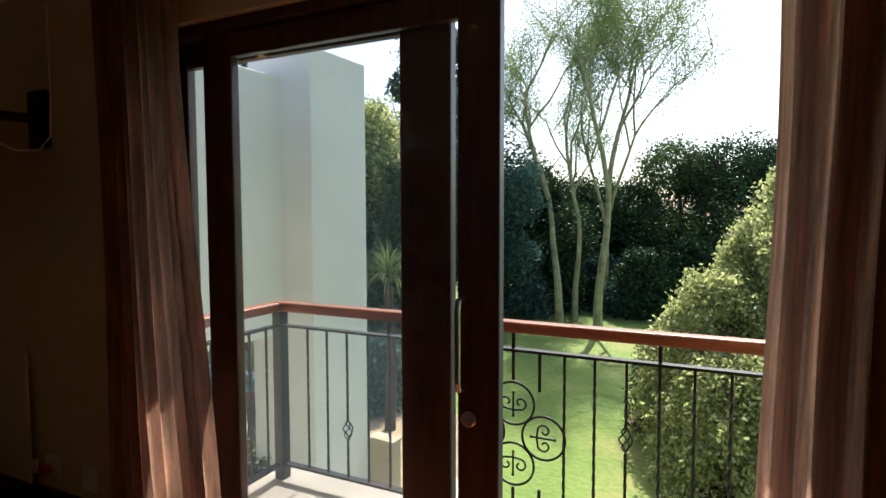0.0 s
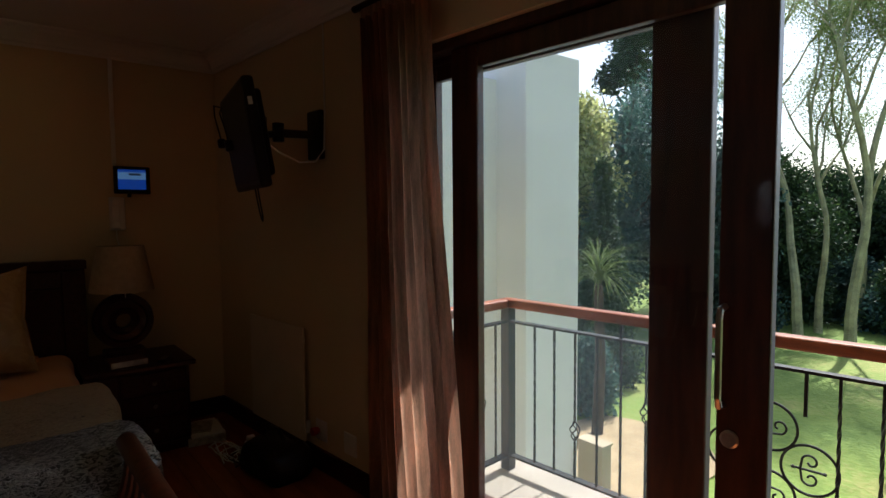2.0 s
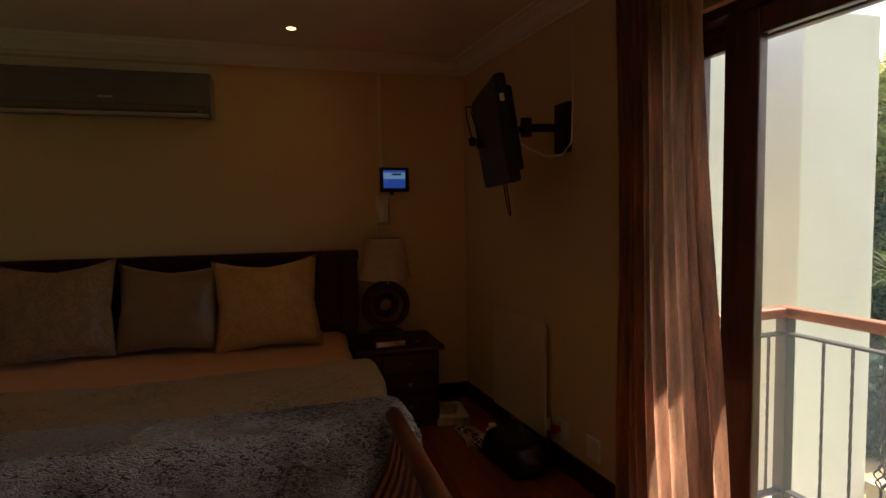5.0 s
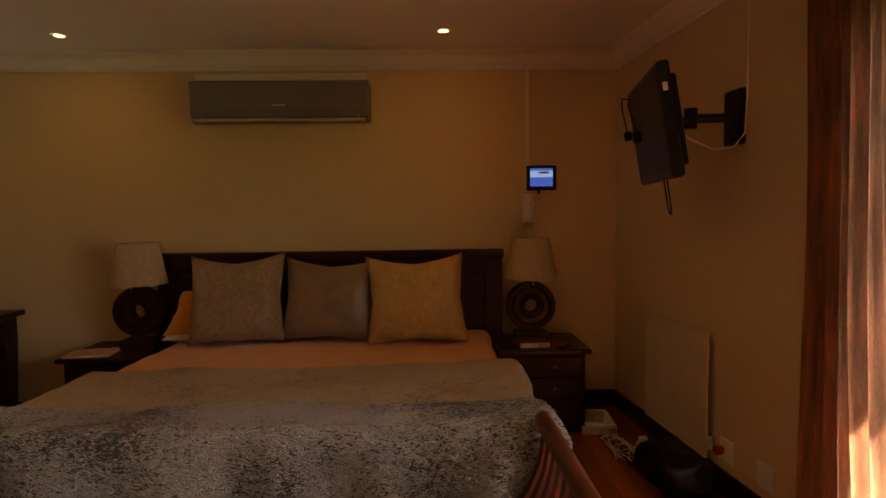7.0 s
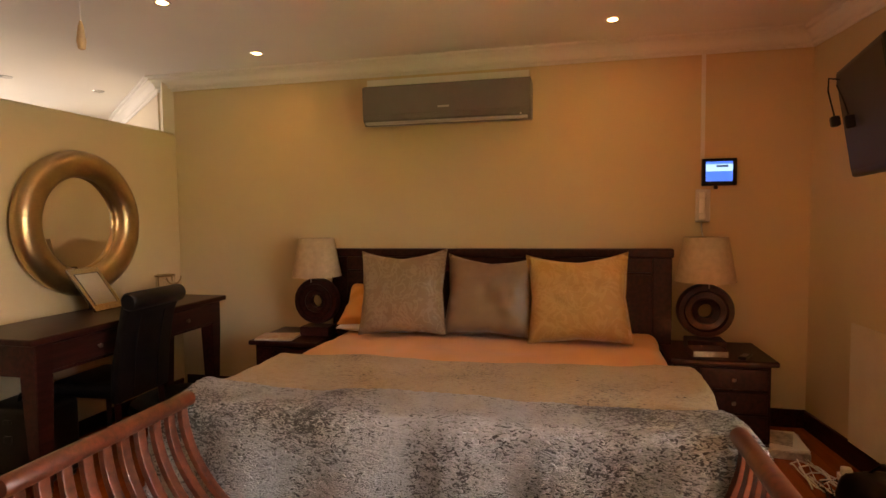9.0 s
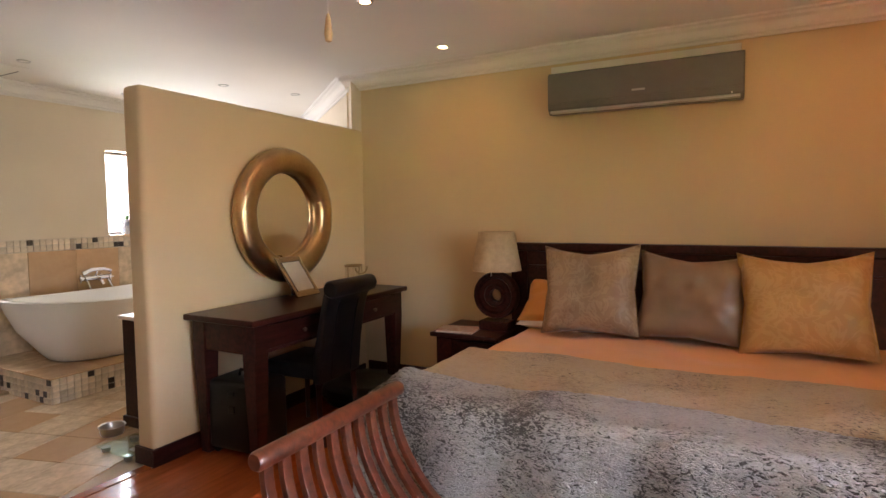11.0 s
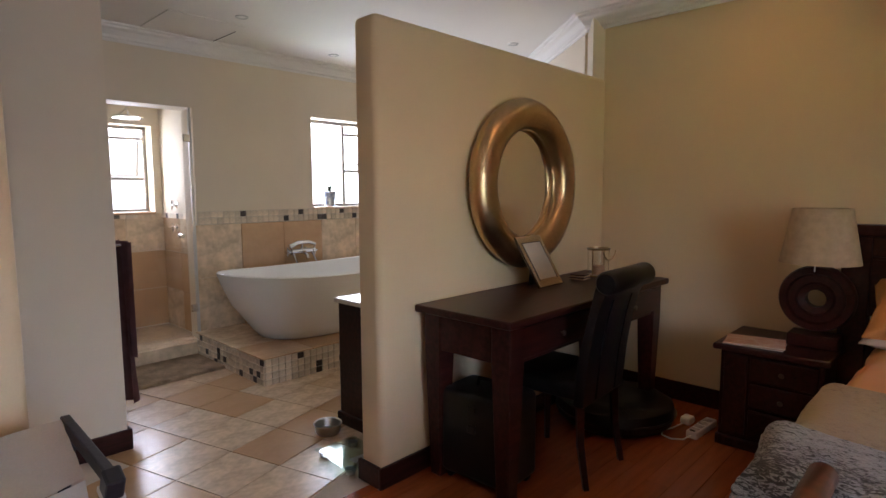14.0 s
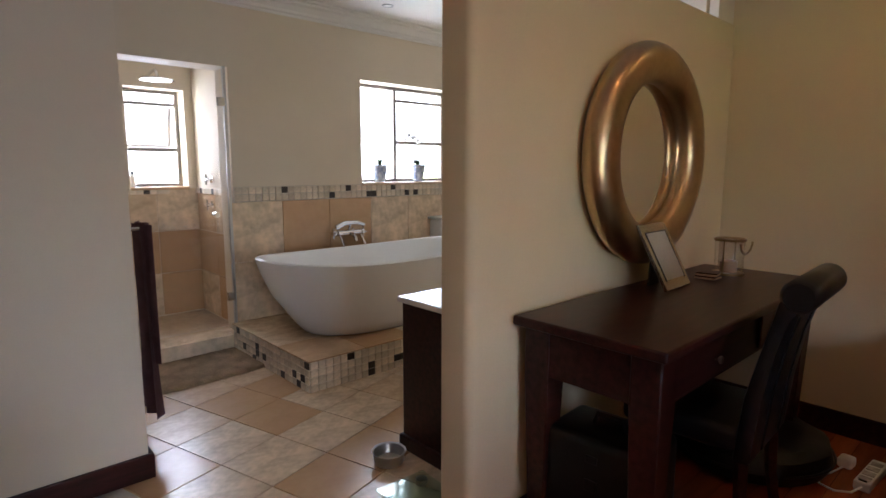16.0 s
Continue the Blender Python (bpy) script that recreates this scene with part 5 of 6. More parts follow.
# added emissive sheet: whitens both bath windows in place of outside daylight
structure("backdrop", box((-6.5, -1.0, -9.0, -8.95, -0.3, 3.6)), glow_mat("daylight_sheet_glow", (1.0, 1.0, 1.0), 0.30), "added glowing white sheet in place of daylight outside the bathroom windows", "backdrop")
# bath mat, towel, vanity, bowl, scale
RUG = mat("brown_shag", (0.60, 0.43, 0.26), 0.95, var=0.2, scale=9, fine=120, bump=0.6, bump_d=0.008)
rg = thing("bath_mat", pose(-2.15, -5.93, 0, 0, 0, 3), "brown shaggy bath mat before the shower", "bath mat")
bm = bmesh.new()
g = [[bm.verts.new((-0.40 + 0.8 * i / 60, -0.20 + 0.52 * j / 36, 0.006 + (0.016 + 0.010 * noise.noise(Vector((i * 0.9, j * 0.9, 0))) if 0 < i < 60 and 0 < j < 36 else 0))) for j in range(37)] for i in range(61)]
for a, b in zip(g, g[1:]):
    for j in range(36):
        bm.faces.new((a[j], b[j], b[j + 1], a[j + 1]))
bmesh.ops.solidify(bm, geom=bm.faces[:], thickness=-0.006)
part("woven_top", bm, RUG, rg, smooth=True)
tr = thing("towel_rail", pose(-1.56, -4.90, 1.06), "chrome towel rail on the end of the wall", "towel rail")
part("bar", tube([(-0.02, 0.0, 0), (-0.08, 0.0, 0), (-0.08, 0.0, 0.0), (-0.08, -0.45, 0)], 0.009, 10), CHROME, tr, smooth=True)
part("end_post", tube([(0.0, -0.45, 0), (-0.09, -0.45, 0)], 0.011, 10), CHROME, tr)
tw = thing("towel", pose(-1.64, -5.03, 1.0), "dark brown towel hanging from the rail", "towel")
bm = bmesh.new()
g = []
for i in range(41):
    s = i / 40
    row = []
    for j in range(15):
        t = j / 14
        z = 0.075 - 0.90 * s - (0.04 * t if s > 0.9 else 0)
        y = 0.16 - 0.30 * t * (0.75 + 0.25 * s)
        x = -0.035 * (1 - s) * 0.3 + 0.022 * math.sin(t * 11 + 2 * s) * (0.3 + s) - 0.035 * s
        row.append(bm.verts.new((x, y, z)))
    g.append(row)
for a, b in zip(g, g[1:]):
    for j in range(14):
        bm.faces.new((a[j], a[j + 1], b[j + 1], b[j]))
bmesh.ops.solidify(bm, geom=bm.faces[:], thickness=0.014)
part("front_drop", bm, TOWEL, tw, smooth=True)
bm = bmesh.new()
g = [[bm.verts.new((-0.05 + 0.02 * math.sin(j * 0.8), 0.14 - 0.02 * j, 0.075 - 0.018 * i)) for j in range(15)] for i in range(37)]
for a, b in zip(g, g[1:]):
    for j in range(14):
        bm.faces.new((a[j], a[j + 1], b[j + 1], b[j]))
bmesh.ops.solidify(bm, geom=bm.faces[:], thickness=0.014)
part("back_drop", bm, TOWEL, tw, smooth=True)
va = thing("vanity_cabinet", pose(-2.95, -3.88, 0), "dark wooden vanity cabinet with a white stone top", "vanity")
part("cabinet_body", box((-0.5, 0.41, -0.29, 0.28, 0.06, 0.715), bev=0.005), DARKWOOD, va)
part("plinth", box((-0.5, 0.43, -0.30, 0.28, 0.0, 0.07), bev=0.008), DARKWOOD, va)
part("countertop", box((-0.55, 0.43, -0.305, 0.285, 0.715, 0.742), bev=0.005), WHITETUB, va, "white stone counter")
bw = thing("pet_bowl", pose(-2.40, -4.10, 0), "stainless steel bowl on the tiled floor", "bowl")
part("bowl", lathe([(0.0, 0.004), (0.062, 0.0), (0.068, 0.012), (0.073, 0.052), (0.080, 0.056), (0.078, 0.059), (0.070, 0.055), (0.060, 0.012), (0.0, 0.010)], 36), STEEL, bw, smooth=True)
sl = thing("bathroom_scale", pose(-2.30, -3.75, 0, 0, 0, -4), "clear glass bathroom scale on metal feet", "scale")
part("glass_plate", box((-0.12, 0.12, -0.16, 0.16, 0.026, 0.034), bev=0.003), GREENGLASS, sl)
for s in (-1, 1):
    for t in (-1, 1):
        part("foot", lathe([(0.0, 0), (0.022, 0), (0.026, 0.026), (0.0, 0.026)], 16), STEEL, sl, m=pose(s * 0.085, t * 0.12, 0), smooth=True)
part("display", box((-0.05, 0.05, 0.06, 0.11, 0.034, 0.038), bev=0.001), STEEL, sl)
ci = thing("toilet_cistern", pose(-4.62, SOUTH + 0.10, 0.45), "white ceramic toilet cistern behind the bathtub", "cistern")
part("tank", box((-0.19, 0.19, -0.09, 0.09, 0.0, 0.40), bev=0.03, seg=3), WHITETUB, ci, smooth=True)
part("lid", box((-0.20, 0.20, -0.095, 0.10, 0.402, 0.43), bev=0.01, seg=3), WHITETUB, ci, smooth=True)

# ceiling fittings
GLOWBULB = glow_mat("warm_bulb", (1.0, 0.58, 0.22), 2.5)


def downlight(x, y, lit, label):
    d = thing("downlight", pose(x, y, CEIL), label, "downlight", "recessed downlights")
    part("trim_ring", lathe([(0.030, -0.003), (0.042, -0.006), (0.046, 0.0), (0.030, 0.0)], 28, close=True), STEEL, d, smooth=True)
    part("bulb", lathe([(0.0, -0.002), (0.028, -0.002), (0.028, 0.001), (0.0, 0.001)], 24), GLOWBULB if lit else WHITEPAINT, d)
    return d


BEDLIGHTS = ((-3.76, -0.06), (-3.83, -2.43), (-2.88, -2.41), (-2.88, -0.06), (-1.30, -0.06), (-1.30, -2.41))
for x, y in BEDLIGHTS:
    downlight(x, y, True, "small lit recessed ceiling downlight")
for x, y in ((-4.49, -4.39), (-3.88, -4.67), (-3.68, -5.75), (-2.6, -5.3)):
    downlight(x, y, False, "small unlit recessed ceiling downlight")
pc = thing("pull_cord", pose(-1.53, -1.58, CEIL), "ceiling pull cord with a wooden knob", "pull cord")
part("cord", tube([(0, 0, 0), (0, 0, -0.62)], 0.0015, 6), WHITEPAINT, pc)
part("knob", lathe([(0.0, -0.692), (0.009, -0.688), (0.012, -0.668), (0.007, -0.628), (0.003, -0.615), (0.0, -0.615)], 16), mat("pale_wood", (0.55, 0.38, 0.20), 0.5, var=0.15), pc, smooth=True)
part("ceiling_rose", lathe([(0.0, -0.02), (0.02, -0.018), (0.03, 0.0), (0.0, 0.0)], 18), WHITEPAINT, pc, smooth=True)
ht = thing("ceiling_hatch", pose(-2.45, -5.75, CEIL), "square white ceiling access hatch, slightly ajar", "hatch", "", "structure")
part("panel", box((-0.27, 0.27, -0.27, 0.27, -0.008, -0.001), bev=0.002), CEILING, ht)
part("gap", box((-0.276, -0.271, -0.27, 0.10, -0.010, -0.001)), BLACKPLASTIC, ht)

# ---- lamps of the place ----
WARM = (1.0, 0.50, 0.17)
for dx, dy in BEDLIGHTS:
    spot_lamp("downlight_lamp", dx, dy, CEIL - 0.03, 0.18 if dx < -3.5 else 0.32, WARM, 168)
WINDOWLIGHT = (0.90, 0.95, 1.0)
area_lamp("window_light_bath", look(((WX0 + WX1) / 2, SOUTH - T - 0.02, 1.62), ((WX0 + WX1) / 2, -4.0, 1.45)), WX1 - WX0, WZ1 - WZ0, 2.7, WINDOWLIGHT)
area_lamp("window_light_door", DOORWALL @ look((3.2, 0.30, 1.12), (3.2, -3.0, 0.95)), 2.3, 1.9, 1.5, (0.64, 0.82, 1.0), 95)
area_lamp("window_light_shower", look(((NX0 + NX1) / 2, SB - T - 0.02, 1.57), ((NX0 + NX1) / 2, -5.0, 1.4)), NX1 - NX0, NZ1 - NZ0, 1.3, WINDOWLIGHT)

# ---- balcony ----
RV, RU0, RU1 = 0.80, 2.02, 5.6          # railing line, from its corner
TILEGREY = mat("balcony_tile", (0.34, 0.30, 0.25), 0.6, var=0.12, scale=3)
structure("floor_balcony", box((RU0 - 0.12, RU1 + 0.6, 0.24, RV + 0.14, -0.30, -0.03), m=DOORWALL), TILEGREY, "pale tiled balcony floor slab", "balcony")
rl = thing("balcony_railing", DOORWALL, "black wrought-iron balcony railing with a red-brown wooden handrail", "railing")
part("handrail", box((RU0 - 0.03, RU1, RV - 0.035, RV + 0.035, 0.905, 0.955), bev=0.010, seg=3), RAILWOOD, rl, "red-brown varnished wooden handrail")
part("handrail", box((RU0 - 0.03, RU0 + 0.04, 0.26, RV - 0.036, 0.905, 0.955), bev=0.010, seg=3), RAILWOOD, rl, "red-brown varnished wooden handrail")
part("corner_post", box((RU0 - 0.025, RU0 + 0.035, RV - 0.03, RV + 0.03, -0.03, 0.904), bev=0.004), IRON, rl)
for zz in (0.826, 0.055):
    part("flat_bar", box((RU0 + 0.036, RU1, RV - 0.02, RV + 0.02, zz - 0.006, zz + 0.006)), IRON, rl)
    part("flat_bar", box((RU0 - 0.015, RU0 + 0.025, 0.26, RV - 0.031, zz - 0.006, zz + 0.006)), IRON, rl)


def baluster(u, v, knot=None, twist=True):
    """A square bar, twisted for a stretch; some carry a basket knot half way."""
    z0, z1 = 0.061, 0.820
    bm = bmesh.new()
    zs = [z0 + (z1 - z0) * k / 36 for k in range(37)]
    rings = []
    for z in zs:
        if knot and abs(z - knot) < 0.045:
            rings.append(None)
            continue
        ang = (z - 0.45) * 26 if twist and 0.15 < z < 0.72 else 0.0
        rings.append([bm.verts.new((u + 0.0072 * math.cos(ang + math.pi / 4 + k * math.pi / 2), v + 0.0072 * math.sin(ang + math.pi / 4 + k * math.pi / 2), z)) for k in range(4)])
    for a, b in zip(rings, rings[1:]):
        if a and b:
            for k in range(4):
                bm.faces.new((a[k], a[(k + 1) % 4], b[(k + 1) % 4], b[k]))
    b = part("baluster", bm, IRON, rl)
    if knot:
        kn = bmesh.new()
        for q in range(4):
            tube([(u + 0.026 * math.sin(math.pi * s) * math.cos(q * math.pi / 2 + 3.6 * s), v + 0.026 * math.sin(math.pi * s) * math.sin(q * math.pi / 2 + 3.6 * s), knot - 0.055 + 0.11 * s) for s in [k / 12 for k in range(13)]], 0.0035, 5, bm=kn)
        part("basket_knot", kn, IRON, b, "twisted iron basket knot")


def scroll_ring(u, z, r, turn):
    """A ring with a pair of inward scrolls and a small cross spear."""
    bm = tube([(r * math.cos(a), 0, r * math.sin(a)) for a in [2 * math.pi * k / 36 for k in range(37)]], 0.0055, 6)
    for s in (-1, 1):
        pts = []
        for k in range(22):
            t = k / 21
            a = -1.2 + 5.6 * t
            q = 0.030 * (1 - 0.72 * t)
            pts.append((s * (0.032 + q * math.cos(a)), 0, 0.004 + q * math.sin(a)))
        tube([(0, 0, -0.03)] + pts, 0.0045, 6, bm=bm)
    tube([(0, 0, -0.055), (0, 0, 0.05)], 0.0045, 6, bm=bm)
    for s in (-1, 1):
        ball = lathe([(0.0, -0.008), (0.007, -0.004), (0.007, 0.004), (0.0, 0.008)], 8)
        ball.transform(pose(0, 0, 0.05 if s > 0 else -0.055))
        join(bm, ball)
    bm.transform(pose(u, RV, z, 0, turn, 0))
    part("scroll_ring", bm, IRON, rl, "wrought-iron ring with scrolls")


PITCH = 0.127
RC, RZ = 3.36, 0.445      # centre of the rosette
for k in range(8):
    baluster(2.211 + PITCH * k, RV, {2: 0.31, 5: 0.50}.get(k))
for k in range(17):
    u = 3.588 + PITCH * k
    if u < RU1 - 0.05:
        baluster(u, RV, {2: 0.50, 7: 0.31, 12: 0.50}.get(k))
for du, za, zb in ((-0.12, 0.21, 0.65), (0.0, 0.20, 0.69), (0.12, 0.21, 0.65)):
    for z0, z1 in ((0.061, za), (zb, 0.820)):
        part("baluster", box((RC + du - 0.006, RC + du + 0.006, RV - 0.006, RV + 0.006, z0, z1)), IRON, rl)
for a in range(4):
    scroll_ring(RC + 0.138 * math.sin(a * math.pi / 2), RZ + 0.138 * math.cos(a * math.pi / 2), 0.096, 90 * a)
for j in range(4):
    baluster(RU0 + 0.005, 0.33 + 0.12 * j, 0.40 if j == 2 else None)
for uu in (2.211 + PITCH * 4, RC, 3.588 + PITCH * 3, 3.588 + PITCH * 10):
    part("handrail_stay", box((uu - 0.007, uu + 0.007, RV - 0.007, RV + 0.007, 0.832, 0.904)), IRON, rl)

# ---- the house wing outside, the pool terrace ----
GZ = -2.9
WINGX, PILX, PY0, PY1 = -5.48, -4.95, 5.21, 6.29
wing = thing("house_wing", pose(-6.5, 4.0, GZ), "pale grey plastered house wing with a tall chimney pillar", "house")
MH = pose(6.5, -4.0, -GZ)
part("wall", box((-8.5, WINGX, 1.9, PY1 - 0.3, -0.12, 3.21), bev=0.02, m=MH), EXTERIOR, wing)
part("pillar", box((WINGX - 0.6, PILX, PY0, PY1, GZ - 0.2, 3.53), bev=0.02, m=MH), EXTERIOR, wing, "tall plastered chimney pillar")
part("lower_wall", box((-8.5, -8.2, 1.9, PY1 - 0.4, GZ - 0.2, -0.12), m=MH), EXTERIOR, wing)
part("column", box((WINGX - 0.35, WINGX - 0.02, 2.1, 2.5, GZ - 0.2, -0.12), bev=0.01, m=MH), EXTERIOR, wing)
SANDPLASTER = mat("sandy_plaster", (0.40, 0.335, 0.23), 0.85, var=0.08, scale=1.5, fine=60, bump=0.25)
lw = thing("garden_wall", pose(-4.7, 6.6, GZ), "low plastered garden wall at the foot of the pillar", "garden wall")
part("wall", box((-0.25, 0.16, -0.30, -0.08, -0.1, 1.08), bev=0.015), SANDPLASTER, lw)
part("coping", box((-0.27, 0.18, -0.31, -0.06, 1.082, 1.12), bev=0.012), SANDPLASTER, lw)
structure("terrace", box((-14, -3.6, 0.5, 8.0, GZ - 0.3, GZ + 0.03)), mat("terrace_paving", (0.50, 0.44, 0.34), 0.8, var=0.12, scale=2), "pale sandy paved terrace beside the pool", "terrace")
po = thing("swimming_pool", pose(-11.5, 7.0, GZ + 0.03), "turquoise swimming pool with a pale coping", "pool")
part("water", box((-2.0, 2.0, -3.0, 3.0, 0.0, 0.03)), mat("pool_water", (0.05, 0.42, 0.48), 0.08, var=0.1, scale=2, bump=0.2), po)
for q in ((-2.3, -2.0, -3.3, 3.3), (2.0, 2.3, -3.3, 3.3), (-2.0, 2.0, -3.3, -3.0), (-2.0, 2.0, 3.0, 3.3)):
    part("coping", box((*q, 0.0, 0.06), bev=0.01), EXTERIOR, po)
shell = thing("bedroom_facade", pose(-1.2, 1.5, GZ), "plastered outer face of the house under the balcony", "house")
part("lower_storey", box((-4.3, 6.6, 0.0, 0.22, -0.2, 2.58), m=pose(0, 0, 0, 0, 0, 4.8)), EXTERIOR, shell)

# ---- garden ----
def yard(right, ahead, z=GZ):
    """Garden axes: turned 30.4 degrees against the house."""
    return Vector((0.8625 * right - 0.506 * ahead, 0.506 * right + 0.8625 * ahead, z))


LAWN = bpy.data.materials.new("lawn_grass")
LAWN.use_nodes = True
lt = LAWN.node_tree
lb = lt.nodes["Principled BSDF"]
lb.inputs["Roughness"].default_value = 0.9
lco = lt.nodes.new("ShaderNodeTexCoord")
ln1, ln2 = lt.nodes.new("ShaderNodeTexNoise"), lt.nodes.new("ShaderNodeTexNoise")
ln1.inputs["Scale"].default_value, ln1.inputs["Detail"].default_value = 0.35, 6
ln2.inputs["Scale"].default_value, ln2.inputs["Detail"].default_value = 9.0, 6
lr = lt.nodes.new("ShaderNodeValToRGB")
for pos, col in ((0.30, (0.085, 0.150, 0.022)), (0.55, (0.165, 0.235, 0.040))):
    e = lr.color_ramp.elements[0 if pos < 0.4 else 1]
    e.position, e.color = pos, (*col, 1)
e = lr.color_ramp.elements.new(0.72)
e.color = (0.30, 0.27, 0.09, 1)
ma = lt.nodes.new("ShaderNodeMath")
ma.operation = "MULTIPLY_ADD"
ma.inputs[1].default_value = 0.30
lt.links.new(lco.outputs["Object"], ln1.inputs[0])
lt.links.new(lco.outputs["Object"], ln2.inputs[0])
lt.links.new(ln2.outputs[0], ma.inputs[0])
mb = lt.nodes.new("ShaderNodeMath")
mb.operation = "MULTIPLY"
mb.inputs[1].default_value = 0.72
lt.links.new(ln1.outputs[0], mb.inputs[0])
lt.links.new(mb.outputs[0], ma.inputs[2])
lt.links.new(ma.outputs[0], lr.inputs[0])
lt.links.new(lr.outputs[0], lb.inputs["Base Color"])
lbp = lt.nodes.new("ShaderNodeBump")
lbp.inputs["Strength"].default_value, lbp.inputs["Distance"].default_value = 0.8, 0.05
lt.links.new(ln2.outputs[0], lbp.inputs["Height"])
lt.links.new(lbp.outputs[0], lb.inputs["Normal"])

bm = bmesh.new()
bmesh.ops.create_grid(bm, x_segments=60, y_segments=60, size=400, matrix=pose(0, 0, 0))
for v in bm.verts:
    v.co.z = GZ
structure("ground", bm, LAWN, "green mown lawn with dry sandy patches", "lawn")
bm = bmesh.new()
rim = [bm.verts.new((1.5 * math.cos(a) * (1 + 0.18 * noise.noise(Vector((2 * math.cos(a), 2 * math.sin(a), 3)))), 1.9 * math.sin(a) * (1 + 0.18 * noise.noise(Vector((2 * math.cos(a), 2 * math.sin(a), 7)))), 0.0)) for a in [2 * math.pi * k / 48 for k in range(48)]]
bm.faces.new(rim)
structure("ground_sand", bm, mat("dry_sandy_soil", (0.36, 0.27, 0.155), 0.95, var=0.15, scale=2.5, fine=40, bump=0.4), "dry sandy patch of ground at the lawn's edge", "ground").matrix_world = pose(-5.75, 8.5, GZ + 0.035)
SOIL = mat("bare_soil", (0.12, 0.065, 0.038), 0.95, var=0.3, scale=3, fine=40, bump=0.6)


def leaf_mat(name, color, color2, trans=0.35):
    m = bpy.data.materials.new(name)
    m.use_nodes = True
    t = m.node_tree
    t.nodes.remove(t.nodes["Principled BSDF"])
    geo, ramp = t.nodes.new("ShaderNodeNewGeometry"), t.nodes.new("ShaderNodeValToRGB")
    ramp.color_ramp.elements[0].color, ramp.color_ramp.elements[1].color = (*color2, 1), (*color, 1)
    t.links.new(geo.outputs["Random Per Island"], ramp.inputs[0])
    di, tl, gl, m1, m2 = (t.nodes.new(n) for n in ("ShaderNodeBsdfDiffuse", "ShaderNodeBsdfTranslucent", "ShaderNodeBsdfGlossy", "ShaderNodeMixShader", "ShaderNodeMixShader"))
    gl.inputs["Roughness"].default_value = 0.45
    gl.inputs["Color"].default_value = (0.5, 0.5, 0.5, 1)
    m1.inputs[0].default_value, m2.inputs[0].default_value = trans, 0.05
    t.links.new(ramp.outputs[0], di.inputs[0])
    t.links.new(ramp.outputs[0], tl.inputs[0])
    t.links.new(di.outputs[0], m1.inputs[1])
    t.links.new(tl.outputs[0], m1.inputs[2])
    t.links.new(m1.outputs[0], m2.inputs[1])
    t.links.new(gl.outputs[0], m2.inputs[2])
    t.links.new(m2.outputs[0], t.nodes["Material Output"].inputs[0])
    return m


DARKLEAF = leaf_mat("dark_evergreen_leaf", (0.045, 0.085, 0.030), (0.012, 0.028, 0.012), 0.2)
# green lifted towards blue: glare haze is put into this leaf colour
HAZEDLEAF = leaf_mat("blue_hazed_leaf", (0.09, 0.17, 0.14), (0.03, 0.07, 0.06), 0.5)
BRIGHTLEAF = leaf_mat("yellow_green_leaf", (0.68, 0.68, 0.30), (0.16, 0.20, 0.07), 0.65)
MIDLEAF = leaf_mat("mid_green_leaf", (0.10, 0.15, 0.04), (0.03, 0.06, 0.018), 0.35)
FEVERLEAF = leaf_mat("feathery_pale_leaf", (0.28, 0.34, 0.13), (0.13, 0.19, 0.07), 0.5)
PALEBARK = mat("pale_yellow_bark", (0.34, 0.31, 0.17), 0.85, var=0.25, scale=3, fine=25, bump=0.6, bump_d=0.02)
DARKBARK = mat("dark_bark", (0.06, 0.045, 0.03), 0.9, var=0.3, scale=3, fine=20, bump=0.6, bump_d=0.02)


def leaves_mesh(name, centres, per, spread, size, slim, seed, material, parent, droop=0.0, label=""):
    """Many small leaves scattered round the given centres (numpy n x 3)."""
    rs = np.random.RandomState(seed)
    c = np.repeat(np.asarray(centres, float), per, axis=0)
    n = len(c)
    d = rs.normal(size=(n, 3))
    d /= np.linalg.norm(d, axis=1)[:, None]
    c = c + d * (rs.rand(n, 1) ** 0.5) * spread
    a = rs.normal(size=(n, 3))
    a[:, 2] -= droop
    a /= np.linalg.norm(a, axis=1)[:, None]
    b = np.cross(a, rs.normal(size=(n, 3)))
    b /= np.linalg.norm(b, axis=1)[:, None]
    s = size * (0.6 + 0.8 * rs.rand(n, 1))
    verts = np.stack([c, c + a * s * 0.5 + b * s * slim, c + a * s, c + a * s * 0.5 - b * s * slim], axis=1).reshape(-1, 3)
    me = bpy.data.meshes.new(name)
    me.from_pydata(verts.tolist(), [], [(4 * k, 4 * k + 1, 4 * k + 2, 4 * k + 3) for k in range(n)])
    me.materials.append(material)
    ob = new(name, me)
    ob.parent = parent
    return tagged(ob, label)


def crown_points(rx, rz, zc, n, seed, lumps=9, hollow=0.55):
    """Clump centres of an uneven crown made of several lobes."""
    rs = np.random.RandomState(seed)
    lob = rs.normal(size=(lumps, 3))
    lob /= np.linalg.norm(lob, axis=1)[:, None]
    lob *= np.array([rx * 0.62, rx * 0.62, rz * 0.66])
    rad = (0.30 + 0.28 * rs.rand(lumps)) * min(rx, rz)
    w = rs.randint(0, lumps, n)
    d = rs.normal(size=(n, 3))
    d /= np.linalg.norm(d, axis=1)[:, None]
    p = lob[w] + d * (rad[w] * (hollow + (1 - hollow) * rs.rand(n)) ** 1.0)[:, None] * 1.15
    p[:, 2] += zc
    return p


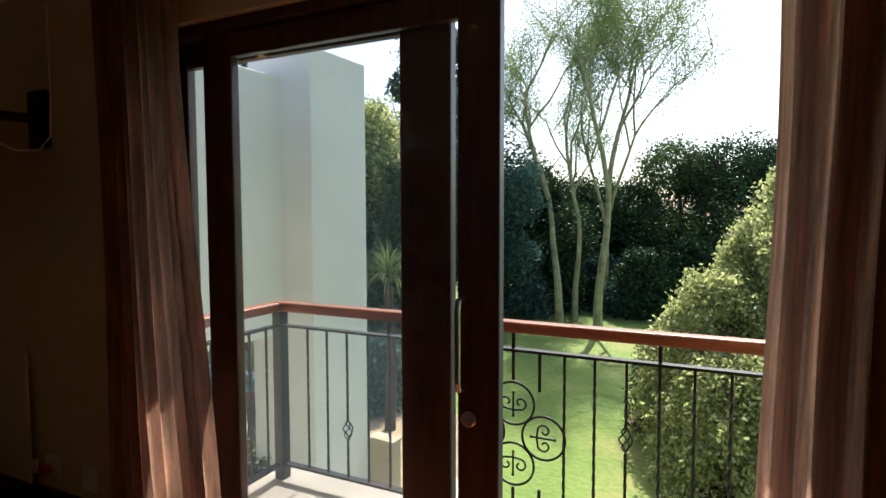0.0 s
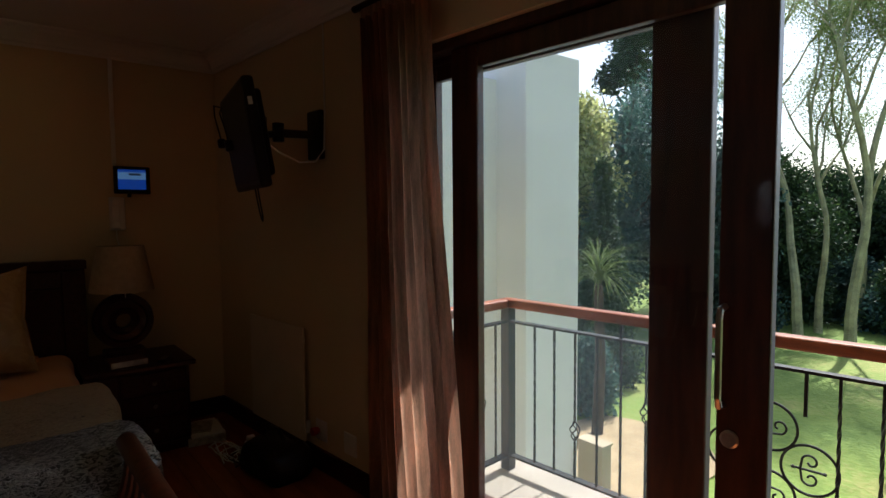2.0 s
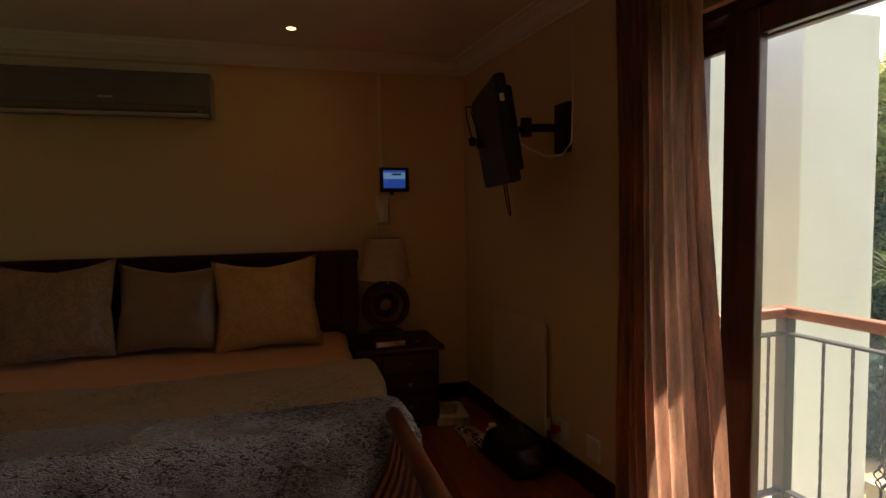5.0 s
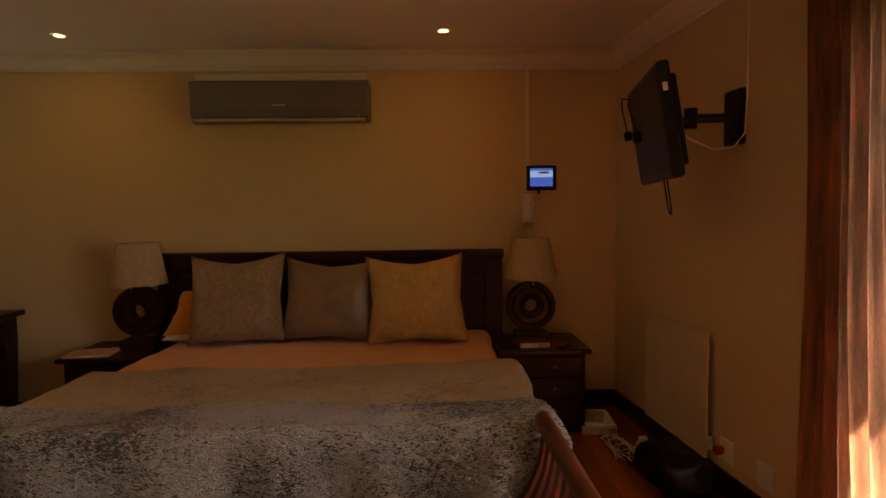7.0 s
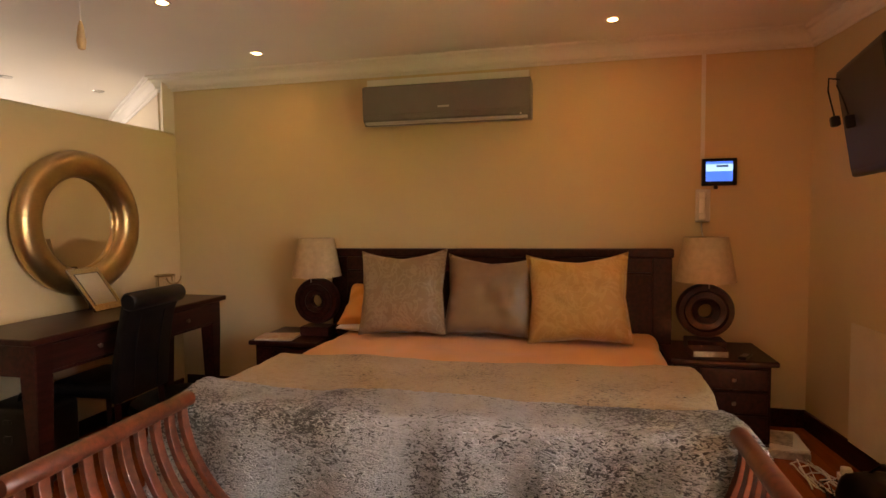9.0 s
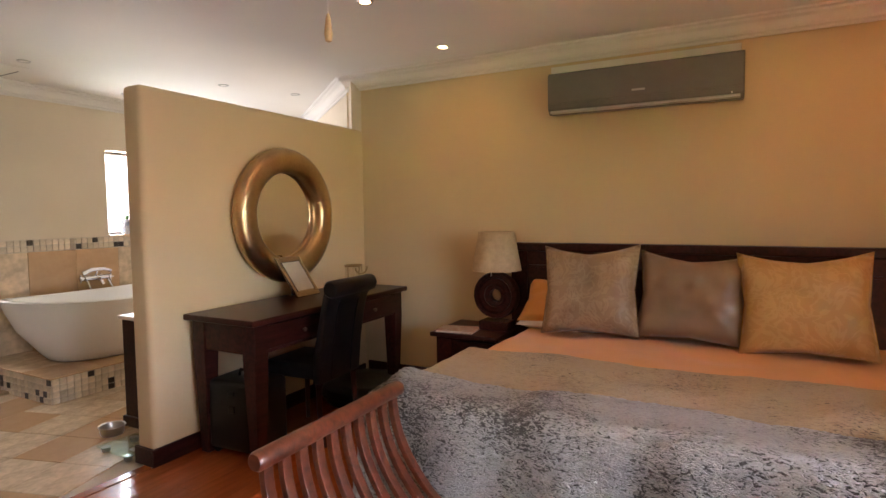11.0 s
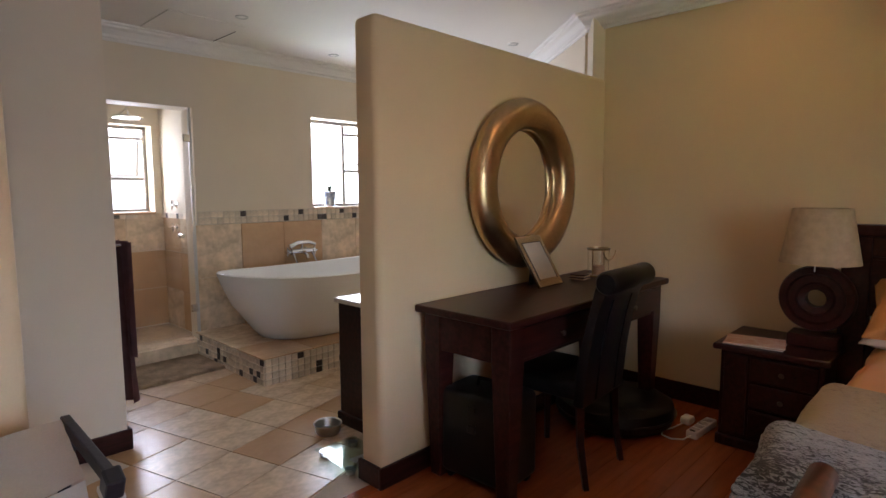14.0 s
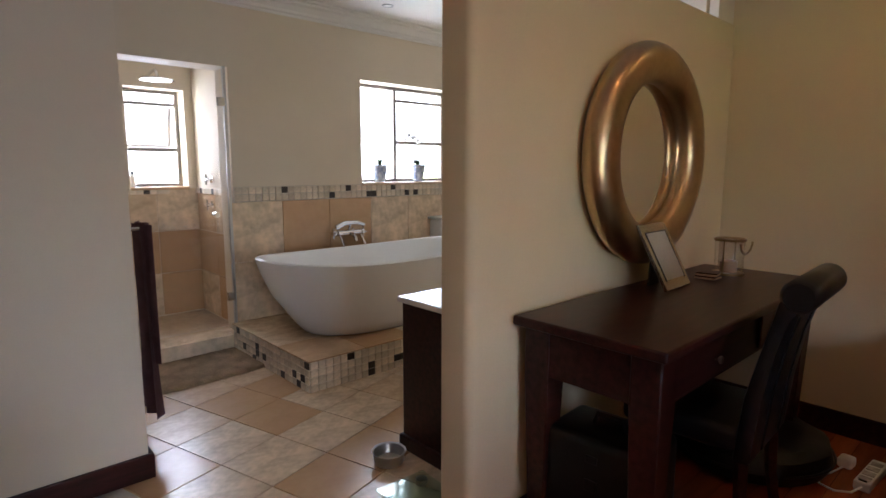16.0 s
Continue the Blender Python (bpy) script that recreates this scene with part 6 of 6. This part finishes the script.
def tree(at, height, rx, trunk, leaf, bark, seed, n=900, per=16, size=0.16, spread=0.35, slim=0.28, name="tree", label="", low=0.25, droop=0.3):
    t = thing(name, Matrix.Translation(at), label, "tree", "garden trees")
    rs = random.Random(seed)
    rz = height * (1 - low) / 2
    zc = height - rz
    bm = tube([(0, 0, -0.1), (0.08 * rs.uniform(-1, 1), 0.05, height * 0.25), (0.15 * rs.uniform(-1, 1), 0.1, height * 0.5), (0, 0, height * 0.85)], trunk, 10, taper=trunk * 0.25)
    part("trunk", bm, bark, t, smooth=True)
    lb = bmesh.new()
    for k in range(9):
        a = rs.uniform(0, 6.28)
        h = height * rs.uniform(0.25, 0.7)
        q = rs.uniform(0.5, 0.85) * rx
        tube([(0, 0, h), (q * 0.5 * math.cos(a), q * 0.5 * math.sin(a), h + 0.10 * height), (q * math.cos(a), q * math.sin(a), h + 0.22 * height)], trunk * 0.4, 6, bm=lb, taper=trunk * 0.08)
    part("branchwork", lb, bark, t, smooth=True)
    leaves_mesh("crown", crown_points(rx, rz, zc, n, seed), per, spread, size, slim, seed + 1, leaf, t, droop)
    return t


def hedge_mass(at, w, d, h, leaf, seed, n, label, per=16, size=0.16, spread=0.4, name="shrub", droop=0.2):
    s = thing(name, Matrix.Translation(at), label, "shrub", "garden shrubs")
    rs = np.random.RandomState(seed)
    base = bmesh.new()
    for k in range(6):
        x, y = rs.uniform(-w / 3, w / 3), rs.uniform(-d / 3, d / 3)
        tube([(x * 0.4, y * 0.4, -0.1), (x * 0.7, y * 0.7, h * 0.35), (x, y, h * 0.75)], 0.05, 6, bm=base, taper=0.015)
    part("stemwork", base, DARKBARK, s)
    p = rs.uniform(-1, 1, size=(n, 3))
    ang = np.arctan2(p[:, 1], p[:, 0])
    bumpy = 0.82 + 0.18 * np.sin(5 * ang + seed) * np.cos(3 * p[:, 2] + seed)
    r = np.sqrt(rs.rand(n)) * 0.5 + 0.5
    zz = rs.rand(n)
    prof = np.sqrt(np.clip(1 - zz ** 2.2, 0, 1)) * 0.92 + 0.08
    pts = np.stack([np.cos(ang) * r * prof * bumpy * w / 2, np.sin(ang) * r * prof * bumpy * d / 2, 0.05 * h + zz * h * (0.93 + 0.07 * bumpy)], axis=1)
    leaves_mesh("foliage", pts, per, spread, size, 0.28, seed + 3, leaf, s, droop)
    return s


def fever_tree(at, height, lean, seed, label):
    """A slim pale multi-stemmed tree with steep forking limbs and thin feathery leaves."""
    t = thing("fever_tree", Matrix.Translation(at), label, "tree", "slim pale trees on the lawn edge")
    rs = random.Random(seed)
    trunk, limbs, twigs, tips = bmesh.new(), bmesh.new(), bmesh.new(), []

    def grow(p, d, length, r, level):
        pts = [p]
        steps = 6 if level < 2 else 4
        for k in range(steps):
            d = (d + Vector((rs.uniform(-1, 1), rs.uniform(-1, 1), rs.uniform(-0.1, 0.5))) * (0.10 if level < 2 else 0.22)).normalized()
            pts.append(pts[-1] + d * length / steps)
        tube(pts, r, 8 if level < 2 else 5, bm=(trunk if level == 0 else limbs if level < 3 else twigs), taper=r * 0.55)
        if level >= 2:
            tips.extend(pts[1:])
        if level < 4:
            for k in range(3 if level in (1, 2) else 2 if level == 0 else 3):
                a = rs.uniform(0, 6.28)
                spread = 0.26 if level == 0 else 0.55 if level == 1 else 0.85
                nd = (d + spread * Vector((math.cos(a), math.sin(a), 0.15))).normalized()
                src = pts[-1] if k == 0 or level == 0 else pts[rs.randint(2, len(pts) - 1)]
                grow(src, nd, length * (0.95 if level == 0 else 0.72) * rs.uniform(0.75, 1.1), r * 0.58, level + 1)

    grow(Vector((0, 0, -0.1)), Vector((lean, 0.02, 1)).normalized(), height * 0.34, 0.012 * height, 0)
    part("trunk", trunk, PALEBARK, t, smooth=True)
    part("branchwork", limbs, PALEBARK, t, smooth=True, kind="stuff")
    part("twigwork", twigs, PALEBARK, t, smooth=True, kind="stuff")
    leaves_mesh("leaves", [tuple(p) for p in tips], 70, 0.72, 0.08, 0.22, seed, FEVERLEAF, t, 0.1)
    return t


def at_yard(ratio, ahead):
    return yard(ratio * ahead, ahead)


# ratio: sideways per metre ahead
fever_tree(at_yard(0.212, 22), 15.0, -0.04, 3, "slim pale-barked tree with feathery pale leaves")
fever_tree(at_yard(0.238, 23), 12.5, 0.02, 8, "slim pale-barked tree with feathery pale leaves")
fever_tree(at_yard(0.280, 21.5), 16.0, 0.05, 14, "slim pale-barked tree with feathery pale leaves")
fever_tree(at_yard(0.290, 24), 12.0, 0.09, 21, "slim pale-barked tree with feathery pale leaves")
# dark belt behind
for r, a, h, w, sd in ((0.10, 27, 8.4, 3.4, 31), (0.155, 26, 7.8, 2.8, 32), (0.20, 29, 6.6, 2.6, 33), (0.235, 31, 6.4, 2.8, 40), (0.27, 30, 6.4, 3.0, 34), (0.31, 31, 6.6, 2.8, 41), (0.34, 29, 6.8, 2.8, 35), (0.42, 28, 8.0, 3.3, 36), (0.49, 27, 8.2, 3.2, 37), (0.57, 26, 8.2, 3.2, 38), (0.66, 27, 8.0, 3.4, 39)):
    tree(at_yard(r, a), h, w, 0.20, DARKLEAF if sd % 3 else MIDLEAF, DARKBARK, sd, n=850, per=27, size=0.145, spread=0.5, label="dense dark green evergreen tree at the garden's edge", low=0.05)
for r, a, w, h, sd in ((0.12, 24, 4.0, 2.0, 51), (0.20, 25.5, 4.0, 2.4, 52), (0.28, 26, 4.0, 2.2, 53), (0.36, 23.5, 3.2, 2.6, 54), (0.33, 24, 3.0, 1.4, 55), (0.44, 24, 3.6, 3.0, 56)):
    hedge_mass(at_yard(r, a), w, 2.6, h, HAZEDLEAF if sd % 2 else DARKLEAF, sd, 420, "dark green shrub under the trees", size=0.16)


def spray_bush(at, w, h, leaf, seed, label, sprays=110):
    """A bush of thin arching stems that lean out and droop, with small leaves along them."""
    b = thing("bush", Matrix.Translation(at), label, "shrub", "garden shrubs")
    rs = random.Random(seed)
    stems, pts = bmesh.new(), []
    for k in range(sprays):
        a = rs.uniform(0, 2 * math.pi)
        top = rs.random()
        z0 = h * (0.04 + 0.78 * top)
        reach = w / 2 * (0.35 + 0.75 * math.sqrt(max(0.0, 1 - top ** 2))) * rs.uniform(0.75, 1.25)
        rise = h * rs.uniform(0.06, 0.20)
        path = []
        for q in range(8):
            f = q / 7
            path.append(Vector((reach * f * math.cos(a + 0.3 * f), reach * f * math.sin(a + 0.3 * f), z0 + rise * math.sin(2.3 * f) - 0.10 * h * f ** 3)))
        tube(path, 0.012, 4, bm=stems, taper=0.003)
        for q in range(2, 8):
            pts.append(path[q])
            pts.append((path[q] + path[q - 1]) / 2)
    part("stemwork", stems, DARKBARK, b, kind="stuff")
    leaves_mesh("foliage", [tuple(p) for p in pts], 26, 0.26, 0.085, 0.26, seed + 3, leaf, b, 0.7)
    return b


# bright bush by the lawn
for r, a, w, h, n, sd in ((0.66, 10.6, 2.6, 5.5, 190, 61), (0.575, 10.0, 2.3, 4.4, 170, 62), (0.50, 9.8, 2.0, 3.4, 150, 63), (0.445, 10.2, 1.5, 2.7, 110, 65), (0.53, 8.6, 1.9, 2.2, 120, 66)):
    spray_bush(at_yard(r, a), w, h, BRIGHTLEAF, sd, "tall bright yellow-green leafy bush with drooping sprays", n)
hedge_mass(at_yard(0.40, 11.0), 1.3, 1.3, 1.9, MIDLEAF, 67, 420, "greyish green shrub at the lawn's edge", per=16, size=0.09, spread=0.3)
hedge_mass(at_yard(0.80, 9.0), 4.0, 3.6, 4.8, MIDLEAF, 64, 1400, "tall green bush by the house", per=16, size=0.13, spread=0.36, name="bush")
bm = bmesh.new()
bmesh.ops.create_grid(bm, x_segments=10, y_segments=14, size=1.0)
for v in bm.verts:
    v.co = Vector((v.co.x * 1.5 + 0.25 * noise.noise(v.co * 3), v.co.y * 3.0, 0.012 + 0.03 * (noise.noise(v.co * 4) + 1) * (1 - max(abs(v.co.x), abs(v.co.y))) ** 0.3 if max(abs(v.co.x), abs(v.co.y)) < 0.99 else -0.02))
so = structure("ground_flowerbed", bm, SOIL, "bare brown soil bed under the bright bush", "flower bed")
so.matrix_world = Matrix.Translation(at_yard(0.57, 9.3)) @ pose(0, 0, 0, 0, 0, 30.4)
# group beyond the wing
tree(at_yard(-0.125, 19), 8.6, 1.5, 0.18, BRIGHTLEAF, DARKBARK, 71, n=800, per=15, size=0.16, spread=0.4, label="yellow-green leafy tree beyond the house wing", low=0.35)
for r, a, h, w, sd in ((-0.13, 20, 7.0, 2.3, 72), (-0.055, 20.5, 9.2, 2.6, 73), (0.01, 22, 9.6, 3.0, 74), (0.06, 23, 8.0, 2.8, 75), (-0.24, 19, 7.4, 2.6, 76), (-0.36, 18, 7.0, 2.6, 77)):
    tree(at_yard(r, a), h, w, 0.2, HAZEDLEAF, DARKBARK, sd, n=850, per=26, size=0.14, spread=0.45, label="dense blue-green tree beyond the house wing, glare haze put into its colour", low=0.05)
tree(at_yard(-0.03, 34), 15.5, 3.6, 0.3, DARKLEAF, DARKBARK, 78, n=700, per=14, size=0.26, spread=0.5, label="tall umbrella-crowned tree far behind the garden", low=0.68)
tree(at_yard(-0.30, 30), 13.0, 3.0, 0.3, DARKLEAF, DARKBARK, 79, n=500, per=14, size=0.26, spread=0.5, label="tall dark tree far behind the house wing", low=0.6)


def conifer(at, h, w, seed):
    t = thing("conifer", Matrix.Translation(at), "dark green cone-shaped conifer", "conifer", "garden trees")
    rs = np.random.RandomState(seed)
    part("trunk", tube([(0, 0, -0.1), (0, 0, h * 0.9)], 0.10, 8, taper=0.02), DARKBARK, t)
    z = rs.rand(1100) ** 1.4
    a = rs.uniform(0, 6.28, 1100)
    r = (1 - z) * w * (0.55 + 0.45 * rs.rand(1100)) * (0.9 + 0.1 * np.sin(7 * a))
    leaves_mesh("crown", np.stack([r * np.cos(a), r * np.sin(a), 0.15 + z * h * 0.97], axis=1), 14, 0.18, 0.12, 0.2, seed, DARKLEAF, t, 0.2)
    return t


conifer(at_yard(-0.088, 14.5), 5.6, 1.15, 5)


def spiky_palm(at, trunk_h, n, length, seed, leaf, label):
    t = thing("spiky_palm", Matrix.Translation(at), label, "palm", "spiky palms")
    rs = random.Random(seed)
    part("trunk", tube([(0, 0, -0.1), (0.05, 0.02, trunk_h * 0.5), (0, 0, trunk_h)], 0.12, 10, taper=0.09), DARKBARK, t, smooth=True)
    for k in range(n):
        b = leaf_blade(length * rs.uniform(0.7, 1.1), 0.024, rs.uniform(0.35, 1.0), 9)
        b.transform(pose(0, 0, trunk_h, 0, rs.uniform(-10, 50), k * 137.5))
        part("frond", b, leaf, t)
    return t


spiky_palm(at_yard(-0.098, 11.0), 2.95, 130, 1.45, 4, FEVERLEAF, "spiky palm with a fountain of thin grey-green leaves")
spiky_palm(yard(-3.45, 9.8), 1.2, 40, 1.2, 6, MIDLEAF, "low spiky palm on the pool terrace")
spiky_palm(yard(-2.75, 8.3), 0.6, 36, 1.0, 7, MIDLEAF, "low spiky palm on the pool terrace")
hedge_mass(yard(-2.5, 7.6), 1.2, 1.2, 0.9, MIDLEAF, 81, 300, "low green shrub on the terrace", per=14, size=0.08, spread=0.2)
# the last shrub is added to darken the shaded ground by the pillar
hedge_mass(yard(-1.35, 12.2), 1.2, 1.2, 1.5, HAZEDLEAF, 82, 500, "added low shrub in place of the dark shade beside the pillar", per=14, size=0.10, spread=0.25)

# ---- tiles and boards, piece by piece ----
def shared(name, bm, material):
    me = bpy.data.meshes.new(name)
    bm.to_mesh(me)
    bm.free()
    me.materials.append(material)
    return me


def piece(name, me, parent, m):
    ob = new(name, me)
    ob.parent = parent
    ob.matrix_basis = m
    return ob


bath_floor = bpy.data.objects["floor_bathroom"]
TS, TA = 0.33, radians(16.5)
tile_me = shared("floor_tile", box((-TS / 2 + 0.0022, TS / 2 - 0.0022, -TS / 2 + 0.0022, TS / 2 - 0.0022, -0.010, 0.0), bev=0.0015, seg=1), TRAVERTINE)
ex, ey = Vector((math.cos(TA), math.sin(TA))), Vector((-math.sin(TA), math.cos(TA)))
org = Vector((-1.825, -4.59)) + (ex + ey) * TS / 2
rng = random.Random(12)
for i in range(-16, 12):
    for j in range(-10, 10):
        c = org + ex * (i * TS) + ey * (j * TS)
        if -5.2 < c.x < 0.3 and SOUTH + 0.03 < c.y < PART_Y - 0.21 + 0.02:
            inside_wall = c.x > -1.35 and c.y < -4.6
            under_plinth = PLX0 < c.x < PLX1 - 0.2 and c.y < PLY1 - 0.2
            if not inside_wall and not under_plinth:
                piece("floor_tile", tile_me, bath_floor, pose(c.x, c.y, rng.uniform(-0.0005, 0.0005), rng.uniform(-0.12, 0.12), rng.uniform(-0.12, 0.12), 16.5))
bed_floor = bpy.data.objects["floor_bedroom"]
PWID = 0.105
plank_me = {}


def plank(length):
    """One mesh for each board length, rounded to a centimetre."""
    key = round(length, 2)
    if key not in plank_me:
        plank_me[key] = shared("floor_board", box((-key / 2 + 0.0006, key / 2 - 0.0006, -PWID / 2 + 0.0006, PWID / 2 - 0.0006, -0.011, 0.0), bev=0.0008, seg=1), FLOORWOOD)
    return plank_me[key]


y = PART_Y + PWID / 2 + 0.002
row = 0
while y < 1.70:
    west = max(-4.25, -4.25 + (y - 1.29) / math.tan(radians(4.8)))
    x = -4.25 + (0.3 if row % 2 else -0.15) - rng.uniform(0, 0.5) - 1.2
    while x < 1.88:
        L = rng.choice((1.2, 1.6))
        a, b = max(x, west), min(x + L, 1.90)
        if b - a > 0.02:
            piece("floor_board", plank(b - a), bed_floor, pose((a + b) / 2, y, 0))
        x += L
    y += PWID
    row += 1
south = bpy.data.objects["wall_south"]
wall_tile = shared("wall_tile", box((-0.2035, 0.2035, 0.0, 0.010, -0.218, 0.218), bev=0.002, seg=1), TRAVERTINE)
for i in range(6):
    for j in range(2):
        piece("wall_tile", wall_tile, south, pose(-2.748 - 0.41 * i, SOUTH, 0.86 - 0.44 * j))
MS = 0.052
mos_me = shared("mosaic_tile", box((-MS / 2 + 0.0025, MS / 2 - 0.0025, 0.0, 0.009, -MS / 2 + 0.0025, MS / 2 - 0.0025), bev=0.001, seg=1), MOSAIC)
mos_dk = shared("mosaic_tile_dark", box((-MS / 2 + 0.0025, MS / 2 - 0.0025, 0.0, 0.009, -MS / 2 + 0.0025, MS / 2 - 0.0025), bev=0.001, seg=1), MOSAICDARK)
part("mosaic_bed", box((-5.2, SX0, SOUTH, SOUTH + 0.005, 1.082, 1.192)), GROUT, south)
x = SX0 - MS / 2 - 0.004
while x > -5.0:
    for j in range(2):
        piece("mosaic_tile", mos_dk if rng.random() < 0.10 else mos_me, south, pose(x, SOUTH + 0.004, 1.084 + MS / 2 + (MS + 0.001) * j))
    x -= MS
for j in range(4):
    z = 0.0 + (PLH - 0.012) / 4 * (j + 0.5)
    sq = (PLH - 0.012) / 4 / MS
    x = PLX1 - MS / 2
    while x > -3.75:
        piece("mosaic_tile", mos_dk if rng.random() < 0.10 else mos_me, pl, MP @ pose(x - 0.012, PLY1 - 0.0125, z) @ Matrix.Diagonal((1, 1, sq, 1)))
        x -= MS
    y = PLY1 - MS / 2
    while y > SOUTH + 0.02:
        piece("mosaic_tile", mos_dk if rng.random() < 0.10 else mos_me, pl, MP @ pose(PLX1 - 0.0125, y - 0.012, z, 0, 0, -90) @ Matrix.Diagonal((1, 1, sq, 1)))
        y -= MS
niche = bpy.data.objects["wall_shower"]
sh_tile = shared("shower_tile", box((-0.198, 0.198, 0.0, 0.008, -0.198, 0.198), bev=0.002, seg=1), TRAVERTINE)
for i in range(3):
    for j in range(3):
        if i < 2 or j < 3:
            piece("shower_tile", sh_tile, niche, pose(-1.79 - 0.40 * i, SB, 0.24 + 0.365 * j) @ Matrix.Diagonal((1, 1, 0.91, 1)))
for i in range(2):
    for j in range(3):
        piece("shower_tile", sh_tile, niche, pose(SX0 - 0.15, SB + 0.22 + 0.40 * i, 0.24 + 0.365 * j, 0, 0, -90) @ Matrix.Diagonal((1, 1, 0.91, 1)))
for i in range(17):
    piece("mosaic_tile", mos_dk if i % 4 == 1 else mos_me, niche, pose(-1.64 - MS * i, SB + 0.0085, 1.13))
    piece("mosaic_tile", mos_dk if i % 5 == 2 else mos_me, niche, pose(SX0 - 0.1415, SB + 0.03 + MS * i, 1.13, 0, 0, -90))
